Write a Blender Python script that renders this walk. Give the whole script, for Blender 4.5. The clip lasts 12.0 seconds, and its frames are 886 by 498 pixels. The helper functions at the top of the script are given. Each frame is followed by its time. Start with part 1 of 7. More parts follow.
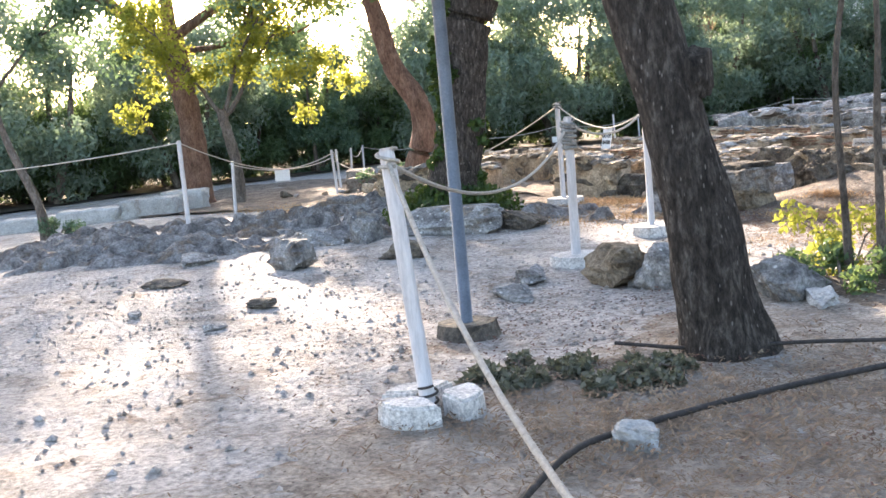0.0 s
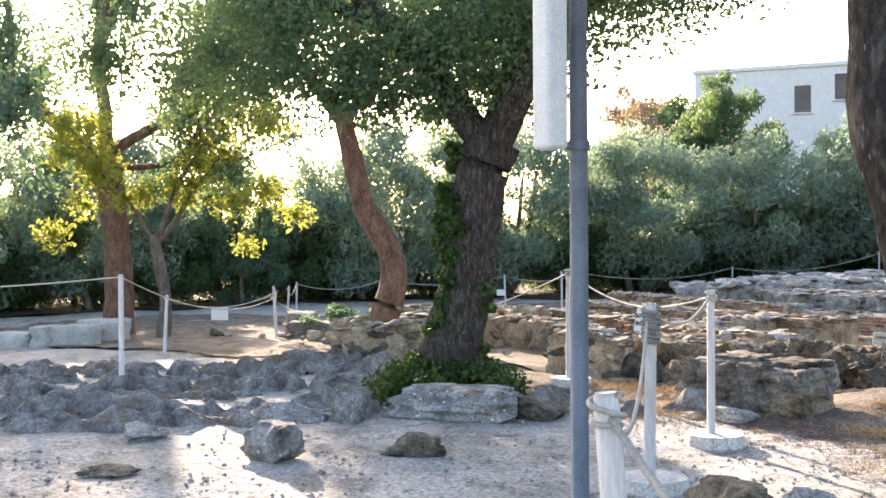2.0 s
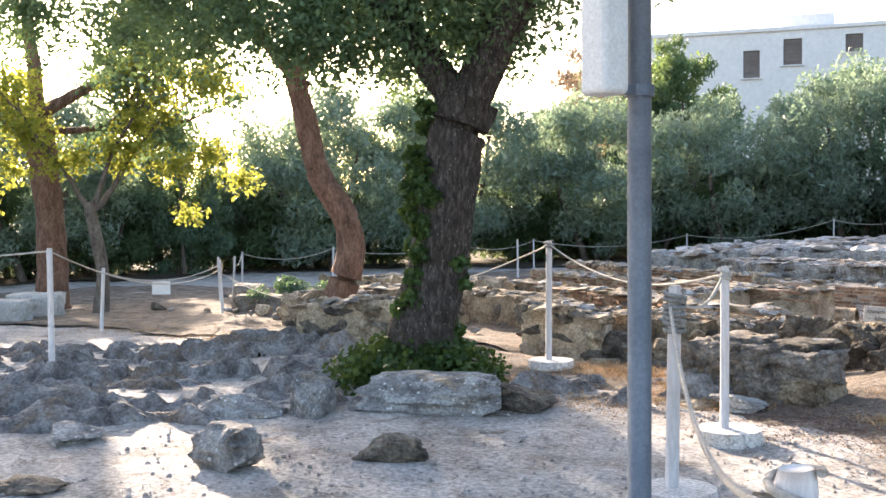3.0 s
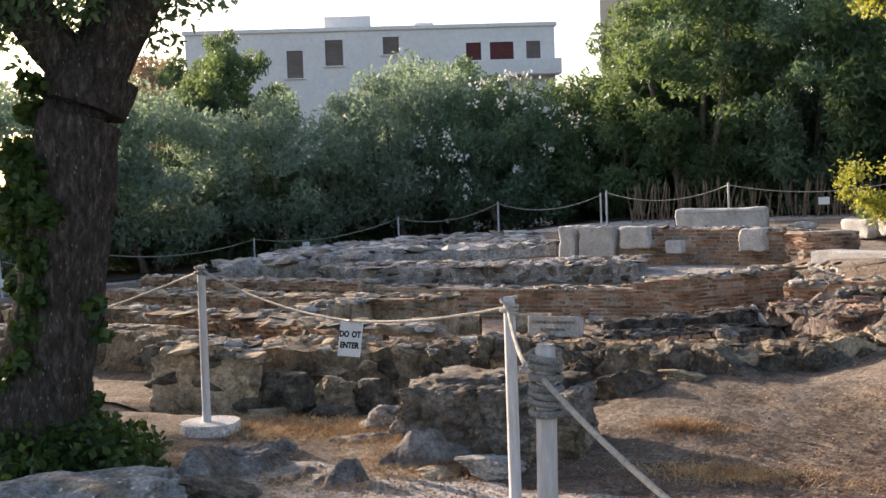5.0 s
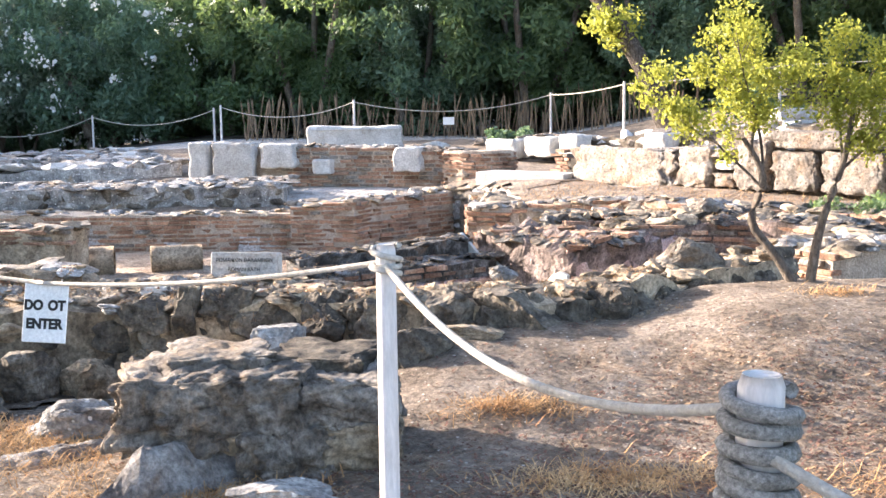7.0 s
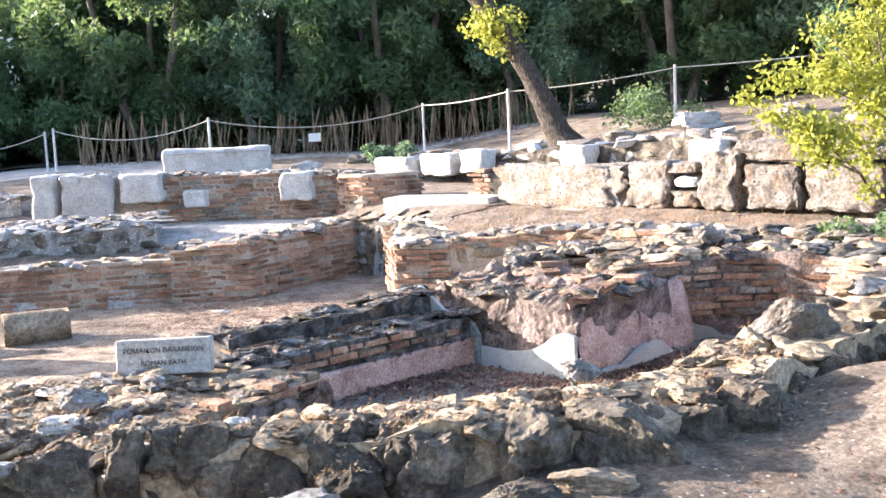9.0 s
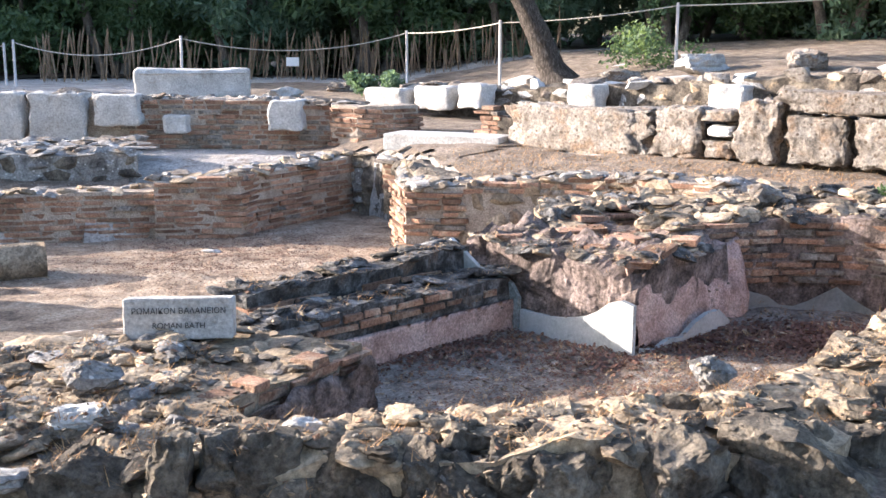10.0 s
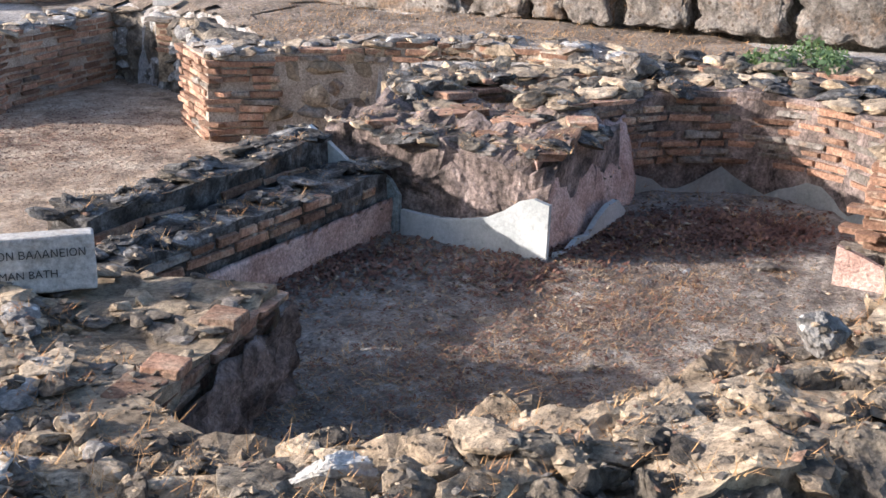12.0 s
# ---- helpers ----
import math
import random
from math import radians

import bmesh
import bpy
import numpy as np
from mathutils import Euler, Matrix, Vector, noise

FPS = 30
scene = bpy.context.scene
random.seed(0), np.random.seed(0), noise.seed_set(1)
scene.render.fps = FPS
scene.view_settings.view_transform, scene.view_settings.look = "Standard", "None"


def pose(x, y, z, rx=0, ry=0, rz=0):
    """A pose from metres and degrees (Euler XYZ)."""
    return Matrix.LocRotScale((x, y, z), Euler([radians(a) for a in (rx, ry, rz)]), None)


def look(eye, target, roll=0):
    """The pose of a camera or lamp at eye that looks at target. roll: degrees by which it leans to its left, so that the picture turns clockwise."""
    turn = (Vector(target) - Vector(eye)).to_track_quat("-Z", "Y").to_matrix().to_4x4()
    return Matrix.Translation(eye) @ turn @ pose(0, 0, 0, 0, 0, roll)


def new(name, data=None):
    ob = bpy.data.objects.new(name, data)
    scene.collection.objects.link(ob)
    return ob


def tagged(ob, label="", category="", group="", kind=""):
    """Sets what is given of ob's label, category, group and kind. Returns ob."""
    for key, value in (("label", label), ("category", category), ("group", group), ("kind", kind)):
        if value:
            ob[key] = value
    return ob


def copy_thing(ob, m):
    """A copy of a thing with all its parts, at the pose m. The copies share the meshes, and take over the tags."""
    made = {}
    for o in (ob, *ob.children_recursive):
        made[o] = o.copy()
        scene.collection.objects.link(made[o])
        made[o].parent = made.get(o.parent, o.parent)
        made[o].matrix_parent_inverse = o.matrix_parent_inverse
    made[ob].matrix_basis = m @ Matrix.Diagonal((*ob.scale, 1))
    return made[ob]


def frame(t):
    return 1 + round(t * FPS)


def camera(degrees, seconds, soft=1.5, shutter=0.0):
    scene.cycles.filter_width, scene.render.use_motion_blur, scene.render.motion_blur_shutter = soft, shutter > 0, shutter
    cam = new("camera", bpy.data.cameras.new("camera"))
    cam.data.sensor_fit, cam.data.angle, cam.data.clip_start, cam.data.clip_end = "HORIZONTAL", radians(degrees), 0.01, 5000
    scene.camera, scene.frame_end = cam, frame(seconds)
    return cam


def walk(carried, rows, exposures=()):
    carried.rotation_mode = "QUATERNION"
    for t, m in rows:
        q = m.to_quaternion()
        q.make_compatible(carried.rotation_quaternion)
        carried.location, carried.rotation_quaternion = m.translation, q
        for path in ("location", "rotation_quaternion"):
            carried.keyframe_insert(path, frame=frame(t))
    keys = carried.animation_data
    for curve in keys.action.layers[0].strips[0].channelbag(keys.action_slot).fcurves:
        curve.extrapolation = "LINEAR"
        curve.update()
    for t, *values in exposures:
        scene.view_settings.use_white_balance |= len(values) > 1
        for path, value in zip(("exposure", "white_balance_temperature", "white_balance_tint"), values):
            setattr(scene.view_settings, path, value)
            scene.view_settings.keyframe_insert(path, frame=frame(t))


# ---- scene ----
cam = camera(44, 12.0)


def eye(x, y, z, left, up, lean):
    """A hand-held pose: heading in degrees left of +y, pitch and roll."""
    return pose(x, y, z, 90 + up, 0, left) @ pose(0, 0, 0, 0, 0, lean)


PATH = [
    (0, eye(9.118, -9.617, 1.245, 49.99, -7.45, -5.24)),
    (0.5, eye(8.611, -9.754, 1.255, 45.82, -6.42, -3.28)),
    (1, eye(8.009, -9.581, 1.302, 42.00, -3.22, -2.18)),
    (1.5, eye(7.576, -9.381, 1.382, 39.86, -1.46, -0.95)),
    (2, eye(7.116, -9.064, 1.482, 44.64, -0.58, -0.35)),
    (2.5, eye(6.639, -8.795, 1.465, 45.28, -1.09, 0.43)),
    (2.7, eye(6.468, -8.660, 1.480, 44.29, -1.72, 0.07)),
    (4.3, eye(4.767, -7.504, 1.610, 26.18, -1.82, -1.66)),
    (4.5, eye(4.558, -7.353, 1.625, 23.58, -1.94, -2.13)),
    (5, eye(4.071, -6.984, 1.589, 17.68, -2.79, -2.07)),
    (5.5, eye(3.671, -6.525, 1.527, 10.98, -3.54, -0.72)),
    (6, eye(3.266, -5.997, 1.485, 6.23, -4.85, -0.27)),
    (6.5, eye(2.943, -5.453, 1.454, -0.22, -7.06, -0.71)),
    (7, eye(2.672, -4.882, 1.471, -4.17, -7.42, -0.64)),
    (7.2, eye(2.569, -4.646, 1.482, -5.04, -7.61, -0.92)),
    (8.8, eye(1.961, -2.780, 1.583, -12.59, -7.37, -2.61)),
    (9, eye(1.890, -2.553, 1.590, -13.07, -7.20, -2.52)),
    (9.5, eye(1.738, -1.977, 1.592, -15.10, -8.38, -0.59)),
    (10, eye(1.534, -1.514, 1.620, -15.51, -10.89, 0.12)),
    (10.5, eye(1.387, -1.029, 1.647, -16.30, -12.71, -0.58)),
    (11, eye(1.288, -0.585, 1.690, -20.49, -15.36, -0.57)),
    (11.5, eye(1.217, -0.249, 1.691, -27.34, -18.83, 0.85)),
    (12, eye(1.034, 0.041, 1.616, -31.41, -18.60, 2.03)),
]
walk(cam, PATH, exposures=[(0.0, 2.25, 6600, 17), (2.5, 2.1, 6600, 16), (4.3, 1.6, 6650, 17), (5.0, 1.12, 6700, 18), (5.5, 1.45, 6600, 18), (6.5, 2.36, 6300, 17), (7.0, 2.35, 6200, 17), (9.5, 2.27, 5850, 16), (10.0, 1.92, 5850, 16), (10.5, 1.72, 5850, 16), (12.0, 1.25, 5650, 15)])

# ---- world ----
SUN_AZ, SUN_EL = 63.0, 15.5          # degrees left of +y, degrees up
world = bpy.data.worlds.new("world")
scene.world = world
world.use_nodes = True
wn = world.node_tree.nodes
sky = wn.new("ShaderNodeTexSky")
sky.sky_type = "NISHITA"
sky.sun_disc = False
sky.sun_elevation = radians(SUN_EL)
sky.sun_rotation = radians(-SUN_AZ)
sky.dust_density = 3.0
sky.altitude = 50
wn["Background"].inputs["Strength"].default_value = 0.15
world.node_tree.links.new(sky.outputs["Color"], wn["Background"].inputs["Color"])
sun_dir = Vector((-math.sin(radians(SUN_AZ)) * math.cos(radians(SUN_EL)), math.cos(radians(SUN_AZ)) * math.cos(radians(SUN_EL)), math.sin(radians(SUN_EL))))
sun = new("sun", bpy.data.lights.new("sun", "SUN"))
sun.data.energy = 4.8
sun.data.angle = radians(0.6)
sun.data.color = (1.0, 0.86, 0.68)
sun.matrix_world = look(sun_dir * 60, (0, 0, 0))

# ---- materials ----
rng = np.random.default_rng(7)
rnd = random.Random(11)


def node_mat(name):
    m = bpy.data.materials.new(name)
    m.use_nodes = True
    return m, m.node_tree.nodes, m.node_tree.links, m.node_tree.nodes["Principled BSDF"]


def ramp_node(n, stops):
    r = n.new("ShaderNodeValToRGB")
    e = r.color_ramp.elements
    while len(e) < len(stops):
        e.new(0.5)
    for el, (p, c) in zip(e, stops):
        el.position, el.color = p, (*c, 1)
    return r


def noise_node(n, l, vec, scale, detail=6, rough=0.6, distort=0.0):
    t = n.new("ShaderNodeTexNoise")
    t.inputs["Scale"].default_value = scale
    t.inputs["Detail"].default_value = detail
    t.inputs["Roughness"].default_value = rough
    t.inputs["Distortion"].default_value = distort
    l.new(vec, t.inputs["Vector"])
    return t


def mix_node(n, l, a, b, fac, mode="MIX"):
    x = n.new("ShaderNodeMix")
    x.data_type, x.blend_type = "RGBA", mode
    for sock, v in ((x.inputs["Factor"], fac), (x.inputs["A"], a), (x.inputs["B"], b)):
        if hasattr(v, "is_linked"):
            l.new(v, sock)
        elif isinstance(v, tuple):
            sock.default_value = (*v, 1)
        else:
            sock.default_value = v
    return x.outputs["Result"]


def surface(name, stops, scale=3.0, fine=30.0, rough=0.9, bump=0.3, blotch=None, blotch_scale=1.2, blotch_at=(0.5, 0.62),
            vary=0.25, bump_scale=25.0, metal=0.0, fleck=None, stretch=(1, 1, 1), dist=0.02, grain=0.75):
    """Coloured grain, fine grain, an optional second colour in blotches, optional flecks, a tone per object, and relief."""
    m, n, l, p = node_mat(name)
    geo = n.new("ShaderNodeNewGeometry")
    mp = n.new("ShaderNodeMapping")
    mp.inputs["Scale"].default_value = stretch
    l.new(geo.outputs["Position"], mp.inputs["Vector"])
    vec = mp.outputs["Vector"]
    big = noise_node(n, l, vec, scale, 8, 0.65, 0.4)
    r = ramp_node(n, stops)
    l.new(big.outputs["Fac"], r.inputs["Fac"])
    col = r.outputs["Color"]
    if blotch:
        bn = noise_node(n, l, vec, blotch_scale, 7, 0.7, 0.8)
        mask = ramp_node(n, ((blotch_at[0], (0, 0, 0)), (blotch_at[1], (1, 1, 1))))
        l.new(bn.outputs["Fac"], mask.inputs["Fac"])
        col = mix_node(n, l, col, blotch, mask.outputs["Color"])
    fn = noise_node(n, l, vec, fine, 6, 0.75)
    fr = ramp_node(n, ((0.34, (0.28, 0.28, 0.28)), (0.66, (1.55, 1.55, 1.55))))
    l.new(fn.outputs["Fac"], fr.inputs["Fac"])
    col = mix_node(n, l, col, fr.outputs["Color"], grain, "MULTIPLY")
    if fleck:
        vo = n.new("ShaderNodeTexVoronoi")
        vo.inputs["Scale"].default_value = fleck[1]
        l.new(vec, vo.inputs["Vector"])
        fm = ramp_node(n, ((fleck[2], (1, 1, 1)), (fleck[2] + 0.06, (0, 0, 0))))
        l.new(vo.outputs["Distance"], fm.inputs["Fac"])
        col = mix_node(n, l, col, fleck[0], fm.outputs["Color"])
    if vary:
        oi = n.new("ShaderNodeObjectInfo")
        hsv = n.new("ShaderNodeHueSaturation")
        mr = n.new("ShaderNodeMapRange")
        mr.inputs["To Min"].default_value, mr.inputs["To Max"].default_value = 1 - vary, 1 + vary
        l.new(oi.outputs["Random"], mr.inputs["Value"])
        l.new(mr.outputs["Result"], hsv.inputs["Value"])
        l.new(col, hsv.inputs["Color"])
        col = hsv.outputs["Color"]
    l.new(col, p.inputs["Base Color"])
    p.inputs["Roughness"].default_value = rough
    p.inputs["Metallic"].default_value = metal
    p.inputs["Specular IOR Level"].default_value = 0.25
    bn2 = noise_node(n, l, vec, bump_scale, 9, 0.7)
    b = n.new("ShaderNodeBump")
    b.inputs["Strength"].default_value = bump
    b.inputs["Distance"].default_value = dist
    l.new(bn2.outputs["Fac"], b.inputs["Height"])
    l.new(b.outputs["Normal"], p.inputs["Normal"])
    return m


def leaf_mat(name, dark, light, glow, through_share=0.35):
    """Leaves: tone per leaf, some light passing through."""
    m, n, l, p = node_mat(name)
    geo = n.new("ShaderNodeNewGeometry")
    r = ramp_node(n, ((0.0, dark), (1.0, light)))
    l.new(geo.outputs["Random Per Island"], r.inputs["Fac"])
    l.new(r.outputs["Color"], p.inputs["Base Color"])
    p.inputs["Roughness"].default_value = 0.55
    p.inputs["Specular IOR Level"].default_value = 0.3
    tr = n.new("ShaderNodeBsdfTranslucent")
    tr.inputs["Color"].default_value = (*glow, 1)
    mx = n.new("ShaderNodeMixShader")
    mx.inputs["Fac"].default_value = through_share
    l.new(p.outputs["BSDF"], mx.inputs[1])
    l.new(tr.outputs["BSDF"], mx.inputs[2])
    l.new(mx.outputs["Shader"], n["Material Output"].inputs["Surface"])
    return m


M_GROUND = surface("dusty_earth", ((0.3, (0.26, 0.23, 0.20)), (0.45, (0.47, 0.435, 0.40)), (0.62, (0.62, 0.585, 0.55)), (0.78, (0.42, 0.375, 0.33))),
                   1.6, 26, 0.95, 1.0, blotch=(0.27, 0.21, 0.16), blotch_scale=3.2, blotch_at=(0.52, 0.70), vary=0, bump_scale=14, fleck=((0.58, 0.55, 0.5), 16, 0.12), dist=0.06)
M_EARTH = surface("dry_pool_earth", ((0.3, (0.09, 0.074, 0.064)), (0.48, (0.30, 0.265, 0.235)), (0.7, (0.52, 0.48, 0.435))), 5.5, 40, 0.95, 1.0, blotch=(0.36, 0.285, 0.235), blotch_scale=1.8, blotch_at=(0.56, 0.68), vary=0, bump_scale=26, fleck=((0.5, 0.46, 0.41), 24, 0.1), dist=0.06)
# Warmer, brighter copy of the pool earth: sunlight on the court put into colour.
M_COURT = surface("tan_sunlit_earth", ((0.3, (0.13, 0.097, 0.074)), (0.48, (0.40, 0.305, 0.225)), (0.7, (0.60, 0.50, 0.39))), 3.5, 34, 0.95, 1.0, blotch=(0.48, 0.355, 0.25), blotch_scale=1.8, blotch_at=(0.56, 0.68), vary=0, bump_scale=22, dist=0.05)
# Brown tones darkened to stand in for shade on the slope before the wall.
M_SOIL = surface("brown_dry_soil", ((0.3, (0.085, 0.065, 0.05)), (0.46, (0.20, 0.16, 0.125)), (0.62, (0.31, 0.255, 0.205)), (0.78, (0.43, 0.375, 0.315))), 3.2, 30, 0.96, 1.0,
                 blotch=(0.34, 0.245, 0.165), blotch_scale=2.2, blotch_at=(0.55, 0.7), vary=0, bump_scale=20, fleck=((0.55, 0.5, 0.44), 18, 0.1), dist=0.05)
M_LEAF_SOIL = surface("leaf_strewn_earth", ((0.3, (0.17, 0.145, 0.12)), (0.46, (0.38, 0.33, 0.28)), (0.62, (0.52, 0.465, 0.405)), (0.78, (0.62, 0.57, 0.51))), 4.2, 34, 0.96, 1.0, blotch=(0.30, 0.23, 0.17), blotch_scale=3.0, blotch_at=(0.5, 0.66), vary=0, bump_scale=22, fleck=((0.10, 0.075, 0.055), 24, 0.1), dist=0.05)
M_WOOD_FLOOR = surface("dark_wood_ground", ((0.3, (0.03, 0.024, 0.018)), (0.5, (0.07, 0.055, 0.04)), (0.7, (0.13, 0.10, 0.07))), 1.5, 12, 0.95, 0.8, vary=0, bump_scale=8)
M_ROCK = surface("grey_limestone", ((0.28, (0.075, 0.07, 0.068)), (0.45, (0.25, 0.24, 0.23)), (0.62, (0.45, 0.44, 0.42)), (0.8, (0.64, 0.63, 0.60))),
                 5, 40, 0.92, 0.9, blotch=(0.36, 0.27, 0.18), blotch_scale=2.5, blotch_at=(0.55, 0.7), vary=0.28, bump_scale=22, fleck=((0.68, 0.67, 0.64), 14, 0.13), dist=0.03)
M_BEDROCK = surface("brown_grey_bedrock", ((0.28, (0.055, 0.05, 0.048)), (0.44, (0.20, 0.185, 0.178)), (0.6, (0.39, 0.37, 0.355)), (0.8, (0.58, 0.555, 0.53))), 5, 36, 0.93, 1.0, blotch=(0.27, 0.20, 0.145), blotch_scale=2.2, blotch_at=(0.5, 0.66), vary=0, bump_scale=16, dist=0.06)
# Dark stone; its tones also carry the shade of faces and gaps.
M_ROCK_DARK = surface("dark_lichen_shade_stone", ((0.3, (0.03, 0.027, 0.024)), (0.46, (0.115, 0.098, 0.08)), (0.6, (0.22, 0.19, 0.15)), (0.74, (0.36, 0.31, 0.245))),
                      5, 38, 0.93, 1.0, blotch=(0.40, 0.30, 0.19), blotch_scale=3, blotch_at=(0.6, 0.72), vary=0.3, bump_scale=18, dist=0.04)
M_MASONRY = surface("brown_grey_masonry", ((0.28, (0.06, 0.05, 0.043)), (0.45, (0.20, 0.175, 0.15)), (0.62, (0.36, 0.325, 0.285)), (0.8, (0.54, 0.51, 0.47))), 6, 40, 0.93, 1.0, blotch=(0.33, 0.235, 0.15), blotch_scale=2.2, blotch_at=(0.5, 0.66), vary=0.2, bump_scale=20, dist=0.04)
M_RUBBLE = surface("brown_rubble", ((0.3, (0.09, 0.07, 0.05)), (0.46, (0.30, 0.235, 0.165)), (0.66, (0.52, 0.425, 0.31))),
                   4, 35, 0.95, 0.9, blotch=(0.52, 0.42, 0.29), blotch_scale=2.6, blotch_at=(0.54, 0.66), vary=0.3, bump_scale=20, dist=0.03)
M_PALE = surface("pale_limestone", ((0.28, (0.09, 0.077, 0.065)), (0.46, (0.24, 0.21, 0.18)), (0.62, (0.35, 0.32, 0.285)), (0.8, (0.46, 0.435, 0.395))),
                 5, 32, 0.92, 1.0, blotch=(0.27, 0.19, 0.13), blotch_scale=3.2, blotch_at=(0.52, 0.66), vary=0.2, bump_scale=14, fleck=((0.13, 0.10, 0.075), 13, 0.17), dist=0.06)
M_WHITE = surface("weathered_white_stone", ((0.25, (0.33, 0.32, 0.30)), (0.45, (0.46, 0.45, 0.43)), (0.7, (0.60, 0.59, 0.565))), 4, 40, 0.87, 0.8, grain=0.5,
                  blotch=(0.34, 0.30, 0.26), blotch_scale=3.2, blotch_at=(0.56, 0.72), vary=0.1, bump_scale=24)
M_LICHEN = surface("black_lichen_crust", ((0.32, (0.022, 0.021, 0.02)), (0.48, (0.085, 0.08, 0.075)), (0.6, (0.23, 0.225, 0.22)), (0.74, (0.46, 0.46, 0.45))), 9, 60, 0.95, 1.0,
                   blotch=(0.20, 0.14, 0.10), blotch_scale=4, blotch_at=(0.56, 0.68), vary=0.25, bump_scale=34, dist=0.03)
M_MARBLE = surface("grey_marble", ((0.3, (0.34, 0.36, 0.36)), (0.5, (0.47, 0.49, 0.485)), (0.72, (0.59, 0.605, 0.59))), 3, 50, 0.6, 0.15,
                   blotch=(0.25, 0.27, 0.26), blotch_scale=4, blotch_at=(0.6, 0.72), vary=0.1, grain=0.25)
M_MARBLE_DARK = surface("green_grey_marble", ((0.3, (0.13, 0.15, 0.15)), (0.5, (0.24, 0.27, 0.27)), (0.72, (0.38, 0.41, 0.40))), 4, 50, 0.6, 0.2, vary=0.1)
M_BRICK = surface("red_brick", ((0.25, (0.14, 0.08, 0.058)), (0.5, (0.34, 0.20, 0.135)), (0.75, (0.49, 0.345, 0.245))), 7, 55, 0.94, 0.9,
                  blotch=(0.45, 0.36, 0.27), blotch_scale=5, blotch_at=(0.53, 0.68), vary=0.42, bump_scale=45)
M_MORTAR = surface("lime_mortar", ((0.3, (0.30, 0.24, 0.19)), (0.5, (0.43, 0.36, 0.29)), (0.7, (0.54, 0.47, 0.39))), 6, 60, 0.95, 0.9, vary=0, bump_scale=45)
M_PLASTER = surface("pink_plaster", ((0.28, (0.26, 0.165, 0.135)), (0.46, (0.48, 0.335, 0.29)), (0.7, (0.62, 0.48, 0.43))), 5, 60, 0.93, 0.9,
                    blotch=(0.12, 0.085, 0.07), blotch_scale=3.0, blotch_at=(0.56, 0.66), vary=0, bump_scale=30)
M_PLASTER_DARK = surface("stained_plaster", ((0.3, (0.05, 0.043, 0.04)), (0.44, (0.17, 0.135, 0.12)), (0.58, (0.36, 0.285, 0.255)), (0.72, (0.50, 0.42, 0.385))), 6, 50, 0.94, 1.0,
                         blotch=(0.06, 0.05, 0.045), blotch_scale=3.5, blotch_at=(0.56, 0.66), vary=0, bump_scale=22, dist=0.06)
M_POST = surface("painted_post", ((0.3, (0.52, 0.48, 0.46)), (0.55, (0.66, 0.62, 0.60)), (0.75, (0.74, 0.71, 0.69))), 9, 60, 0.6, 0.2, vary=0.08, stretch=(1, 1, 0.15), grain=0.25)
M_CONCRETE = surface("whitewashed_concrete", ((0.3, (0.50, 0.47, 0.43)), (0.5, (0.66, 0.63, 0.59)), (0.75, (0.76, 0.74, 0.70))), 6, 50, 0.9, 0.5, blotch=(0.3, 0.25, 0.2), blotch_scale=4, blotch_at=(0.6, 0.7), vary=0.1)
M_ROPE = surface("natural_rope", ((0.3, (0.42, 0.37, 0.31)), (0.5, (0.58, 0.53, 0.46)), (0.7, (0.68, 0.64, 0.57))), 40, 150, 0.9, 0.7, vary=0.05, bump_scale=160, grain=0.25)
M_ROPE_GREY = surface("grey_old_rope", ((0.3, (0.17, 0.165, 0.15)), (0.5, (0.30, 0.29, 0.27)), (0.7, (0.42, 0.40, 0.37))), 40, 150, 0.9, 0.7, vary=0.05, bump_scale=160)
M_STEEL = surface("grey_painted_steel", ((0.3, (0.10, 0.12, 0.15)), (0.5, (0.15, 0.175, 0.21)), (0.7, (0.19, 0.22, 0.26))), 4, 80, 0.45, 0.1, vary=0, metal=0.2, grain=0.25)
M_PANEL = surface("white_plastic", ((0.3, (0.62, 0.62, 0.60)), (0.7, (0.72, 0.72, 0.70))), 4, 90, 0.45, 0.05, vary=0, grain=0.25)
M_SIGN = surface("white_sign_board", ((0.3, (0.78, 0.78, 0.77)), (0.7, (0.83, 0.83, 0.82))), 8, 90, 0.6, 0.05, vary=0, grain=0.25)
M_INK = surface("black_ink", ((0.3, (0.02, 0.02, 0.02)), (0.7, (0.03, 0.03, 0.03))), 8, 90, 0.6, 0.05, vary=0, grain=0.25)
M_CUT = surface("carved_dark_letter", ((0.3, (0.04, 0.04, 0.04)), (0.7, (0.08, 0.08, 0.08))), 30, 90, 0.9, 0.2, vary=0)
M_HOSE = surface("black_hose", ((0.3, (0.03, 0.028, 0.026)), (0.7, (0.07, 0.06, 0.055))), 12, 80, 0.7, 0.2, vary=0)
M_BARK = surface("dark_rough_bark", ((0.25, (0.025, 0.02, 0.017)), (0.5, (0.10, 0.083, 0.07)), (0.72, (0.27, 0.235, 0.20))), 24, 60, 0.95, 1.0, vary=0, bump_scale=30, fleck=((0.36, 0.32, 0.28), 30, 0.10), stretch=(1, 1, 0.35), dist=0.12)
M_BARK_RED = surface("red_brown_bark", ((0.25, (0.09, 0.055, 0.04)), (0.5, (0.24, 0.14, 0.10)), (0.75, (0.36, 0.24, 0.18))), 10, 45, 0.95, 1.0, vary=0, bump_scale=30, stretch=(1, 1, 0.35), dist=0.04)
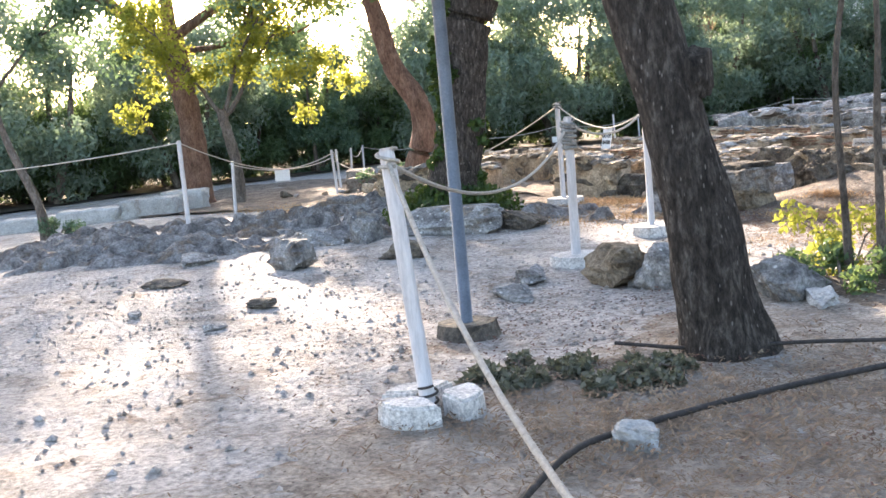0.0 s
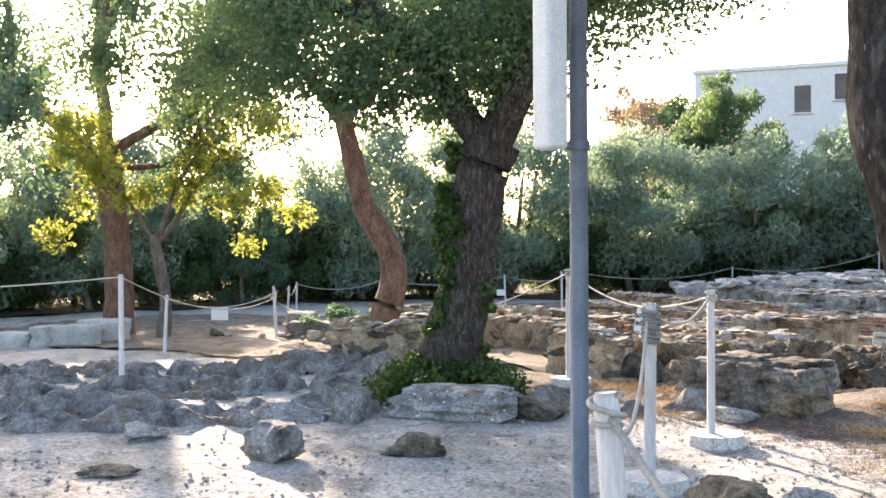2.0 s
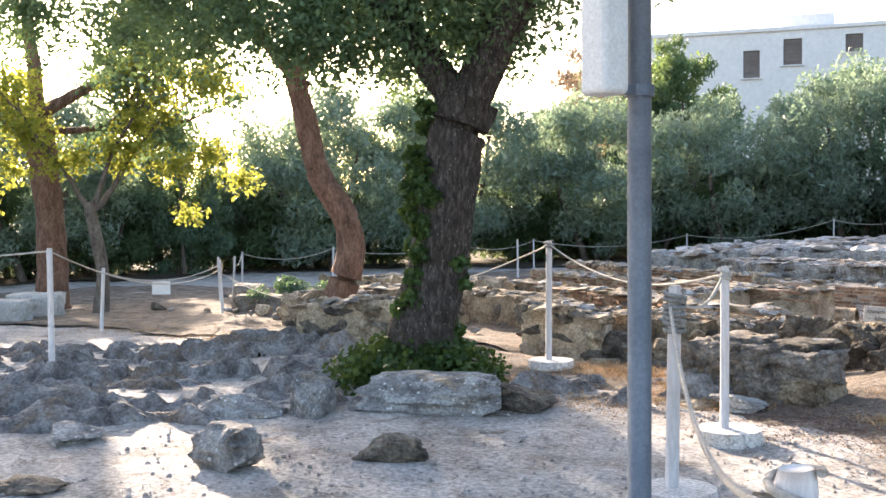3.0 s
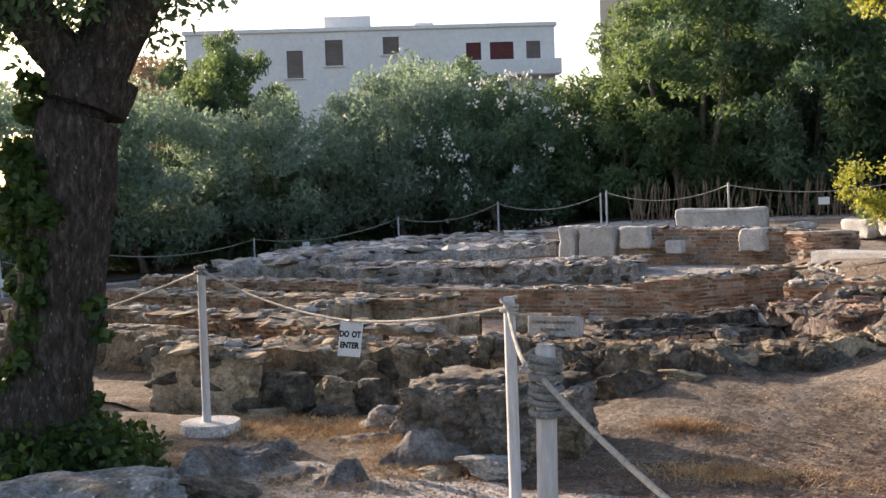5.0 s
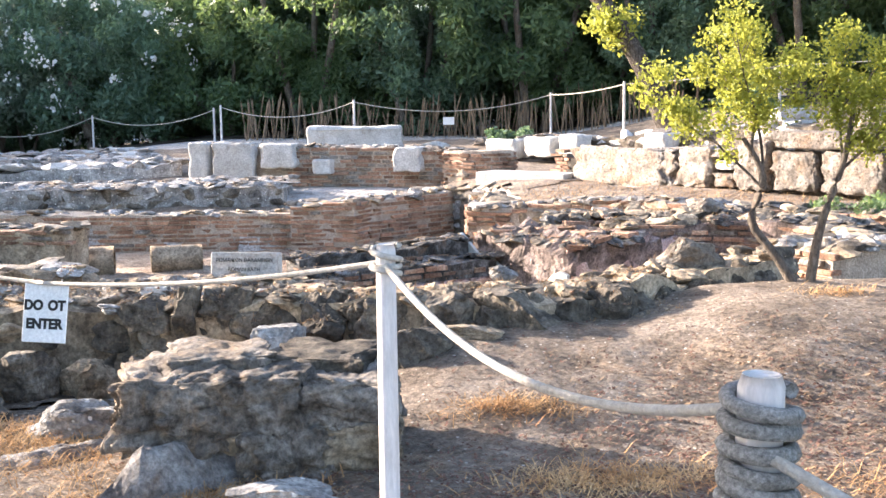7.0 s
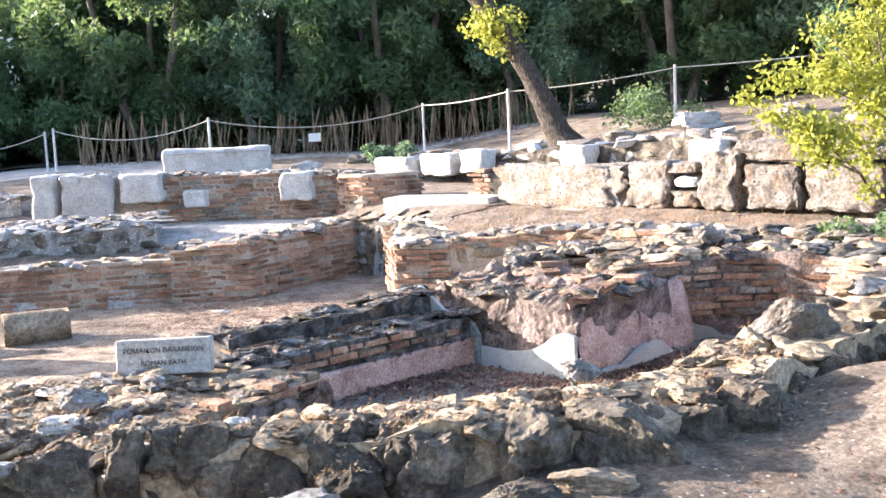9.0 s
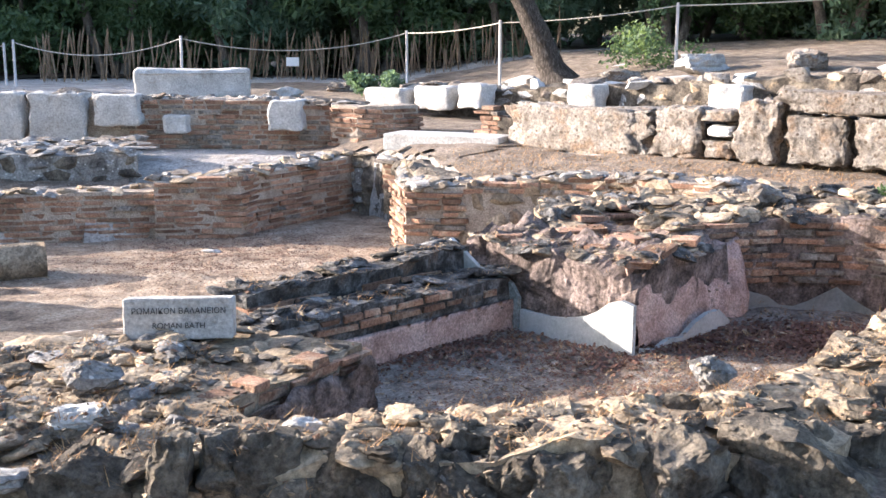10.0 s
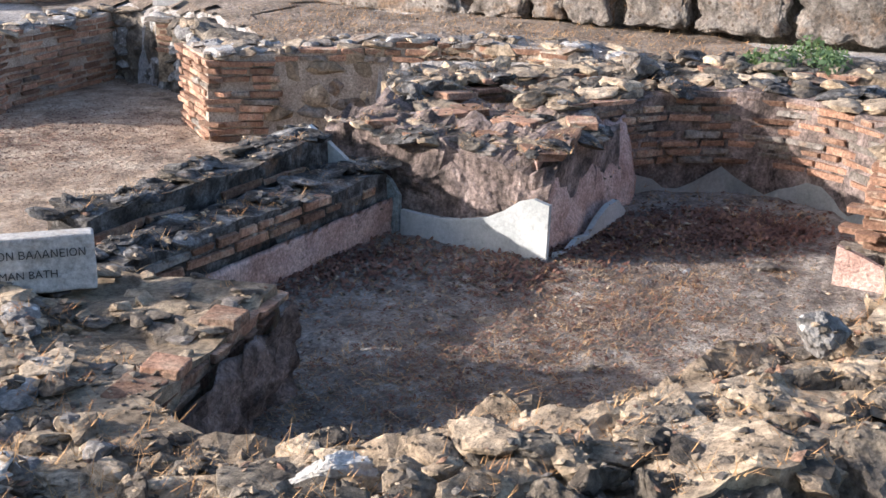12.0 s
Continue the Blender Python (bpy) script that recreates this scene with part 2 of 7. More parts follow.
M_BARK_GREY = surface("grey_brown_bark", ((0.25, (0.07, 0.055, 0.045)), (0.5, (0.17, 0.14, 0.115)), (0.75, (0.29, 0.25, 0.21))), 8, 45, 0.95, 0.9, vary=0.15, bump_scale=30, stretch=(1, 1, 0.4), dist=0.04)
M_STRAW = surface("dry_straw", ((0.3, (0.34, 0.165, 0.07)), (0.5, (0.52, 0.31, 0.14)), (0.7, (0.62, 0.45, 0.25))), 3, 70, 0.9, 0.2, vary=0)
M_LITTER = surface("brown_leaf_litter", ((0.3, (0.07, 0.035, 0.028)), (0.5, (0.15, 0.078, 0.058)), (0.7, (0.27, 0.155, 0.11))), 4, 60, 0.9, 0.3, vary=0)
M_STALK = surface("dry_reed", ((0.3, (0.14, 0.09, 0.055)), (0.5, (0.24, 0.165, 0.105)), (0.7, (0.33, 0.25, 0.17))), 3, 40, 0.9, 0.2, vary=0)
M_FACADE = surface("pale_render_wall", ((0.3, (0.76, 0.74, 0.72)), (0.7, (0.82, 0.80, 0.78))), 0.4, 4, 0.9, 0.05, vary=0, bump_scale=5, grain=0.12)
M_FACADE_CREAM = surface("cream_render_wall", ((0.3, (0.56, 0.47, 0.36)), (0.7, (0.64, 0.55, 0.43))), 0.4, 4, 0.9, 0.05, vary=0, bump_scale=5, grain=0.12)
M_SHUTTER = surface("maroon_shutter", ((0.3, (0.11, 0.035, 0.035)), (0.7, (0.15, 0.05, 0.05))), 2, 20, 0.7, 0.1, vary=0.1, grain=0.25)
M_SHUTTER_GREY = surface("grey_brown_shutter", ((0.3, (0.16, 0.13, 0.12)), (0.7, (0.22, 0.19, 0.17))), 2, 20, 0.7, 0.1, vary=0.1, grain=0.25)
L_OLIVE = leaf_mat("silver_green_leaves", (0.12, 0.17, 0.13), (0.32, 0.40, 0.32), (0.30, 0.40, 0.24), 0.42)
L_DARK = leaf_mat("deep_green_leaves", (0.05, 0.095, 0.065), (0.18, 0.265, 0.18), (0.20, 0.30, 0.13), 0.36)
L_MID = leaf_mat("mid_green_leaves", (0.04, 0.08, 0.042), (0.15, 0.225, 0.115), (0.22, 0.31, 0.10), 0.36)
L_YELLOW = leaf_mat("yellow_green_leaves", (0.10, 0.135, 0.02), (0.30, 0.325, 0.055), (0.52, 0.52, 0.09), 0.45)
L_IVY = leaf_mat("ivy_leaves", (0.02, 0.045, 0.015), (0.07, 0.12, 0.03), (0.12, 0.18, 0.03), 0.25)
L_FLOWER = leaf_mat("white_petals", (0.6, 0.6, 0.56), (0.8, 0.8, 0.76), (0.7, 0.7, 0.65), 0.3)
L_RUST = leaf_mat("rusty_leaves", (0.19, 0.125, 0.085), (0.36, 0.27, 0.20), (0.38, 0.27, 0.18), 0.35)
L_GREY = leaf_mat("grey_green_needles", (0.075, 0.08, 0.055), (0.20, 0.20, 0.15), (0.17, 0.18, 0.1), 0.25)


# ---- tools ----
def fbm(x, y, scale, octaves=4, seed=0):
    """Value noise in about -1..1 on arrays."""
    x, y = np.asarray(x, float) * scale, np.asarray(y, float) * scale
    total, amp, norm = 0.0, 1.0, 0.0
    for k in range(octaves):
        xi, yi = np.floor(x).astype(np.int64), np.floor(y).astype(np.int64)
        fx, fy = x - xi, y - yi
        fx, fy = fx * fx * (3 - 2 * fx), fy * fy * (3 - 2 * fy)

        def lattice(i, j):
            h = (i * 374761393 + j * 668265263 + (seed + k) * 1274126177) & 0x7FFFFFFF
            h = ((h ^ (h >> 13)) * 1274126177) & 0x7FFFFFFF
            return ((h ^ (h >> 16)) & 0xFFFF) / 32767.5 - 1
        v = (lattice(xi, yi) * (1 - fx) + lattice(xi + 1, yi) * fx) * (1 - fy) + (lattice(xi, yi + 1) * (1 - fx) + lattice(xi + 1, yi + 1) * fx) * fy
        total, norm = total + amp * v, norm + amp
        amp, x, y = amp * 0.55, x * 2.03 + 11.3, y * 2.03 + 7.7
    return total / norm


def ease(v, a, b):
    s = np.clip((np.asarray(v, float) - a) / (b - a), 0, 1)
    return s * s * (3 - 2 * s)


def inside(x, y, poly):
    x, y = np.asarray(x, float), np.asarray(y, float)
    r = np.zeros(np.broadcast(x, y).shape, bool)
    for (x0, y0), (x1, y1) in zip(poly, poly[1:] + poly[:1]):
        if y0 != y1:
            r ^= ((y0 > y) != (y1 > y)) & (x < (x1 - x0) * (y - y0) / (y1 - y0) + x0)
    return r


POOL = [(1.68, 3.1), (2.45, 3.98), (2.12, 4.58), (4.0, 5.78), (4.62, 4.98), (5.3, 5.55), (6.2, 5.64), (6.66, 5.44), (6.98, 5.0), (6.95, 4.3), (5.8, 3.35), (5.4, 2.75), (4.9, 2.4), (2.2, 2.4)]
COURT = [(-3.4, 6.2), (0.6, 5.0), (2.2, 5.2), (3.7, 6.0), (4.6, 6.45), (5.7, 6.35), (6.4, 6.8), (6.2, 7.3), (5.3, 8.2), (4.45, 8.65), (4.75, 9.5), (4.62, 10.6), (4.22, 11.5), (4.15, 11.9), (1.8, 10.5), (-2.6, 10.8), (-4.2, 9.4)]
POOL_Z, COURT_Z = -0.38, -0.56


def ground_z(x, y):
    """Height of the ground."""
    x, y = np.asarray(x, float), np.asarray(y, float)
    z = -0.08 - 0.043 * np.clip(-x - 2.0, 0, 14)
    z = z + ease(x, -13, -1) * 0.62 * ease(y, 13, 23) + 0.7 * ease(x, 7, 13) * ease(y, 5, 15) + 0.5 * ease(x, 10, 22) * ease(y, 8, 20)
    z = z + 0.46 * ease(x * 0.85 + y * 0.53, 7.2, 10.4) * ease(x, 3.6, 4.8) * ease(y, 4.4, 6.0) * (1 - ease(y, 14, 22))
    z = z + 0.22 * ease(y, 11.0, 12.6) * ease(x, -9, -4) * (1 - ease(x, 3.6, 4.8)) * (1 - ease(y, 16, 22))
    z = z + 0.12 * ease(x, 3.8, 5.2) * ease(y, 1.6, 3.2) * (1 - ease(y, 4.2, 5.6))
    z = z + (0.25 * ease(x, 2.1, 3.3) + 0.13 * ease(x, 4.1, 5.0)) * ease(y, -0.5, 1.35) * (1 - ease(y, 1.9, 2.3)) * (1 - ease(x, 7, 10))
    z = z - 0.2 * ease(y, 0.5, 0.9) * (1 - ease(y, 2.2, 2.6)) * ease(x, -1.4, -0.6) * (1 - ease(x, 1.5, 2.1))
    z = z + 0.035 * fbm(x, y, 0.7, 3, 3) + 0.012 * fbm(x, y, 6, 3, 9)
    court, pool = inside(x, y, COURT), inside(x, y, POOL)
    z = np.where(court, COURT_Z + 0.03 * fbm(x, y, 1.3, 3, 5) + 0.012 * fbm(x, y, 8, 2, 6), z)
    return np.where(pool, POOL_Z + 0.02 * fbm(x, y, 2, 3, 5), z)


def gz(x, y):
    return float(ground_z(x, y))


def link(name, verts, faces, material, parent=None, label="", smooth=False):
    me = bpy.data.meshes.new(name)
    me.from_pydata([tuple(v) for v in verts], [], [tuple(q) for q in faces])
    me.materials.append(material)
    if smooth:
        me.polygons.foreach_set("use_smooth", [True] * len(me.polygons))
    me.update()
    ob = new(name, me)
    ob.parent = parent
    if label:
        ob["label"] = label
    return ob


def part(name, bm, material, parent=None, label="", smooth=False):
    me = bpy.data.meshes.new(name)
    bm.to_mesh(me)
    bm.free()
    me.materials.append(material)
    if smooth:
        me.polygons.foreach_set("use_smooth", [True] * len(me.polygons))
    ob = new(name, me)
    ob.parent = parent
    if label:
        ob["label"] = label
    return ob


def piece(name, mesh, m, parent):
    """A piece that shares its mesh, placed in the parent's own space."""
    ob = new(name, mesh)
    ob.parent = parent
    ob.matrix_basis = m
    return ob


def box_bm(w, d, h, bevel=0.0, segments=2):
    bm = bmesh.new()
    bmesh.ops.create_cube(bm, size=1)
    bmesh.ops.scale(bm, vec=(w, d, h), verts=bm.verts)
    if bevel:
        bmesh.ops.bevel(bm, geom=list(bm.edges), offset=bevel, segments=segments, affect="EDGES", profile=0.6)
    return bm


def hull_stone(seed, points=16, flat=1.0, material=None, name="stone"):
    """An angular stone of unit size."""
    r = np.random.default_rng(seed)
    v = r.normal(size=(points, 3))
    v /= np.abs(v) .max(axis=1)[:, None] ** 0.6 * np.linalg.norm(v, axis=1)[:, None] ** 0.4
    v *= 0.5 * r.uniform(0.82, 1.08, (points, 1))
    v[:, 2] *= flat
    bm = bmesh.new()
    for p in v:
        bm.verts.new(p)
    res = bmesh.ops.convex_hull(bm, input=bm.verts)
    bmesh.ops.delete(bm, geom=[g for g in res["geom_interior"] if isinstance(g, bmesh.types.BMVert)], context="VERTS")
    me = bpy.data.meshes.new(name)
    bm.to_mesh(me)
    bm.free()
    me.materials.append(material)
    return me


def rock_mesh(seed, material, level=4, rough=0.16, strata=0.0, name="rock", cuts=7):
    """A weathered rock of unit size: a ball cut flat on several sides, then broken up."""
    bm = bmesh.new()
    bmesh.ops.create_icosphere(bm, subdivisions=level, radius=0.62)
    r = np.random.default_rng(seed)
    planes = [(Vector(q).normalized(), o) for q, o in zip(r.normal(size=(cuts, 3)), r.uniform(0.26, 0.42, cuts))]
    off = Vector(r.uniform(-20, 20, 3))
    for v in bm.verts:
        p = v.co.copy()
        for nrm, o in planes:
            k = p.dot(nrm) - o
            if k > 0:
                p -= nrm * k * 0.9
        q = p * 2.2 + off
        ridge = 0.5 - abs(noise.noise(q * 1.9)) * 1.6 + 0.35 * (0.5 - abs(noise.noise(q * 4.7)) * 1.6) + 0.2 * (0.5 - abs(noise.noise(q * 10.5)) * 1.6)
        p *= 1 + rough * noise.fractal(q, 0.9, 2.1, 6) * 0.7 + rough * 0.75 * ridge
        if strata:
            p.xy *= 1 + strata * noise.noise(Vector((p.z * 9 + off.x, off.y, p.x * 0.8)))
        p.x, p.y, p.z = (max(-0.52, min(0.52, c)) for c in p)
        v.co = p
    me = bpy.data.meshes.new(name)
    bm.to_mesh(me)
    bm.free()
    me.materials.append(material)
    me.polygons.foreach_set("use_smooth", [False] * len(me.polygons))
    return me


def place(x, y, z, sx, sy, sz, rz=0, rx=0, ry=0):
    return pose(x, y, z, rx, ry, rz) @ Matrix.Diagonal((sx, sy, sz, 1))


STONES = {m.name: [hull_stone(40 + 9 * i, 15 + i % 5, 1, m) for i in range(10)] for m in (M_ROCK, M_ROCK_DARK, M_RUBBLE, M_PALE, M_WHITE)}
ROCKS = {m.name: [rock_mesh(5 + 3 * i, m, 5, 0.24, 0.07, cuts=11) for i in range(5)] for m in (M_ROCK, M_ROCK_DARK, M_RUBBLE, M_PALE, M_WHITE)}

CHIPS = {m.name: [rock_mesh(300 + 7 * i, m, 3, 0.26, 0.04, "stone", 10) for i in range(8)] for m in (M_ROCK, M_ROCK_DARK, M_RUBBLE, M_PALE, M_LICHEN)}


def brick_mesh(seed, material):
    bm = box_bm(1, 1, 1)
    r = np.random.default_rng(seed)
    for v in bm.verts:
        v.co += Vector(r.uniform(-0.07, 0.07, 3))
    bmesh.ops.bevel(bm, geom=list(bm.edges), offset=0.05, segments=1, affect="EDGES")
    me = bpy.data.meshes.new("brick")
    bm.to_mesh(me)
    bm.free()
    me.materials.append(material)
    return me


BRICKS = [brick_mesh(i, M_BRICK) for i in range(6)]
BRICKS_PALE = [brick_mesh(20 + i, M_PALE) for i in range(3)]


def resample(pts, step):
    pts = [Vector(p) for p in pts]
    out = []
    for a, b in zip(pts, pts[1:]):
        k = max(1, round((b - a).length / step))
        out += [a.lerp(b, i / k) for i in range(k)]
    return out + [pts[-1]]


def normals_of(line):
    res = []
    for i in range(len(line)):
        t = line[min(i + 1, len(line) - 1)] - line[max(i - 1, 0)]
        t.z = 0
        t.normalize()
        res.append(Vector((t.y, -t.x, 0)))      # to the right of the way
    return res


def sweep_wall(name, pts, z0, tops, thick, material, rough=0.03, step=0.1, seed=0, label="", category="wall", parent=None):
    """A ruined wall along pts (its right face), thick to the left; tops gives the height at each point of pts."""
    line = resample([(p[0], p[1], t) for p, t in zip(pts, tops)], step)
    nrm = normals_of(line)
    across = max(3, round(thick / 0.1))
    prof = [(0, h) for h in (0, 0.35, 0.7, 1)] + [(i / across, 1) for i in range(1, across)] + [(1, h) for h in (1, 0.7, 0.35, 0)]
    verts, faces = [], []
    k = len(prof)
    for i, (p, nn) in enumerate(zip(line, nrm)):
        for j, (s, h) in enumerate(prof):
            top = p.z + (0.05 * rough / 0.03) * noise.fractal(Vector((p.x * 2.4 + seed, p.y * 2.4, s * thick * 2.4)), 0.8, 2.1, 4)
            q = Vector((p.x, p.y, z0 + (top - z0) * h)) - nn * (s * thick)
            q += nn * rough * noise.fractal(Vector((q.x * 3 + seed, q.y * 3, q.z * 4)), 0.8, 2.1, 4)
            verts.append(q)
        if i:
            for j in range(k - 1):
                a = (i - 1) * k + j
                faces.append((a, a + k, a + k + 1, a + 1))
    faces.append(tuple(range(k)))
    faces.append(tuple(range(len(line) * k - 1, len(line) * k - k - 1, -1)))
    ob = link(name, verts, faces, material, parent)
    if parent is None:
        tagged(ob, label, category, kind="structure")
    return ob, line, nrm


def face_bricks(wall, line, z0, gap=0.058, height=0.042, length=0.24, depth=0.1, side=1, thick=0.0, tops=None, ragged=0.15, stone_share=0.0, limit=300, seed=0, pale=0.1):
    """Courses of bricks set proud of one face of a wall."""
    r = random.Random(seed)
    nrm = normals_of(line)
    dist = [0.0]
    for a, b in zip(line, line[1:]):
        dist.append(dist[-1] + (b.xy - a.xy).length)
    total, count, course = dist[-1], 0, 0
    ztop = max(p.z for p in line)
    z = z0 + height / 2
    while z < ztop and count < limit:
        s = -length * (course % 2) * 0.5
        while s < total and count < limit:
            w = length * r.uniform(0.5, 1.35)
            c = s + w / 2
            if 0 <= c <= total and r.random() > 0.05:
                i = max(k for k, d in enumerate(dist) if d <= c)
                j = min(i + 1, len(line) - 1)
                f = 0 if i == j else (c - dist[i]) / max(dist[j] - dist[i], 1e-6)
                p, nn = line[i].lerp(line[j], f), nrm[i]
                if z < p.z + 0.02 - (r.random() < ragged) * 0.05:
                    q = Vector((p.x, p.y, 0)) + (nn * 0.0 if side > 0 else -nn * thick)
                    q -= nn * side * (depth / 2 - 0.008 - r.uniform(0, 0.022))
                    m = r.choice(BRICKS_PALE) if r.random() < pale else r.choice(BRICKS)
                    piece("brick", m, place(q.x, q.y, z + r.uniform(-0.004, 0.004), w - r.uniform(0.01, 0.03), depth, height * r.uniform(0.72, 1.15),
                                            math.degrees(math.atan2(-nn.x, nn.y)) + r.uniform(-3, 3), r.uniform(-2, 2), r.uniform(-1.6, 1.6)), wall)
                    count += 1
            s += w
        z += gap
        course += 1
    return count


def face_stones(wall, line, z0, size=(0.26, 0.17), side=1, thick=0.0, mats=("grey_limestone",), limit=260, seed=0, depth=0.22, jitter=0.25, skip=0.0, proud=0.03, kinds=None):
    """Rows of rough stones bedded in one face of a wall."""
    r = random.Random(seed)
    nrm = normals_of(line)
    dist = [0.0]
    for a, b in zip(line, line[1:]):
        dist.append(dist[-1] + (b.xy - a.xy).length)
    total, count, z = dist[-1], 0, z0 + size[1] * 0.45
    ztop = max(p.z for p in line)
    while z < ztop and count < limit:
        s = r.uniform(-0.1, 0)
        while s < total and count < limit:
            w = size[0] * r.uniform(0.55, 1.4)
            c = s + w / 2
            if 0 <= c <= total and r.random() >= skip:
                i = max(k for k, d in enumerate(dist) if d <= c)
                p, nn = line[i], nrm[i]
                if z < p.z - 0.02:
                    h = size[1] * r.uniform(0.7, 1.25)
                    q = Vector((p.x, p.y, 0)) + (nn * 0.0 if side > 0 else -nn * thick)
                    q -= nn * side * (depth / 2 - proud - r.uniform(0, 0.03))
                    piece("stone", r.choice((kinds or STONES)[r.choice(mats)]), place(q.x, q.y, z + r.uniform(-0.02, 0.02), w * 1.06, depth, h * 1.05,
                          math.degrees(math.atan2(-nn.x, nn.y)) + r.uniform(-8, 8), r.uniform(-6, 6), r.uniform(-9, 9)), wall)
                    count += 1
            s += w
        z += size[1] * 0.92
    return count


def top_stones(wall, line, thick, count, size=(0.25, 0.07), mats=("grey_limestone",), seed=0, lift=0.0, kinds=None):
    """Loose flat stones along the broken top of a wall."""
    r = random.Random(seed)
    nrm = normals_of(line)
    for _ in range(count):
        i = r.randrange(len(line))
        p = line[i] - nrm[i] * r.uniform(0.02, max(thick - 0.02, 0.03))
        w = size[0] * r.uniform(0.45, 1.3)
        piece("stone", r.choice((kinds or STONES)[r.choice(mats)]), place(p.x, p.y, p.z + lift + r.uniform(-0.01, 0.03), w, w * r.uniform(0.55, 0.9), size[1] * r.uniform(0.6, 1.5),
              r.uniform(0, 360), r.uniform(-10, 10), r.uniform(-10, 10)), wall)


def tube(name, pts, radii, material, parent=None, sides=10, rough=0.0, seed=0, label="", smooth=True, step=None):
    """A round bar along a line, with caps."""
    pts = [Vector(p) for p in pts]
    if step:
        fine, fr = [], []
        for i in range(len(pts) - 1):
            p0, p1, p2, p3 = pts[max(i - 1, 0)], pts[i], pts[i + 1], pts[min(i + 2, len(pts) - 1)]
            k = max(1, round((p2 - p1).length / step))
            for j in range(k):
                t = j / k
                fine.append(0.5 * ((2 * p1) + (p2 - p0) * t + (2 * p0 - 5 * p1 + 4 * p2 - p3) * t * t + (3 * p1 - p0 - 3 * p2 + p3) * t ** 3))
                fr.append(radii[i] * (1 - t) + radii[i + 1] * t)
        pts, radii = fine + [pts[-1]], fr + [radii[-1]]
    verts, faces = [], []
    up = Vector((0, 0, 1))
    for i, p in enumerate(pts):
        t = (pts[min(i + 1, len(pts) - 1)] - pts[max(i - 1, 0)]).normalized()
        a = t.cross(up if abs(t.z) < 0.95 else Vector((1, 0, 0))).normalized()
        b = t.cross(a)
        for j in range(sides):
            g = 2 * math.pi * j / sides
            dvec = a * math.cos(g) + b * math.sin(g)
            k = radii[i]
            if rough:
                k *= 1 + rough * noise.fractal(Vector((dvec.x * 1.6 + seed, dvec.y * 1.6, p.z * 2.2 + dvec.z)), 0.8, 2.1, 4) + rough * 0.35 * noise.noise(Vector((j * 2.1, p.z * 1.2, seed)))
            verts.append(p + dvec * k)
        if i:
            for j in range(sides):
                c, d = (i - 1) * sides + j, (i - 1) * sides + (j + 1) % sides
                faces.append((c, d, d + sides, c + sides))
    faces.append(tuple(range(sides)))
    faces.append(tuple(range(len(verts) - 1, len(verts) - sides - 1, -1)))
    return verts, faces if name is None else link(name, verts, faces, material, parent, label, smooth)


def bar(name, pts, radii, material, parent=None, **kw):
    return tube(name, pts, radii, material, parent, **kw)[1]


def merged(name, pieces, material, parent=None, label="", smooth=True):
    verts, faces = [], []
    for v, f in pieces:
        k = len(verts)
        verts += v
        faces += [tuple(i + k for i in q) for q in f]
    return link(name, verts, faces, material, parent, label, smooth)


def leaves(name, clumps, count, size, material, parent=None, seed=0, spread=0.45, lean=0.0, narrow=0.5, label="", corners=4):
    """Many small leaves around clump centres (x, y, z, radius)."""
    r = np.random.default_rng(seed)
    c = np.array(clumps, float)
    w = c[:, 3] ** 2
    idx = r.choice(len(c), count, p=w / w.sum())
    dirs = r.normal(size=(count, 3))
    dirs /= np.linalg.norm(dirs, axis=1)[:, None]
    rad = c[idx, 3] * (r.uniform(0, 1, count) ** spread)
    pos = c[idx, :3] + dirs * rad[:, None] * np.array([1, 1, 0.8])
    a = r.normal(size=(count, 3))
    a[:, 2] -= lean
    a /= np.linalg.norm(a, axis=1)[:, None]
    b = np.cross(a, r.normal(size=(count, 3)))
    b /= np.linalg.norm(b, axis=1)[:, None] + 1e-9
    s = size * r.uniform(0.6, 1.35, count)[:, None]
    k = corners
    if k == 4:
        v = np.stack([pos - a * s * 0.5, pos + b * s * narrow * 0.5, pos + a * s * 0.5, pos - b * s * narrow * 0.5], 1).reshape(-1, 3)
    else:
        v = np.stack([pos - a * s * 0.5 + b * s * narrow * 0.5, pos - a * s * 0.5 - b * s * narrow * 0.5, pos + a * s * 0.6], 1).reshape(-1, 3)
    me = bpy.data.meshes.new(name)
    me.vertices.add(k * count)
    me.vertices.foreach_set("co", v.ravel())
    me.loops.add(k * count)
    me.loops.foreach_set("vertex_index", np.arange(k * count))
    me.polygons.add(count)
    me.polygons.foreach_set("loop_start", np.arange(0, k * count, k))
    me.materials.append(material)
    me.update(calc_edges=True)
    ob = new(name, me)
    ob.parent = parent
    if label:
        ob["label"] = label
    return ob


def crown_clumps(centre, radii, count, size, seed=0, shell=0.55):
    r = np.random.default_rng(seed)
    d = r.normal(size=(count, 3))
    d /= np.linalg.norm(d, axis=1)[:, None]
    k = shell + (1 - shell) * r.uniform(0, 1, count) ** 0.6
    p = np.array(centre) + d * np.array(radii) * k[:, None]
    return [(*q, size * s) for q, s in zip(p, r.uniform(0.6, 1.3, count))]


def empty(name, m=None):
    ob = new(name)
    ob.matrix_basis = m or Matrix()
    return ob


# ---- ground ----
def axis_steps(lo, hi, step, far):
    inner = list(np.arange(lo, hi + 1e-6, step))
    out, s, k = [], step, hi
    while k < far:
        s *= 1.25
        k += s
        out.append(k)
    back, s, k = [], step, lo
    while k > -far:
        s *= 1.25
        k -= s
        back.append(k)
    return np.array(back[::-1] + inner + out)


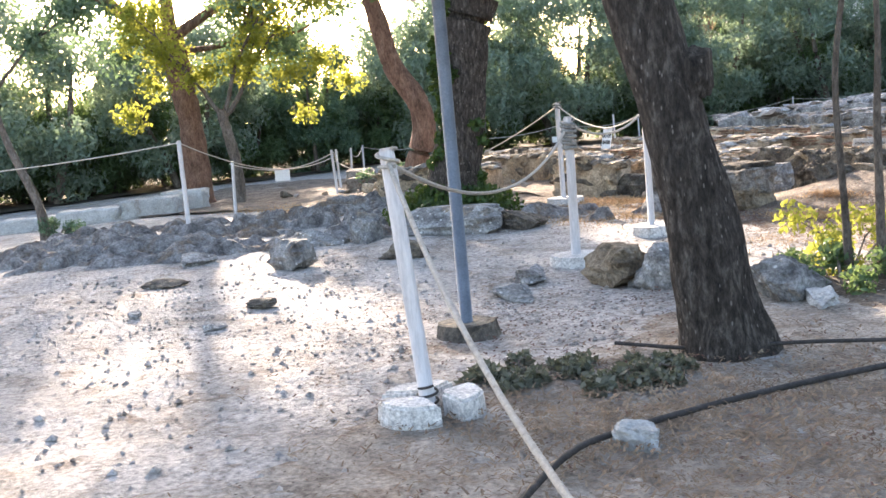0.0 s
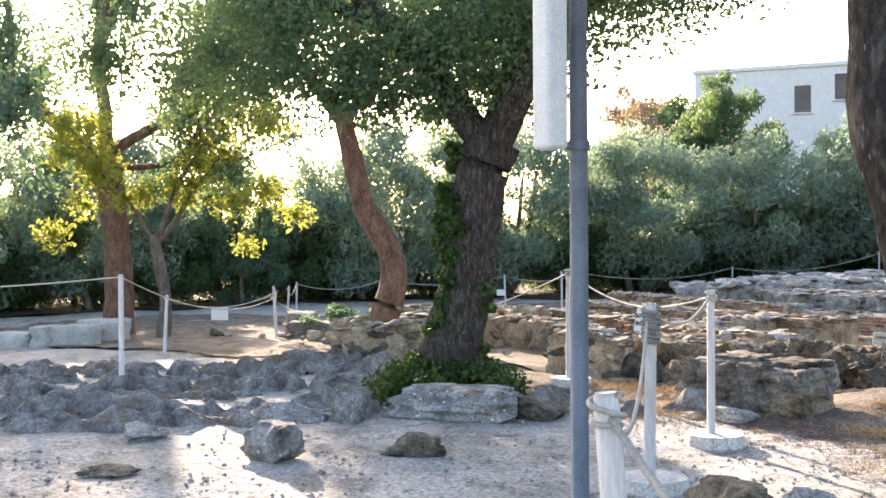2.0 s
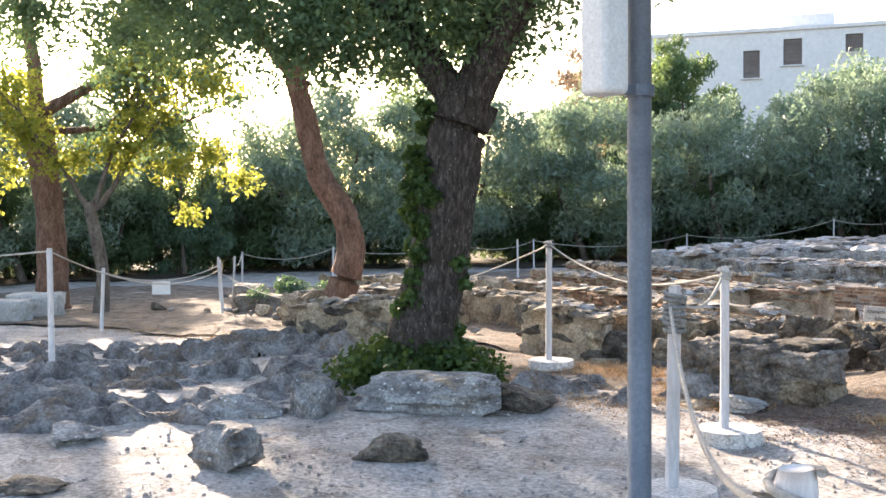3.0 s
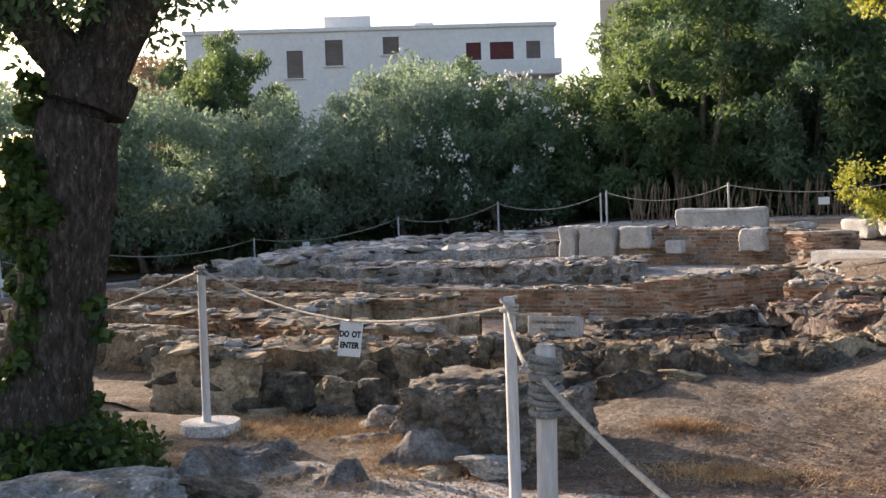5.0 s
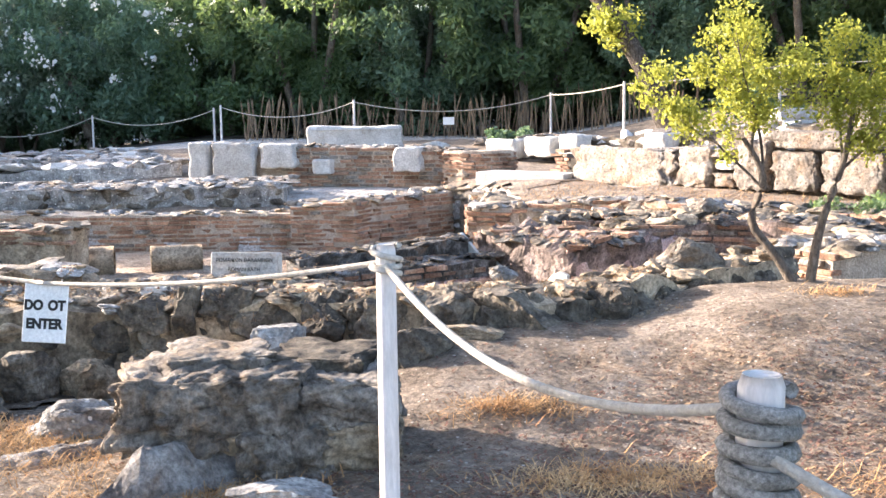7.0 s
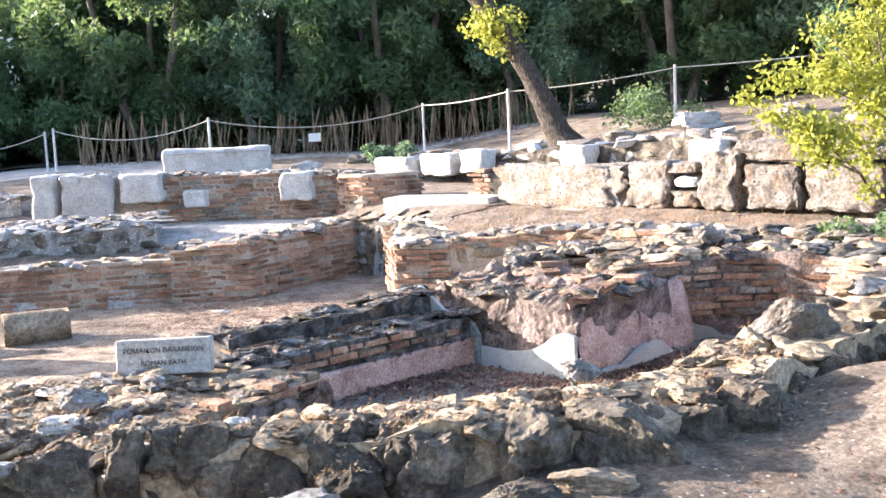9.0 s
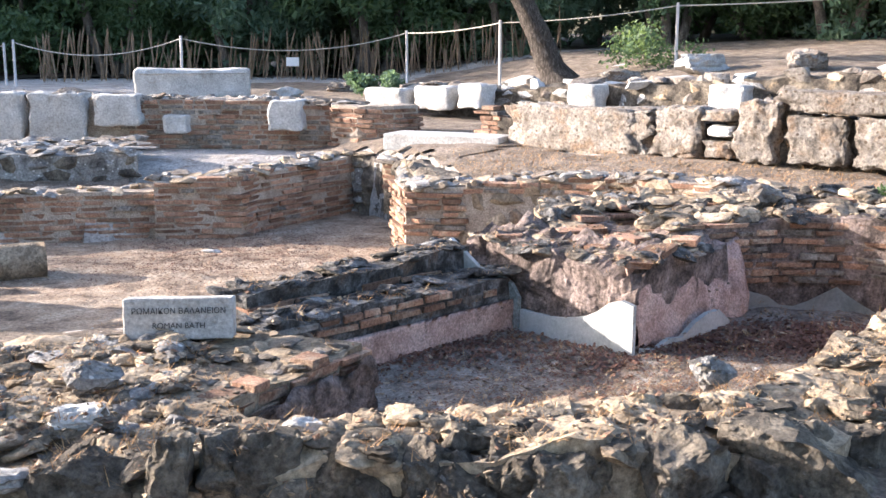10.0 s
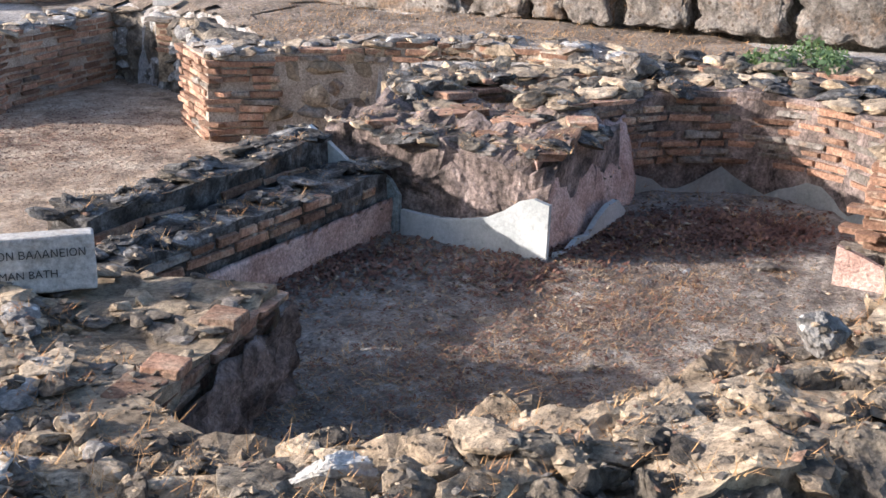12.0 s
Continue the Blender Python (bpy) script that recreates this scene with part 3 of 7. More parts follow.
def build_ground():
    xs, ys = axis_steps(-7.0, 10.5, 0.07, 900), axis_steps(-11.0, 13.0, 0.07, 900)
    gx, gy = np.meshgrid(xs, ys)
    z = ground_z(gx, gy)
    near = (1 - ease(np.abs(gx - 3), 6, 12)) * (1 - ease(np.abs(gy), 9, 14))
    z = z + near * (0.012 * fbm(gx, gy, 3.1, 3, 21) + 0.010 * np.clip(fbm(gx, gy, 9, 2, 22), 0, 1) ** 2 * 2)
    nx, ny = len(xs), len(ys)
    verts = np.stack([gx, gy, z], -1).reshape(-1, 3)
    i = np.arange(nx * ny).reshape(ny, nx)
    faces = np.stack([i[:-1, :-1], i[:-1, 1:], i[1:, 1:], i[1:, :-1]], -1).reshape(-1, 4)
    me = bpy.data.meshes.new("ground")
    me.vertices.add(len(verts))
    me.vertices.foreach_set("co", verts.ravel())
    me.loops.add(faces.size)
    me.loops.foreach_set("vertex_index", faces.ravel())
    me.polygons.add(len(faces))
    me.polygons.foreach_set("loop_start", np.arange(0, faces.size, 4))
    me.polygons.foreach_set("use_smooth", [True] * len(faces))
    me.materials.append(M_GROUND)
    me.update(calc_edges=True)
    tagged(new("ground", me), "dusty pale earth with dry grass and stones", "ground", kind="structure")


build_ground()


def sheet(name, x0, x1, y0, y1, step, height, keep, material, label, category, smooth=True):
    """A separate patch of ground on a fine grid."""
    xs, ys = np.arange(x0, x1, step), np.arange(y0, y1, step)
    gx, gy = np.meshgrid(xs, ys)
    z, ok = height(gx, gy), keep(gx, gy)
    i = np.arange(gx.size).reshape(gx.shape)
    cell = ok[:-1, :-1] & ok[1:, 1:] & ok[:-1, 1:] & ok[1:, :-1]
    f = np.stack([i[:-1, :-1], i[:-1, 1:], i[1:, 1:], i[1:, :-1]], -1)[cell]
    used, inv = np.unique(f, return_inverse=True)
    v = np.stack([gx, gy, z], -1).reshape(-1, 3)[used]
    ob = link(name, v.tolist(), inv.reshape(-1, 4).tolist(), material, None, "", smooth)
    return tagged(ob, label, category, kind="structure")


def pool_floor(x, y):
    return POOL_Z + 0.042 + 0.03 * fbm(x, y, 2.2, 4, 71) + 0.014 * fbm(x, y, 11, 3, 72)


def court_floor(x, y):
    return COURT_Z + 0.062 + 0.04 * fbm(x, y, 1.3, 4, 73) + 0.016 * fbm(x, y, 9, 3, 74)


sheet("floor_pool", 1.7, 7.0, 2.0, 5.8, 0.04, pool_floor, lambda x, y: inside(x, y, POOL), M_EARTH, "dusty pool floor with dead leaves and dry grass", "floor")
sheet("floor_court", -4.4, 5.0, 4.8, 12.1, 0.06, court_floor, lambda x, y: inside(x, y, COURT), M_COURT, "earth floor of the court with dry grass", "floor")


def soil_cover(x, y):
    """How far the brown soil covers the pale trodden ground."""
    out = np.full(np.shape(x), -9.0)
    for cx, cy, rx, ry in ((4.8, 0.5, 3.8, 2.3), (0.5, 0.5, 3.6, 1.3), (7.2, -2.2, 2.6, 3.0), (5.8, 11.0, 1.5, 1.7), (8.2, 9.6, 2.2, 2.6), (6.6, 7.4, 2.0, 2.2), (5.2, 9.4, 1.2, 1.4)):
        out = np.maximum(out, 1 - np.hypot((x - cx) / rx, (y - cy) / ry))
    return out + 0.22 * fbm(x, y, 1.1, 4, 81)


def soil(x, y):
    return ground_z(x, y) - 0.02 + 0.045 * ease(soil_cover(x, y), 0.0, 0.3) + 0.014 * fbm(x, y, 5, 4, 82)


sheet("ground_soil", -2.5, 11.5, -9.0, 13.5, 0.07, soil, lambda x, y: (soil_cover(x, y) > 0.0) & ~inside(x, y, COURT) & ~inside(x, y, POOL), M_SOIL, "brown dry soil with bits of straw", "ground")


def far_soil(seed, ovals):
    def keep(x, y):
        out = np.full(np.shape(x), -9.0)
        for cx, cy, rx, ry in ovals:
            out = np.maximum(out, 1 - np.hypot((x - cx) / rx, (y - cy) / ry))
        return (out + 0.16 * fbm(x, y, 0.5, 4, seed) > 0) & ~inside(x, y, COURT) & ~inside(x, y, POOL)
    return keep


ruin_ground = sheet("ground_ruins", -21, 1.5, 0.0, 24, 0.16, lambda x, y: ground_z(x, y) + 0.035 + 0.05 * fbm(x, y, 1.7, 4, 83), far_soil(84, ((-6.5, 7.0, 8.5, 6.2), (-5, 16, 11, 6.5), (-2.5, 3, 4, 2.4), (-13, 5.5, 7.5, 5.5))), M_SOIL, "brown rubble-strewn soil among the ruined walls", "ground")
r8 = random.Random(88)
for k in range(230):
    x, y = r8.gauss(-4.5, 3.6), r8.gauss(5.2, 3.4)
    if y > 1.2 and y > -0.3 * x and not inside(x, y, COURT) and x < 0.6 and y < 12:
        q = 0.12 + 0.38 * r8.random() ** 2
        piece("stone", r8.choice(CHIPS[r8.choice(("grey_limestone", "pale_limestone", "brown_rubble", "dark_lichen_shade_stone"))]), place(x, y, gz(x, y) + 0.06 + q * 0.08, q, q * 0.75, q * 0.5, r8.uniform(0, 360), r8.uniform(-8, 8), r8.uniform(-8, 8)), ruin_ground)
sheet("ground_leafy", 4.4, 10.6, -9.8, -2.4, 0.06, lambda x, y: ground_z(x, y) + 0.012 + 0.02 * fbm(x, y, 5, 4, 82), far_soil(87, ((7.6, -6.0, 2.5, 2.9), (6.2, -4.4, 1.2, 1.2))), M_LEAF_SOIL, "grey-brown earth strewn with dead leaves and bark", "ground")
sheet("ground_terrace", 3.5, 24, 9.5, 27, 0.16, lambda x, y: ground_z(x, y) + 0.035 + 0.04 * fbm(x, y, 1.7, 4, 85), far_soil(86, ((11, 17, 9.5, 8.5), (6.5, 18.5, 6.5, 6.5), (17, 12, 7, 6))), M_SOIL, "grey-brown soil of the upper terrace", "ground")


def bedrock(x, y):
    """Broken ledges, stepping down towards the path."""
    s, c = (x + y) * 0.7071, (y - x) * 0.7071
    warp = 0.9 * fbm(s, c, 0.35, 3, 41)
    u = (c + warp) * 1.25
    tread = (np.floor(u) + ease(u - np.floor(u), 0.70, 1.0)) / 1.25
    ridge = 1 - np.abs(fbm(s * 0.45, c, 1.5, 4, 42)) * 2.2
    crack = np.clip(0.16 - np.abs(fbm(s, c, 0.9, 3, 45)), 0, 0.16) * 0.9
    h = 0.13 * (tread - u / 1.25) * 2.4 + 0.19 * ridge + 0.13 * fbm(s * 0.5, c, 5, 4, 43) + 0.028 * fbm(x, y, 20, 3, 44) - crack * 1.5
    edge = ease(x, -8.5, -6.5) * (1 - ease(x - 0.9 * (y + 3), -0.2, 1.0)) * ease(y + 0.35 * x, -7.6, -6.2) * (1 - ease(y - 0.5 * x - 2.6 * ease(-x, 1.2, 3.2), -0.9, -0.1))
    return ground_z(x, y) - 0.10 + edge * (0.12 + h)


sheet("bedrock", -8.6, 2.4, -8.0, 0.6, 0.036, bedrock, lambda x, y: bedrock(x, y) > ground_z(x, y) - 0.09, M_BEDROCK, "broken ledges of weathered grey bedrock", "bedrock", False)
# Dark brown sheet from the edge of the wood outwards.
sheet("floor_wood", -60, 60, -40, 70, 0.9, lambda x, y: ground_z(x, y) + 0.05 + 0.05 * fbm(x, y, 0.8, 3, 51), lambda x, y: np.hypot(x - 2, y - 5.5) > 24.6 - 1.6 * (y > 20) + 0.8 * fbm(x, y, 0.25, 2, 52), M_WOOD_FLOOR, "dark brown ground under the trees", "ground")

# ---- the Roman bath: walls ----
# front wall of large rough stones
FW = [(-3.2, 2.75), (-1.2, 2.2), (0.4, 2.15), (1.3, 2.05)]
w, line, nr = sweep_wall("wall_front_west", FW, -0.5, [0.2, 0.2, 0.22, 0.22], 0.75, M_RUBBLE, 0.04, seed=3, label="low dark rubble wall with loose flat stones on top")
face_stones(w, line, -0.42, (0.34, 0.2), mats=("brown_rubble", "dark_lichen_shade_stone", "dark_lichen_shade_stone"), seed=3, limit=120, kinds=CHIPS)
top_stones(w, line, 0.75, 130, (0.24, 0.06), ("grey_limestone", "brown_rubble", "pale_limestone"), 4, 0, CHIPS)
FR = [(1.3, 2.0), (2.1, 1.72), (2.9, 1.5), (3.7, 1.45), (4.4, 1.8), (5.2, 2.35), (5.75, 2.72)]
w, line, nr = sweep_wall("wall_front", FR, -0.5, [0.2, 0.3, 0.32, 0.32, 0.33, 0.34, 0.36], 0.5, M_RUBBLE, 0.05, 0.06, seed=8, label="thick rubble wall of large rough boulders, lit along its top")
face_stones(w, line, -0.22, (0.3, 0.24), mats=("dark_lichen_shade_stone",), seed=5, limit=70, depth=0.3, kinds=CHIPS)
top_stones(w, line, 0.46, 120, (0.2, 0.06), ("dark_lichen_shade_stone", "brown_rubble", "brown_rubble", "dark_lichen_shade_stone"), 7, 0.0, CHIPS)
w2, line2, nr2 = sweep_wall("wall_front_bank", [(1.55, 2.25), (2.2, 2.08), (3.0, 2.0), (3.9, 2.02), (4.6, 2.1), (5.3, 2.4)], -0.6, [0.12, 0.1, 0.08, 0.08, 0.1, 0.12], 0.46, M_RUBBLE, 0.07, 0.05, seed=9, label="sloping bank of earth and small rubble down to the pool")
top_stones(w2, line2, 0.42, 100, (0.15, 0.05), ("dark_lichen_shade_stone", "brown_rubble", "dark_lichen_shade_stone"), 10, 0.0, CHIPS)
r5 = random.Random(50)
# Dark stone paints the shade of the front face into its boulders.
for x, y, s, h, k in ((2.16, 1.78, 0.34, 0.46, "dark_lichen_shade_stone"), (2.45, 1.66, 0.38, 0.36, "dark_lichen_shade_stone"), (2.78, 1.58, 0.34, 0.34, "dark_lichen_shade_stone"), (3.08, 1.56, 0.32, 0.33, "dark_lichen_shade_stone"),
                      (3.62, 1.5, 0.62, 0.55, "dark_lichen_shade_stone"), (4.1, 1.76, 0.5, 0.42, "dark_lichen_shade_stone"), (4.55, 2.1, 0.42, 0.36, "dark_lichen_shade_stone"), (5.0, 2.45, 0.44, 0.36, "dark_lichen_shade_stone"), (1.75, 1.92, 0.3, 0.24, "dark_lichen_shade_stone")):
    piece("boulder", r5.choice(ROCKS[k]), place(x, y, 0.34 - h * 0.42, s, s * 0.8, h, r5.uniform(0, 360), r5.uniform(-8, 8), r5.uniform(-8, 8)), w)

fl = resample([Vector((*p, 0)) for p in FR], 0.27)
for i, (p, nn) in enumerate(zip(fl, normals_of(fl))):
    for row in (0, 1):
        s, h = r5.uniform(0.24, 0.42), r5.uniform(0.28, 0.44)
        q = p + nn * (-0.02 + 0.03 * row + r5.uniform(-0.06, 0.03))
        k = "dark_lichen_shade_stone"
        piece("boulder", r5.choice(ROCKS[k]), place(q.x, q.y, (0.30 if row == 0 else -0.02) - h * 0.38 + r5.uniform(-0.03, 0.03) + 0.012 * i * (i < 8), s, s * 0.75, h, r5.uniform(0, 360), r5.uniform(-12, 12), r5.uniform(-12, 12)), w)

# flat rubble bed that carries the inscribed stone
w, line, nr = sweep_wall("wall_pool_west", [(2.0, 2.35), (1.83, 3.05), (2.58, 3.84)], -0.5, [0.15, 0.075, 0.06], 1.05, M_RUBBLE, 0.03, seed=12, label="low brick-edged wall with stained plaster and rubble on top")
top_stones(w, line, 1.0, 110, (0.13, 0.03), ("pale_limestone", "brown_rubble", "dark_lichen_shade_stone", "brown_rubble"), 13, -0.008, CHIPS)
edge = [Vector((1.81, 3.03, 0.12)), Vector((2.6, 3.84, 0.09))]
face_bricks(w, resample(edge, 0.1), -0.05, length=0.22, depth=0.14, seed=14, pale=0.0)
bm = bmesh.new()
bmesh.ops.create_grid(bm, x_segments=40, y_segments=24, size=0.5)
for v in bm.verts:
    s, h = v.co.x + 0.5, v.co.y + 0.5
    p = Vector((1.86, 3.01, 0)).lerp(Vector((2.62, 3.80, 0)), s)
    bulge = 0.05 * noise.fractal(Vector((s * 5, h * 4, 2)), 0.75, 2.1, 6)
    v.co = p + Vector((0.7, -0.7, 0)) * (0.03 + bulge) + Vector((0, 0, -0.46 + 0.48 * h * (1 - 0.12 * noise.noise(Vector((s * 6, 0, 5))))))
bmesh.ops.solidify(bm, geom=list(bm.faces), thickness=0.03)
part("plaster", bm, M_PLASTER_DARK, w, "dark stained plaster facing", True)
w, line, nr = sweep_wall("wall_rubble_bed", [(0.1, 2.5), (1.1, 2.3), (1.62, 2.3)], -0.3, [0.04, 0.05, 0.10], 2.1, M_RUBBLE, 0.032, seed=17, label="flat bed of loose rubble and earth")
top_stones(w, line, 2.0, 280, (0.18, 0.045), ("grey_limestone", "brown_rubble", "dark_lichen_shade_stone", "brown_rubble", "brown_rubble"), 18, 0.0, CHIPS)

# long ledge wall beside the pool
A0, A1 = Vector((2.15, 4.42, 0)), Vector((3.945, 5.44, 0))
w, line, nr = sweep_wall("wall_ledge", [A0.xy, A1.xy], -0.5, [0.03, 0.03], 0.30, M_LICHEN, 0.025, seed=21, label="stepped brick ledge wall with pink plaster")
face_bricks(w, resample([A0 + Vector((0, 0, 0.02)), A1 + Vector((0, 0, 0.03))], 0.1), -0.09, length=0.26, depth=0.12, seed=22, pale=0.05, limit=15)
top_stones(w, line, 0.28, 44, (0.2, 0.04), ("black_lichen_crust",), 23, 0, CHIPS)
bm = bmesh.new()
bmesh.ops.create_grid(bm, x_segments=36, y_segments=10, size=0.5)
for v in bm.verts:
    s, h = v.co.x + 0.5, v.co.y + 0.5
    v.co = A0.lerp(A1, s) + Vector((0.65, -0.76, 0)) * (0.035 + 0.02 * noise.fractal(Vector((s * 9, h * 3, 7)), 0.8, 2, 4)) + Vector((0, 0, -0.46 + 0.33 * h))
bmesh.ops.solidify(bm, geom=list(bm.faces), thickness=0.03)
part("plaster", bm, M_PLASTER, w, "pink plaster facing", True)
w, line, nr = sweep_wall("wall_ledge_upper", [(2.1, 4.82), (3.75, 5.76)], -0.5, [0.12, 0.17], 0.26, M_LICHEN, 0.03, seed=25, label="upper course of the ledge, dark weathered stone")
face_bricks(w, line, 0.02, length=0.3, depth=0.14, seed=26, pale=0.0, limit=5)
top_stones(w, line, 0.28, 60, (0.2, 0.045), ("black_lichen_crust", "black_lichen_crust", "dark_lichen_shade_stone"), 27, 0, CHIPS)

# plastered block between pool and alcove, with marble facing slabs
C0 = Vector((4.50, 4.69, 0))
U, N = Vector((0.866, 0.5, 0)), Vector((-0.5, 0.866, 0))


def loc(a, n, z=0.0):
    return C0 + U * a + N * n + Vector((0, 0, z))


w, line, nr = sweep_wall("wall_block", [loc(0, 1.45).xy, loc(0.0, 0.72).xy, loc(0, 0).xy], -0.5, [0.2, 0.2, 0.2], 1.15, M_PLASTER_DARK, 0.085, 0.04, seed=31, label="plastered rubble block with broken brick on top")
top_stones(w, line, 1.1, 130, (0.24, 0.055), ("dark_lichen_shade_stone", "black_lichen_crust", "brown_rubble", "pale_limestone"), 32, 0.005, CHIPS)
for k in range(16):
    q = loc(rnd.uniform(0.05, 1.1), rnd.uniform(0.05, 1.4))
    piece("brick", rnd.choice(BRICKS), place(q.x, q.y, 0.22 + rnd.uniform(-0.01, 0.04), 0.26, 0.18, 0.045, rnd.uniform(0, 360), rnd.uniform(-4, 4), rnd.uniform(-4, 4)), w)
bm = bmesh.new()
bmesh.ops.create_grid(bm, x_segments=30, y_segments=18, size=0.5)
for v in bm.verts:
    s, h = v.co.x + 0.5, v.co.y + 0.5
    q = loc(0.02 + 1.4 * s, -0.05 - 0.03 * noise.fractal(Vector((s * 6, h * 4, 9)), 0.8, 2, 4) + 0.12 * h * h)
    v.co = q + Vector((0, 0, -0.46 + (0.68 + 0.07 * noise.noise(Vector((s * 5, 3, 1)))) * h))
bmesh.ops.solidify(bm, geom=list(bm.faces), thickness=0.05)
part("plaster", bm, M_PLASTER, w, "pink plaster face with a rough broken edge", True)


def slab(name, a0, n0, a1, n1, z0, tops, material, parent, label, off, thick=0.035):
    """A facing slab standing on the pool floor with a broken upper edge."""
    p, q = loc(a0, n0), loc(a1, n1)
    d = (q - p).normalized()
    out = Vector((d.y, -d.x, 0)) * off
    k = len(tops)
    verts = []
    for side in (0, thick):
        o = out * (1 + side / max(abs(off), 0.001)) if off else Vector((d.y, -d.x, 0)) * side
        for i, t in enumerate(tops):
            s = p.lerp(q, i / (k - 1)) + o
            verts += [Vector((s.x, s.y, z0)), Vector((s.x, s.y, t))]
    m = 2 * k
    faces = []
    for i in range(k - 1):
        a = 2 * i
        faces += [(a, a + 1, a + 3, a + 2), (m + a, m + a + 2, m + a + 3, m + a + 1), (a + 1, m + a + 1, m + a + 3, a + 3), (a, a + 2, m + a + 2, m + a)]
    faces += [(0, m, m + 1, 1), (m - 2, m - 1, 2 * m - 1, 2 * m - 2)]
    return link(name, verts, faces, material, parent, label)


bm = bmesh.new()
bmesh.ops.create_grid(bm, x_segments=56, y_segments=30, size=0.5)
for v in bm.verts:
    s, h = v.co.x + 0.5, v.co.y + 0.5
    bulge = 0.045 * noise.fractal(Vector((s * 7, h * 4, 19)), 0.7, 2.1, 6) + 0.03 * (0.4 - abs(noise.noise(Vector((s * 12, h * 7, 3)))))
    back = 0.34 * max(0.0, h - 0.62) ** 1.3 / 0.38 ** 1.3
    v.co = loc(-0.035 - max(-0.03, min(bulge, 0.02 if h < 0.5 else 0.07)) + back, -0.04 + 1.5 * s, -0.46 + (0.7 + 0.09 * noise.fractal(Vector((s * 6, 1, 8)), 0.8, 2, 4)) * h)
bmesh.ops.solidify(bm, geom=list(bm.faces), thickness=-0.05)
part("plaster", bm, M_PLASTER_DARK, w, "stained grey-pink plaster breaking into rubble at its top")
slab("facing_slab", -0.02, 0.84, -0.02, -0.085, -0.45, [-0.20, -0.205, -0.205, -0.205, -0.195, -0.175, -0.15, -0.10, -0.03, 0.0, -0.02], M_MARBLE, w, "pale grey marble slab, its top edge broken in a curve", 0.05)
slab("facing_slab", -0.02, 1.12, -0.02, 0.85, -0.45, [0.05, 0.03, 0.0, -0.03, -0.12], M_MARBLE_DARK, w, "dark green-grey marble slab", 0.06)
slab("facing_slab", -0.06, 1.44, -0.04, 1.10, -0.05, [0.23, 0.18, 0.12, 0.06, 0.05], M_MARBLE, w, "leaning pale marble slab", 0.09)
slab("facing_slab", -0.035, -0.05, 1.0, -0.06, -0.45, [-0.3, -0.33, -0.29, -0.31, -0.24, -0.2, -0.2, -0.3], M_MARBLE, w, "low broken marble slab", 0.04)

# the curved alcove wall
apse = [loc(1.0, 0.3), loc(1.35, 0.12), loc(1.7, -0.12), loc(1.95, -0.45), loc(2.05, -0.85), loc(1.9, -1.25), loc(1.65, -1.5)]
w, line, nr = sweep_wall("wall_apse", [p.xy for p in apse], -0.5, [0.28, 0.3, 0.32, 0.34, 0.34, 0.33, 0.3], 0.55, M_PLASTER_DARK, 0.025, seed=41, label="curved brick alcove wall with pale plaster at its foot")
face_bricks(w, line, -0.14, length=0.26, depth=0.12, seed=42, pale=0.22)
top_stones(w, line, 0.55, 80, (0.32, 0.08), ("dark_lichen_shade_stone", "brown_rubble", "black_lichen_crust"), 43, 0.01, CHIPS)
bm = bmesh.new()
vs = []
for i, (p, nn) in enumerate(zip(line, nr)):
    h = 0.14 + 0.17 * abs((i * 0.31 + 0.3) % 2 - 1) ** 1.3 + 0.03 * noise.noise(Vector((i * 0.9, 0, 4)))
    vs.append([bm.verts.new(Vector((p.x, p.y, -0.46 + h * k)) + nn * (0.045 + 0.015 * noise.noise(Vector((i, k * 3, 0))))) for k in (0, 0.5, 1)])
for a, b in zip(vs, vs[1:]):
    for k in (0, 1):
        bm.faces.new((a[k], b[k], b[k + 1], a[k + 1]))
bmesh.ops.solidify(bm, geom=list(bm.faces), thickness=0.03)
part("skirting", bm, M_MARBLE, w, "pale marble skirting broken into points along its top")
w, line, nr = sweep_wall("wall_alcove_east", [loc(1.7, -1.6).xy, loc(0.66, -1.6).xy, loc(0.6, -2.3).xy], -0.5, [0.3, 0.32, 0.34], 0.6, M_MORTAR, 0.02, seed=45, label="brick pier beside the alcove")
face_bricks(w, resample([loc(1.7, -1.58, 0.28), loc(0.64, -1.58, 0.3)], 0.1), -0.4, length=0.26, depth=0.12, seed=46, pale=0.15)
face_bricks(w, resample([loc(0.64, -1.58, 0.34), loc(0.58, -2.3, 0.34)], 0.1), -0.4, length=0.24, depth=0.12, seed=47, pale=0.15)
top_stones(w, line, 0.6, 60, (0.28, 0.08), ("brown_rubble", "grey_limestone", "dark_lichen_shade_stone"), 48, 0.02)
slab("facing_slab", 0.58, -1.5, 0.52, -1.98, -0.45, [-0.13, -0.16, -0.2, -0.2, -0.25], M_PLASTER, w, "pinkish broken facing slab", 0.08)

# court wall of brick at the back, west part lower
w, line, nr = sweep_wall("wall_court_north", [(-2.9, 10.9), (-0.6, 10.62), (1.66, 10.5)], -0.7, [0.02, 0.0, 0.0], 0.5, M_MORTAR, 0.02, seed=51, label="low brick wall of the court, worn flat on top")
face_bricks(w, line, -0.56, gap=0.062, height=0.046, length=0.3, depth=0.12, seed=52, pale=0.05, limit=280)
top_stones(w, line, 0.5, 60, (0.25, 0.06), ("grey_limestone", "brown_rubble"), 53)
w, line, nr = sweep_wall("wall_court_corner", [(1.66, 10.42), (2.55, 10.25), (2.75, 10.6), (4.05, 11.75)], -0.7, [0.12, 0.14, 0.15, 0.2], 0.45, M_MORTAR, 0.02, seed=55, label="brick corner wall of the court with rubble on top")
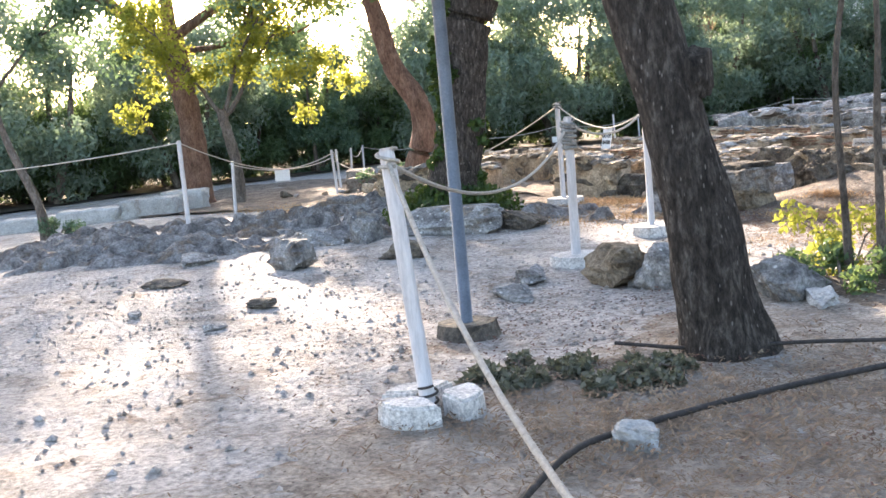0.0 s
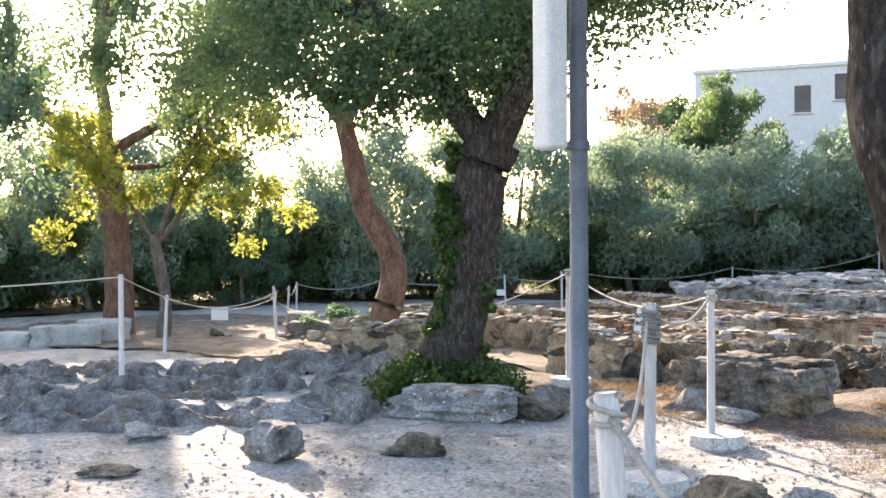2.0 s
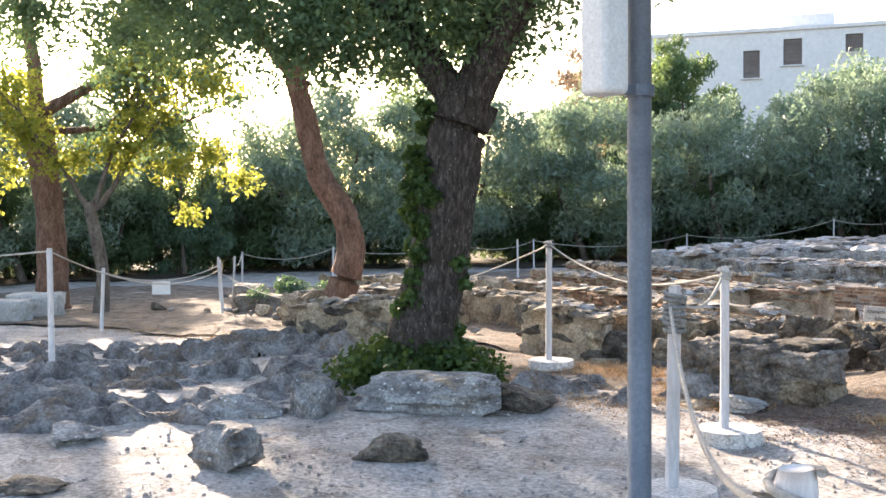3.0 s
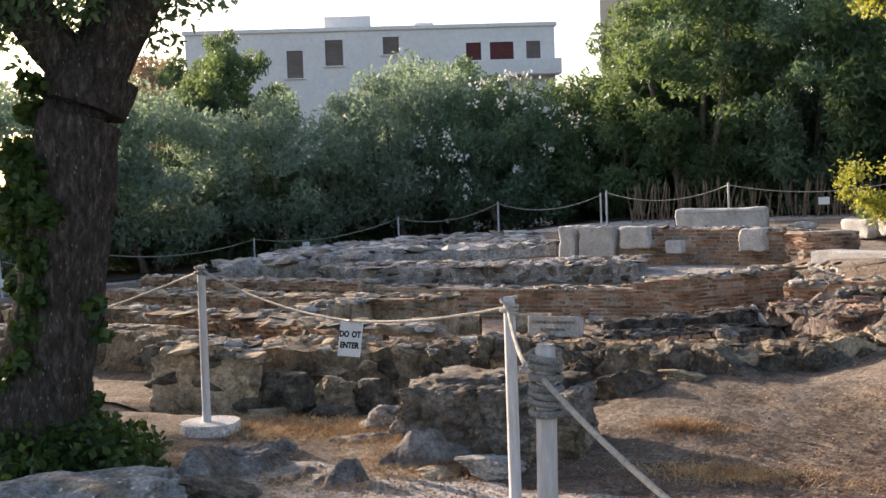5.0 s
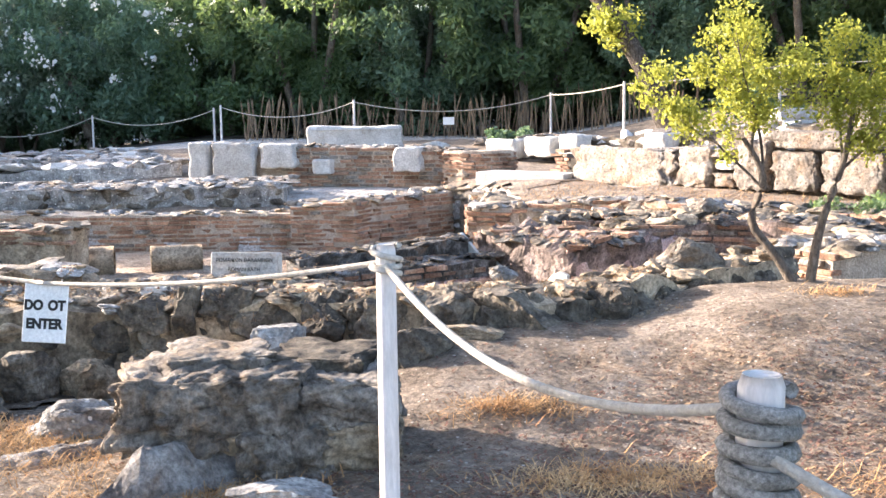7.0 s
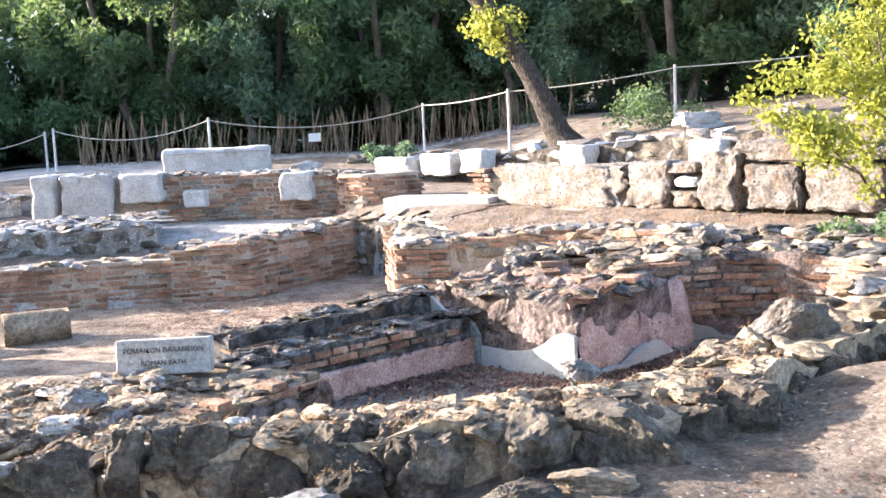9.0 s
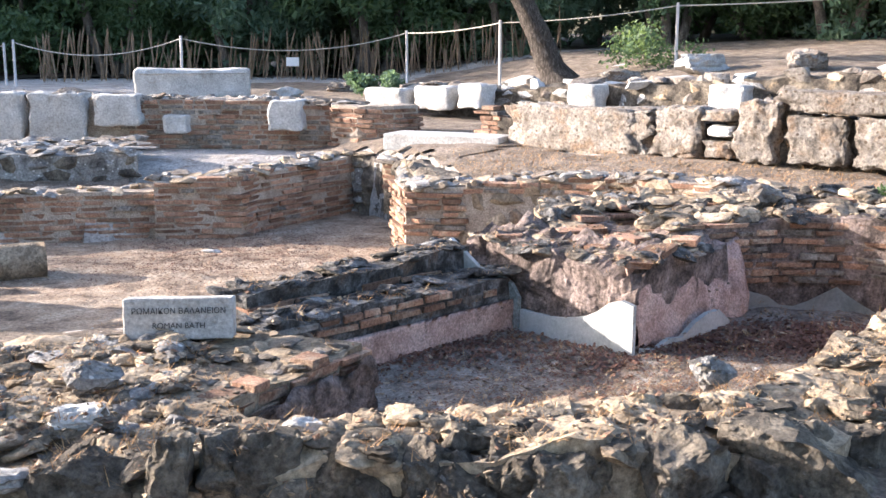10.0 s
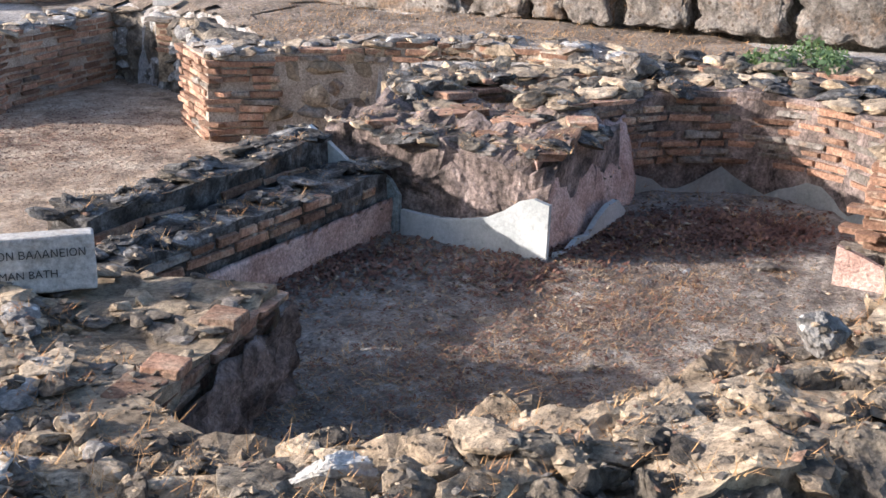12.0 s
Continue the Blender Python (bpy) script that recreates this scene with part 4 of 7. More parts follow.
face_bricks(w, line, -0.56, gap=0.062, height=0.046, length=0.28, depth=0.12, seed=56, pale=0.06, limit=300)
top_stones(w, line, 0.5, 90, (0.3, 0.07), ("pale_limestone", "grey_limestone", "brown_rubble"), 57)

# rubble terrace wall above it
w, line, nr = sweep_wall("wall_terrace", [(-4.5, 11.9), (-1.0, 11.6), (1.5, 11.55)], -0.2, [0.28, 0.3, 0.34], 1.6, M_ROCK, 0.05, seed=61, label="grey rubble terrace wall")
face_stones(w, line, -0.05, (0.34, 0.2), mats=("grey_limestone", "dark_lichen_shade_stone"), seed=62, limit=90)
top_stones(w, line, 1.5, 200, (0.4, 0.08), ("pale_limestone", "grey_limestone"), 63)

# curved wall with a brick pier in the court
w, line, nr = sweep_wall("wall_court_east", [(4.06, 9.5), (3.98, 8.62), (4.5, 8.45), (5.2, 8.25), (5.85, 7.85), (6.3, 7.3), (6.45, 6.7)], -0.7, [0.18, 0.2, 0.22, 0.28, 0.32, 0.34, 0.34], 0.5, M_MORTAR, 0.02, seed=71, label="curved wall of mixed brick and stone with a brick pier")
face_bricks(w, resample([Vector((4.03, 9.5, 0.17)), Vector((3.97, 8.62, 0.19)), Vector((4.45, 8.44, 0.2))], 0.1), -0.56, gap=0.062, height=0.046, length=0.24, depth=0.12, seed=72, pale=0.05)
sub = [p for p in line if p.x > 4.4]
face_bricks(w, [p for p in sub], 0.16, gap=0.062, height=0.046, length=0.26, depth=0.12, seed=73, pale=0.2, limit=70)
face_stones(w, sub, -0.5, (0.26, 0.18), mats=("brown_rubble", "pale_limestone", "brown_rubble"), seed=74, limit=110, skip=0.05, depth=0.12, proud=0.02)
top_stones(w, line, 0.5, 110, (0.26, 0.06), ("brown_rubble", "grey_limestone", "pale_limestone"), 75, 0.01)
# Body coloured dark for the shadow that lies on this rubble.
w, line, nr = sweep_wall("wall_court_bank", [(3.9, 11.95), (4.3, 11.35), (4.42, 10.4), (4.3, 9.35)], -0.7, [0.2, 0.22, 0.18, 0.17], 0.7, M_ROCK_DARK, 0.08, 0.06, seed=86, label="bank of broken stones at the court corner, coloured dark for shade")
face_stones(w, line, -0.55, (0.24, 0.16), mats=("dark_lichen_shade_stone", "grey_limestone"), seed=87, limit=90, kinds=CHIPS)
top_stones(w, line, 0.65, 50, (0.26, 0.07), ("dark_lichen_shade_stone", "brown_rubble", "pale_limestone"), 88, 0, CHIPS)
# earth bank and steps between pier and bench
w, line, nr = sweep_wall("wall_step_north", [(4.25, 10.9), (5.0, 10.2), (5.8, 9.4), (6.6, 8.2)], -0.4, [0.2, 0.24, 0.26, 0.3], 0.8, M_RUBBLE, 0.05, seed=78, label="broken rubble step below the bench")
top_stones(w, line, 0.8, 120, (0.28, 0.08), ("brown_rubble", "grey_limestone", "pale_limestone"), 79)
face_bricks(w, line, -0.1, length=0.26, depth=0.12, seed=80, limit=90)

# wall east of the pool, seen between alcove and back wall
w, line, nr = sweep_wall("wall_pool_east", [loc(0.9, 1.35).xy, loc(1.9, 0.75).xy, loc(2.75, -0.3).xy, loc(3.0, -1.5).xy], -0.1, [0.26, 0.32, 0.36, 0.4], 0.5, M_RUBBLE, 0.05, seed=82, label="broken dark stone course above the alcove")
top_stones(w, line, 0.6, 150, (0.24, 0.07), ("dark_lichen_shade_stone", "black_lichen_crust", "brown_rubble"), 83, 0.01, CHIPS)
face_bricks(w, line, 0.0, length=0.26, depth=0.12, seed=84, limit=120)

# western rooms: low parallel walls
for k, (pts, top, th) in enumerate((([(-5.2, 6.2), (-2.6, 5.1), (-0.9, 4.1), (0.2, 3.9)], 0.16, 0.55), ([(-7.5, 9.6), (-4.2, 8.3), (-2.3, 8.0), (-0.7, 7.7)], 0.12, 0.6), ([(-2.3, 8.0), (-2.6, 6.4), (-2.9, 5.3)], 0.1, 0.5),
                                    ([(-9.0, 13.0), (-6.0, 11.6), (-3.2, 10.9)], 0.1, 0.6), ([(-6.5, 3.9), (-5.1, 3.0), (-4.2, 2.2)], 0.18, 0.7))):
    z0 = min(gz(*p) for p in pts) - 0.3
    tops = [max(top, gz(*p) + 0.22) for p in pts]
    w, line, nr = sweep_wall(f"wall_west_{k + 1}", pts, z0, tops, th, M_RUBBLE, 0.05, seed=90 + k, label="low ruined wall of brick and rubble")
    face_stones(w, line, z0 + 0.2, (0.32, 0.17), mats=("brown_rubble", "dark_lichen_shade_stone"), seed=91 + k, limit=70)
    face_bricks(w, line, tops[0] - 0.16, length=0.28, depth=0.14, seed=92 + k, limit=110)
    top_stones(w, line, th, 90, (0.32, 0.07), ("grey_limestone", "pale_limestone", "brown_rubble"), 93 + k)

for k, (pts, tops) in enumerate((([(-3.7, 0.05), (-2.9, 0.4), (-2.2, 0.8)], [0.3, 0.38, 0.3]), ([(-1.05, 0.95), (-0.65, 1.0), (-0.2, 1.2)], [0.36, 0.38, 0.26]), ([(-6.2, 1.9), (-4.9, 2.5), (-3.4, 2.6), (-1.9, 2.2)], [0.16, 0.3, 0.32, 0.3]),
                                 ([(-11.0, 7.0), (-8.2, 6.6), (-5.6, 5.6)], [-0.05, 0.1, 0.2]))):
    w, line, nr = sweep_wall(f"wall_ruin_{k + 1}", pts, -0.5, tops, 0.75, M_RUBBLE, 0.06, seed=140 + k, label="low ruined wall of dark rubble and earth")
    face_stones(w, line, -0.34, (0.34, 0.2), mats=("brown_rubble", "dark_lichen_shade_stone"), seed=141 + k, limit=60, kinds=CHIPS)
    top_stones(w, line, 0.7, 50, (0.3, 0.07), ("grey_limestone", "pale_limestone", "brown_rubble"), 142 + k, 0, CHIPS)

# back wall: stone blocks, brick and rubble
BL = [(-0.15, 14.3), (1.6, 13.7), (3.4, 13.15), (4.35, 12.75)]
w, line, nr = sweep_wall("wall_back_west", BL, 0.0, [0.84, 0.82, 0.78, 0.74], 0.6, M_MORTAR, 0.03, seed=101, label="back wall of brick, rubble and white stone blocks")
face_bricks(w, [p for p in line if p.x > 1.25], 0.16, gap=0.066, height=0.05, length=0.26, depth=0.12, seed=102, pale=0.2, limit=290)
top_stones(w, line, 0.6, 70, (0.3, 0.08), ("pale_limestone", "grey_limestone"), 103)


def block(name, x, y, z, sx, sy, sz, rz, material, parent, seed, label="", cracked=0.0, cuts=7):
    """A worn ashlar block."""
    bm = bmesh.new()
    bmesh.ops.create_cube(bm, size=1)
    bmesh.ops.bevel(bm, geom=list(bm.edges), offset=0.09, segments=2, affect="EDGES", profile=0.55)
    bmesh.ops.subdivide_edges(bm, edges=list(bm.edges), cuts=cuts, use_grid_fill=True)
    for v in bm.verts:
        v.co = Vector((v.co.x * sx, v.co.y * sy, v.co.z * sz))
        q = v.co * 4.5 + Vector((seed, 0, 0))
        v.co *= 1 + 0.10 * noise.fractal(q, 0.75, 2.1, 6) + 0.12 * (0.35 - abs(noise.noise(q * 1.4))) + 0.05 * noise.noise(q * 0.35)
        v.co.x += 0.05 * noise.noise(Vector((seed * 3.1, v.co.z * 4, v.co.y * 4)))
        if cracked:
            side, lie = abs(noise.noise(v.co * 7 + Vector((seed, 3, 1)))), abs(noise.noise(Vector((v.co.x * 2.5, v.co.y * 2.5, v.co.z * 11 + seed))))
            v.co *= 1 - cracked * (max(0, 0.16 - side) * 1.1 + max(0, 0.14 - lie) * 1.2) + 0.25 * cracked * noise.fractal(v.co * 9 + Vector((seed, 0, 0)), 0.7, 2.1, 5)
    bmesh.ops.rotate(bm, verts=bm.verts, matrix=Euler((0, 0, radians(rz))).to_matrix())
    bmesh.ops.translate(bm, verts=bm.verts, vec=(x, y, z))
    return part(name, bm, material, parent, label, True)


block("stone_block", -0.05, 14.25, 0.58, 0.34, 0.4, 0.62, -18, M_WHITE, w, 1, "upright white stone block")
block("stone_block", 0.55, 14.02, 0.58, 0.72, 0.4, 0.62, -18, M_WHITE, w, 2, "rough pale stone block")
block("stone_block", 1.3, 13.72, 0.68, 0.6, 0.3, 0.4, -18, M_WHITE, w, 3, "white stone block set in the wall")
block("stone_block", 2.05, 13.48, 0.5, 0.3, 0.26, 0.24, -18, M_WHITE, w, 4, "small white stone in the wall")
block("stone_block", 3.45, 13.05, 0.62, 0.44, 0.3, 0.38, -18, M_WHITE, w, 5, "rounded white stone in the wall")
pier_pts = [(4.0, 13.0), (3.98, 12.72), (4.25, 12.4), (4.7, 12.25), (5.05, 12.4), (5.15, 12.8)]
w, line, nr = sweep_wall("wall_back_pier", pier_pts, 0.05, [0.76] * 6, 0.35, M_MORTAR, 0.02, seed=106, label="rounded brick pier in the back wall")
face_bricks(w, line, 0.1, gap=0.064, height=0.048, length=0.26, depth=0.12, seed=107, pale=0.06)

BR = [(5.62, 11.0), (6.7, 9.3), (7.5, 7.95), (8.6, 6.2), (9.4, 5.0)]
# Core colour is dark to stand in for shade in the gaps between blocks.
w, line, nr = sweep_wall("wall_back_east", BR, 0.1, [0.70, 0.74, 0.78, 0.80, 0.80], 0.5, M_ROCK_DARK, 0.03, seed=111, label="back wall of large weathered stone blocks")
for a, b, lo, hi, mt, sd in ((-0.12, 1.70, 0.36, 0.88, M_PALE, 11), (1.76, 2.29, 0.42, 0.93, M_PALE, 12), (2.38, 2.64, 0.66, 0.77, M_WHITE, 13), (2.34, 2.66, 0.44, 0.62, M_PALE, 19), (2.33, 2.66, 0.81, 0.92, M_PALE, 14), (2.70, 3.12, 0.44, 1.02, M_PALE, 15),
                             (3.22, 3.80, 0.46, 0.90, M_PALE, 16), (3.88, 4.66, 0.46, 0.92, M_PALE, 17), (4.74, 5.5, 0.46, 0.94, M_PALE, 20), (3.18, 4.7, 0.94, 1.14, M_PALE, 18)):
    q = Vector((5.74, 10.41)) + Vector((0.535, -0.845)) * (a + b) / 2 + Vector((0.845, 0.535)) * 0.2
    block("stone_block", q.x, q.y, (lo + hi) / 2, b - a, 0.4, hi - lo, -57.7, mt, w, sd, "large weathered pale stone block", 0.35, 10)
top_stones(w, line, 0.5, 40, (0.3, 0.12), ("pale_limestone",), 113, 0.02)
face_bricks(w, resample([Vector((5.52, 11.15, 0.84)), Vector((5.66, 10.92, 0.84))], 0.08), 0.2, length=0.2, depth=0.14, seed=114)

# upper wall behind
BU = [(5.6, 15.6), (6.63, 14.3), (7.57, 12.92), (8.57, 11.37), (9.54, 10.0), (11.2, 7.6), (12.2, 6.0)]
# Core coloured dark as the shade between the small stones.
w, line, nr = sweep_wall("wall_upper", BU, 0.2, [0.8, 0.86, 0.95, 1.05, 1.2, 1.3, 1.35], 0.6, M_ROCK_DARK, 0.05, seed=121, label="upper terrace wall of small rubble stones")
face_stones(w, line, 0.6, (0.34, 0.18), mats=("brown_rubble", "pale_limestone", "grey_limestone"), seed=122, limit=160)
top_stones(w, line, 0.6, 46, (0.55, 0.17), ("pale_limestone", "pale_limestone", "weathered_white_stone"), 123, 0.03)
for k, (x, y, s) in enumerate(((5.35, 15.5, 0.75), (5.95, 14.8, 0.62), (6.4, 14.3, 0.4), (7.5, 12.7, 0.42), (8.7, 11.0, 0.45))):
    block("stone_block", x, y - 0.15, 0.68 + 0.05 * k, s, 0.4, 0.34, -52, M_WHITE, w, 30 + k, "white cut stone block")

# rubble field on the terrace
w, line, nr = sweep_wall("wall_terrace_rubble", [(-7.4, 13.6), (-4.0, 14.2), (-0.6, 15.4)], -0.4, [0.25, 0.42, 0.5], 7.5, M_ROCK, 0.06, step=0.2, seed=131, label="wide bed of pale grey collapsed rubble")
top_stones(w, line, 7.3, 290, (0.75, 0.16), ("pale_limestone", "grey_limestone", "weathered_white_stone", "grey_limestone"), 132)


# ---- things in the bath ----
def text_mesh(body, size, depth, bold=0.0):
    cu = bpy.data.curves.new("text", "FONT")
    cu.body, cu.size, cu.extrude = body, size, depth
    cu.offset = bold
    cu.align_x, cu.align_y = "CENTER", "CENTER"
    ob = bpy.data.objects.new("text", cu)
    scene.collection.objects.link(ob)
    bpy.context.view_layer.update()
    me = bpy.data.meshes.new_from_object(ob)
    bpy.data.objects.remove(ob)
    return me


def inscribed_stone():
    p, q = Vector((1.405, 4.186, 0.085)), Vector((1.957, 4.078, 0.085))
    rz = math.degrees(math.atan2(q.y - p.y, q.x - p.x))
    root = empty("inscribed_stone", pose(*((p + q) / 2), -9, 0, rz))
    bm = box_bm(0.56, 0.17, 0.215, 0.012, 3)
    bmesh.ops.subdivide_edges(bm, edges=[e for e in bm.edges if e.calc_length() > 0.1], cuts=6, use_grid_fill=True)
    for v in bm.verts:
        v.co += Vector((1, 1, 1)) * 0.004 * noise.fractal(v.co * 14, 0.8, 2, 4)
    bmesh.ops.translate(bm, verts=bm.verts, vec=(0, 0.085, 0.1075))
    part("slab", bm, M_WHITE, root, "", True)
    for body, z, s in (("ΡΩΜΑΙΚΟΝ ΒΑΛΑΝΕΙΟΝ", 0.148, 0.042), ("ROMAN BATH", 0.072, 0.042)):
        me = text_mesh(body, s, 0.001)
        me.materials.append(M_CUT)
        o = new("inscription", me)
        o.parent = root
        o.matrix_basis = pose(0.005, -0.0065, z, 90, 0, 0)
    tagged(root, "white stone block inscribed with dark Greek and English letters", "inscribed stone")


inscribed_stone()


def bench():
    p, q = Vector((4.36, 11.32, 0.26)), Vector((5.50, 10.42, 0.30))
    d = q - p
    root = empty("stone_bench", pose(*((p + q) / 2), 0, 0, math.degrees(math.atan2(d.y, d.x))))
    bm = box_bm(d.length + 0.02, 0.55, 0.2, 0.015, 2)
    bmesh.ops.translate(bm, verts=bm.verts, vec=(0, 0.27, 0.12))
    part("seat", bm, M_WHITE, root)
    for x in (-0.45, 0.1, 0.5):
        bm = box_bm(0.22, 0.4, 0.16, 0.02, 1)
        bmesh.ops.translate(bm, verts=bm.verts, vec=(x, 0.27, -0.06))
        part("support_stone", bm, M_RUBBLE, root)
    tagged(root, "flat white marble bench slab on rubble supports", "stone bench")


bench()


def sarcophagus():
    root = empty("marble_block", pose(2.54, 19.3, 0.55, 0, 0, -2))
    bm = box_bm(2.05, 0.8, 0.52, 0.06, 3)
    bmesh.ops.subdivide_edges(bm, edges=[e for e in bm.edges if e.calc_length() > 0.3], cuts=8, use_grid_fill=True)
    for v in bm.verts:
        v.co += Vector((1, 1, 1)) * 0.02 * noise.fractal(v.co * 3, 0.8, 2, 4)
        if v.co.z > 0 and abs(v.co.x - 0.1) < 0.5:
            v.co.z -= 0.02
    bmesh.ops.translate(bm, verts=bm.verts, vec=(0, 0, 0.26))
    part("block", bm, M_WHITE, root, "", True)
    for x0, x1 in ((-0.95, -0.2), (-0.15, 0.95)):
        bm = box_bm(x1 - x0, 0.05, 0.03, 0.01, 1)
        bmesh.ops.translate(bm, verts=bm.verts, vec=((x0 + x1) / 2, -0.41, 0.44))
        part("moulding", bm, M_WHITE, root)
    tagged(root, "long pale marble block with worn rounded edges", "marble block")


sarcophagus()


def clay_pipe(x, y, z, rz, length, radius):
    root = empty("clay_pipe", pose(x, y, z, 0, 0, rz))
    bm = bmesh.new()
    ring = []
    for i in range(9):
        s = i / 8 * length
        ring.append([[bm.verts.new((s, math.cos(a) * r, math.sin(a) * r)) for a in (2 * math.pi * k / 20 for k in range(20))] for r in (radius * (1 + 0.05 * noise.noise(Vector((i, 0, 3)))), radius * 0.8)])
    for a, b in zip(ring, ring[1:]):
        for k in range(20):
            m = (k + 1) % 20
            bm.faces.new((a[0][k], b[0][k], b[0][m], a[0][m]))
            bm.faces.new((a[1][m], b[1][m], b[1][k], a[1][k]))
    for g in (ring[0], ring[-1]):
        for k in range(20):
            m = (k + 1) % 20
            bm.faces.new((g[0][k], g[0][m], g[1][m], g[1][k]))
    part("barrel", bm, M_RUBBLE, root, "", True)
    tagged(root, "broken hollow stone pipe lying in the court", "stone pipe")


clay_pipe(0.05, 8.75, -0.37, 12, 0.62, 0.17)
clay_pipe(-1.15, 8.5, -0.36, 8, 0.8, 0.19)


def single_rock(name, x, y, sx, sy, sz, material, k, label, rz=0, sink=0.25, z=None, category="rock"):
    zz = gz(x, y) if z is None else z
    ob = new(name, ROCKS[material][k % 5])
    ob.matrix_basis = place(x, y, zz + sz * (0.5 - sink), sx, sy, sz, rz)
    return tagged(ob, label, category)


# the broken masonry lump inside the rope
def masonry_lump():
    root = empty("masonry_lump", pose(2.2, -0.08, 0.0))
    for k, (x0, x1, z0, z1, y0, d, rz, mt) in enumerate(((-0.60, -0.12, 0.02, 0.36, -0.34, 0.6, 6, M_MASONRY), (-0.14, 0.24, 0.10, 0.36, -0.30, 0.6, -3, M_MASONRY), (0.20, 0.60, 0.08, 0.33, -0.28, 0.6, -5, M_MASONRY), (-0.50, -0.02, -0.2, 0.10, -0.24, 0.55, 3, M_RUBBLE),
                                                        (-0.08, 0.34, -0.2, 0.14, -0.31, 0.6, 0, M_MASONRY), (0.28, 0.62, -0.2, 0.13, -0.29, 0.5, -6, M_RUBBLE), (-0.42, 0.02, 0.26, 0.40, -0.10, 0.45, 10, M_MASONRY), (0.05, 0.52, 0.26, 0.38, -0.08, 0.45, -12, M_ROCK_DARK))):
        block("stone", (x0 + x1) / 2, y0 + d / 2, (z0 + z1) / 2, x1 - x0, d, z1 - z0, rz, mt, root, 80 + 3.7 * k, "", 0.5, 17)
    tagged(root, "broken lump of grey masonry lying on the ground", "rock")


masonry_lump()
single_rock("rock", 1.25, 0.35, 0.5, 0.32, 0.26, "grey_limestone", 1, "pale flat stone on dry straw", 10)
single_rock("rock", 2.35, -0.72, 0.5, 0.3, 0.16, "grey_limestone", 2, "small flat stone beside the masonry lump", 30)
single_rock("rock", 2.0, -0.8, 0.3, 0.24, 0.1, "brown_rubble", 3, "small flat brown stone on the ground", 70)
single_rock("rock", 2.9, 1.0, 0.55, 0.35, 0.3, "dark_lichen_shade_stone", 4, "grey stone at the foot of the front wall", 0)
single_rock("rock", 2.15, 1.15, 0.4, 0.3, 0.45, "grey_limestone", 0, "upright pale stone before the front wall", 40)
single_rock("rock", 3.3, 1.15, 0.4, 0.2, 0.12, "brown_rubble", 2, "flat stone at the foot of the front wall", 5)
single_rock("boulder", 4.87, 2.45, 0.44, 0.34, 0.28, "pale_limestone", 1, "rounded pale boulder on the front wall", 20, 0.2, 0.33)
single_rock("rock", 2.25, 9.55, 0.34, 0.22, 0.12, "weathered_white_stone", 2, "small white stone on the court floor", 0)
single_rock("rock", 2.02, 2.12, 0.2, 0.1, 0.09, "weathered_white_stone", 1, "white lump of stone on the rubble", -10, 0.2, 0.25)
single_rock("rock", 1.25, 2.5, 0.24, 0.16, 0.1, "weathered_white_stone", 0, "white stone in the rubble bed", 15, 0.2, 0.22)
single_rock("rock", 1.28, 3.3, 0.26, 0.2, 0.16, "grey_limestone", 3, "pale grey stone beside the inscribed block", 15, 0.2, 0.14)
single_rock("rock", 3.55, 2.02, 0.2, 0.14, 0.14, "grey_limestone", 3, "pale stone on the front wall", 15, 0.2, 0.36)
single_rock("rock", 6.15, 5.9, 0.3, 0.22, 0.22, "pale_limestone", 3, "pale angular stone on the broken wall", 0, 0.2, 0.38)
single_rock("rock", 3.72, 4.02, 0.16, 0.1, 0.07, "brown_rubble", 3, "small stone on the pool floor", 0)
single_rock("rock", 5.1, 4.15, 0.14, 0.1, 0.06, "weathered_white_stone", 3, "small white stone on the pool floor", 0)
single_rock("rock", 5.55, 3.95, 0.3, 0.2, 0.1, "pale_limestone", 2, "pale stone on the pool floor", 0)

# stray stones before the far fence
for k, (x, y, s) in enumerate(((5.6, 21.2, 0.7), (6.6, 21.0, 0.8), (8.0, 20.6, 0.6), (9.0, 19.4, 0.9), (10.2, 17.4, 0.9), (11.2, 16.0, 1.1), (12.2, 14.6, 1.2), (13.2, 13.2, 1.1), (0.4, 20.6, 0.9), (4.3, 20.0, 0.8))):
    single_rock("rock", x, y, s, s * 0.6, s * 0.4, "weathered_white_stone" if k % 2 else "pale_limestone", k, "pale stone lying before the rope fence", 40 * k)

# fallen boulders at the end of the ruined wall
for k, (x, y, q, h) in enumerate(((-0.1, 1.35, 0.6, 0.5), (0.28, 1.6, 0.5, 0.42), (0.62, 1.72, 0.46, 0.4), (0.95, 1.8, 0.4, 0.36), (0.45, 1.25, 0.45, 0.24), (0.02, 1.0, 0.4, 0.22))):
    single_rock("boulder", x, y, q, q * 0.8, h, ("dark_lichen_shade_stone", "brown_rubble")[k % 2], k, "dark fallen boulder below the ruined wall", 47 * k, 0.2)

# rocks on the west side of the path
for k, (x, y, s, h, rz) in enumerate(((0.78, -4.42, 0.5, 0.34, 20), (1.45, -3.65, 0.42, 0.22, 60), (-0.6, -4.6, 0.5, 0.14, 0), (0.3, -5.4, 0.4, 0.1, 30), (2.6, -6.2, 0.2, 0.07, 0), (2.2, -5.6, 0.25, 0.08, 50), (1.6, -6.3, 0.16, 0.06, 10))):
    single_rock("rock", x, y, s, s * 0.75, h, ("grey_limestone", "dark_lichen_shade_stone")[k % 2], k, "rough grey rock on the path", rz)
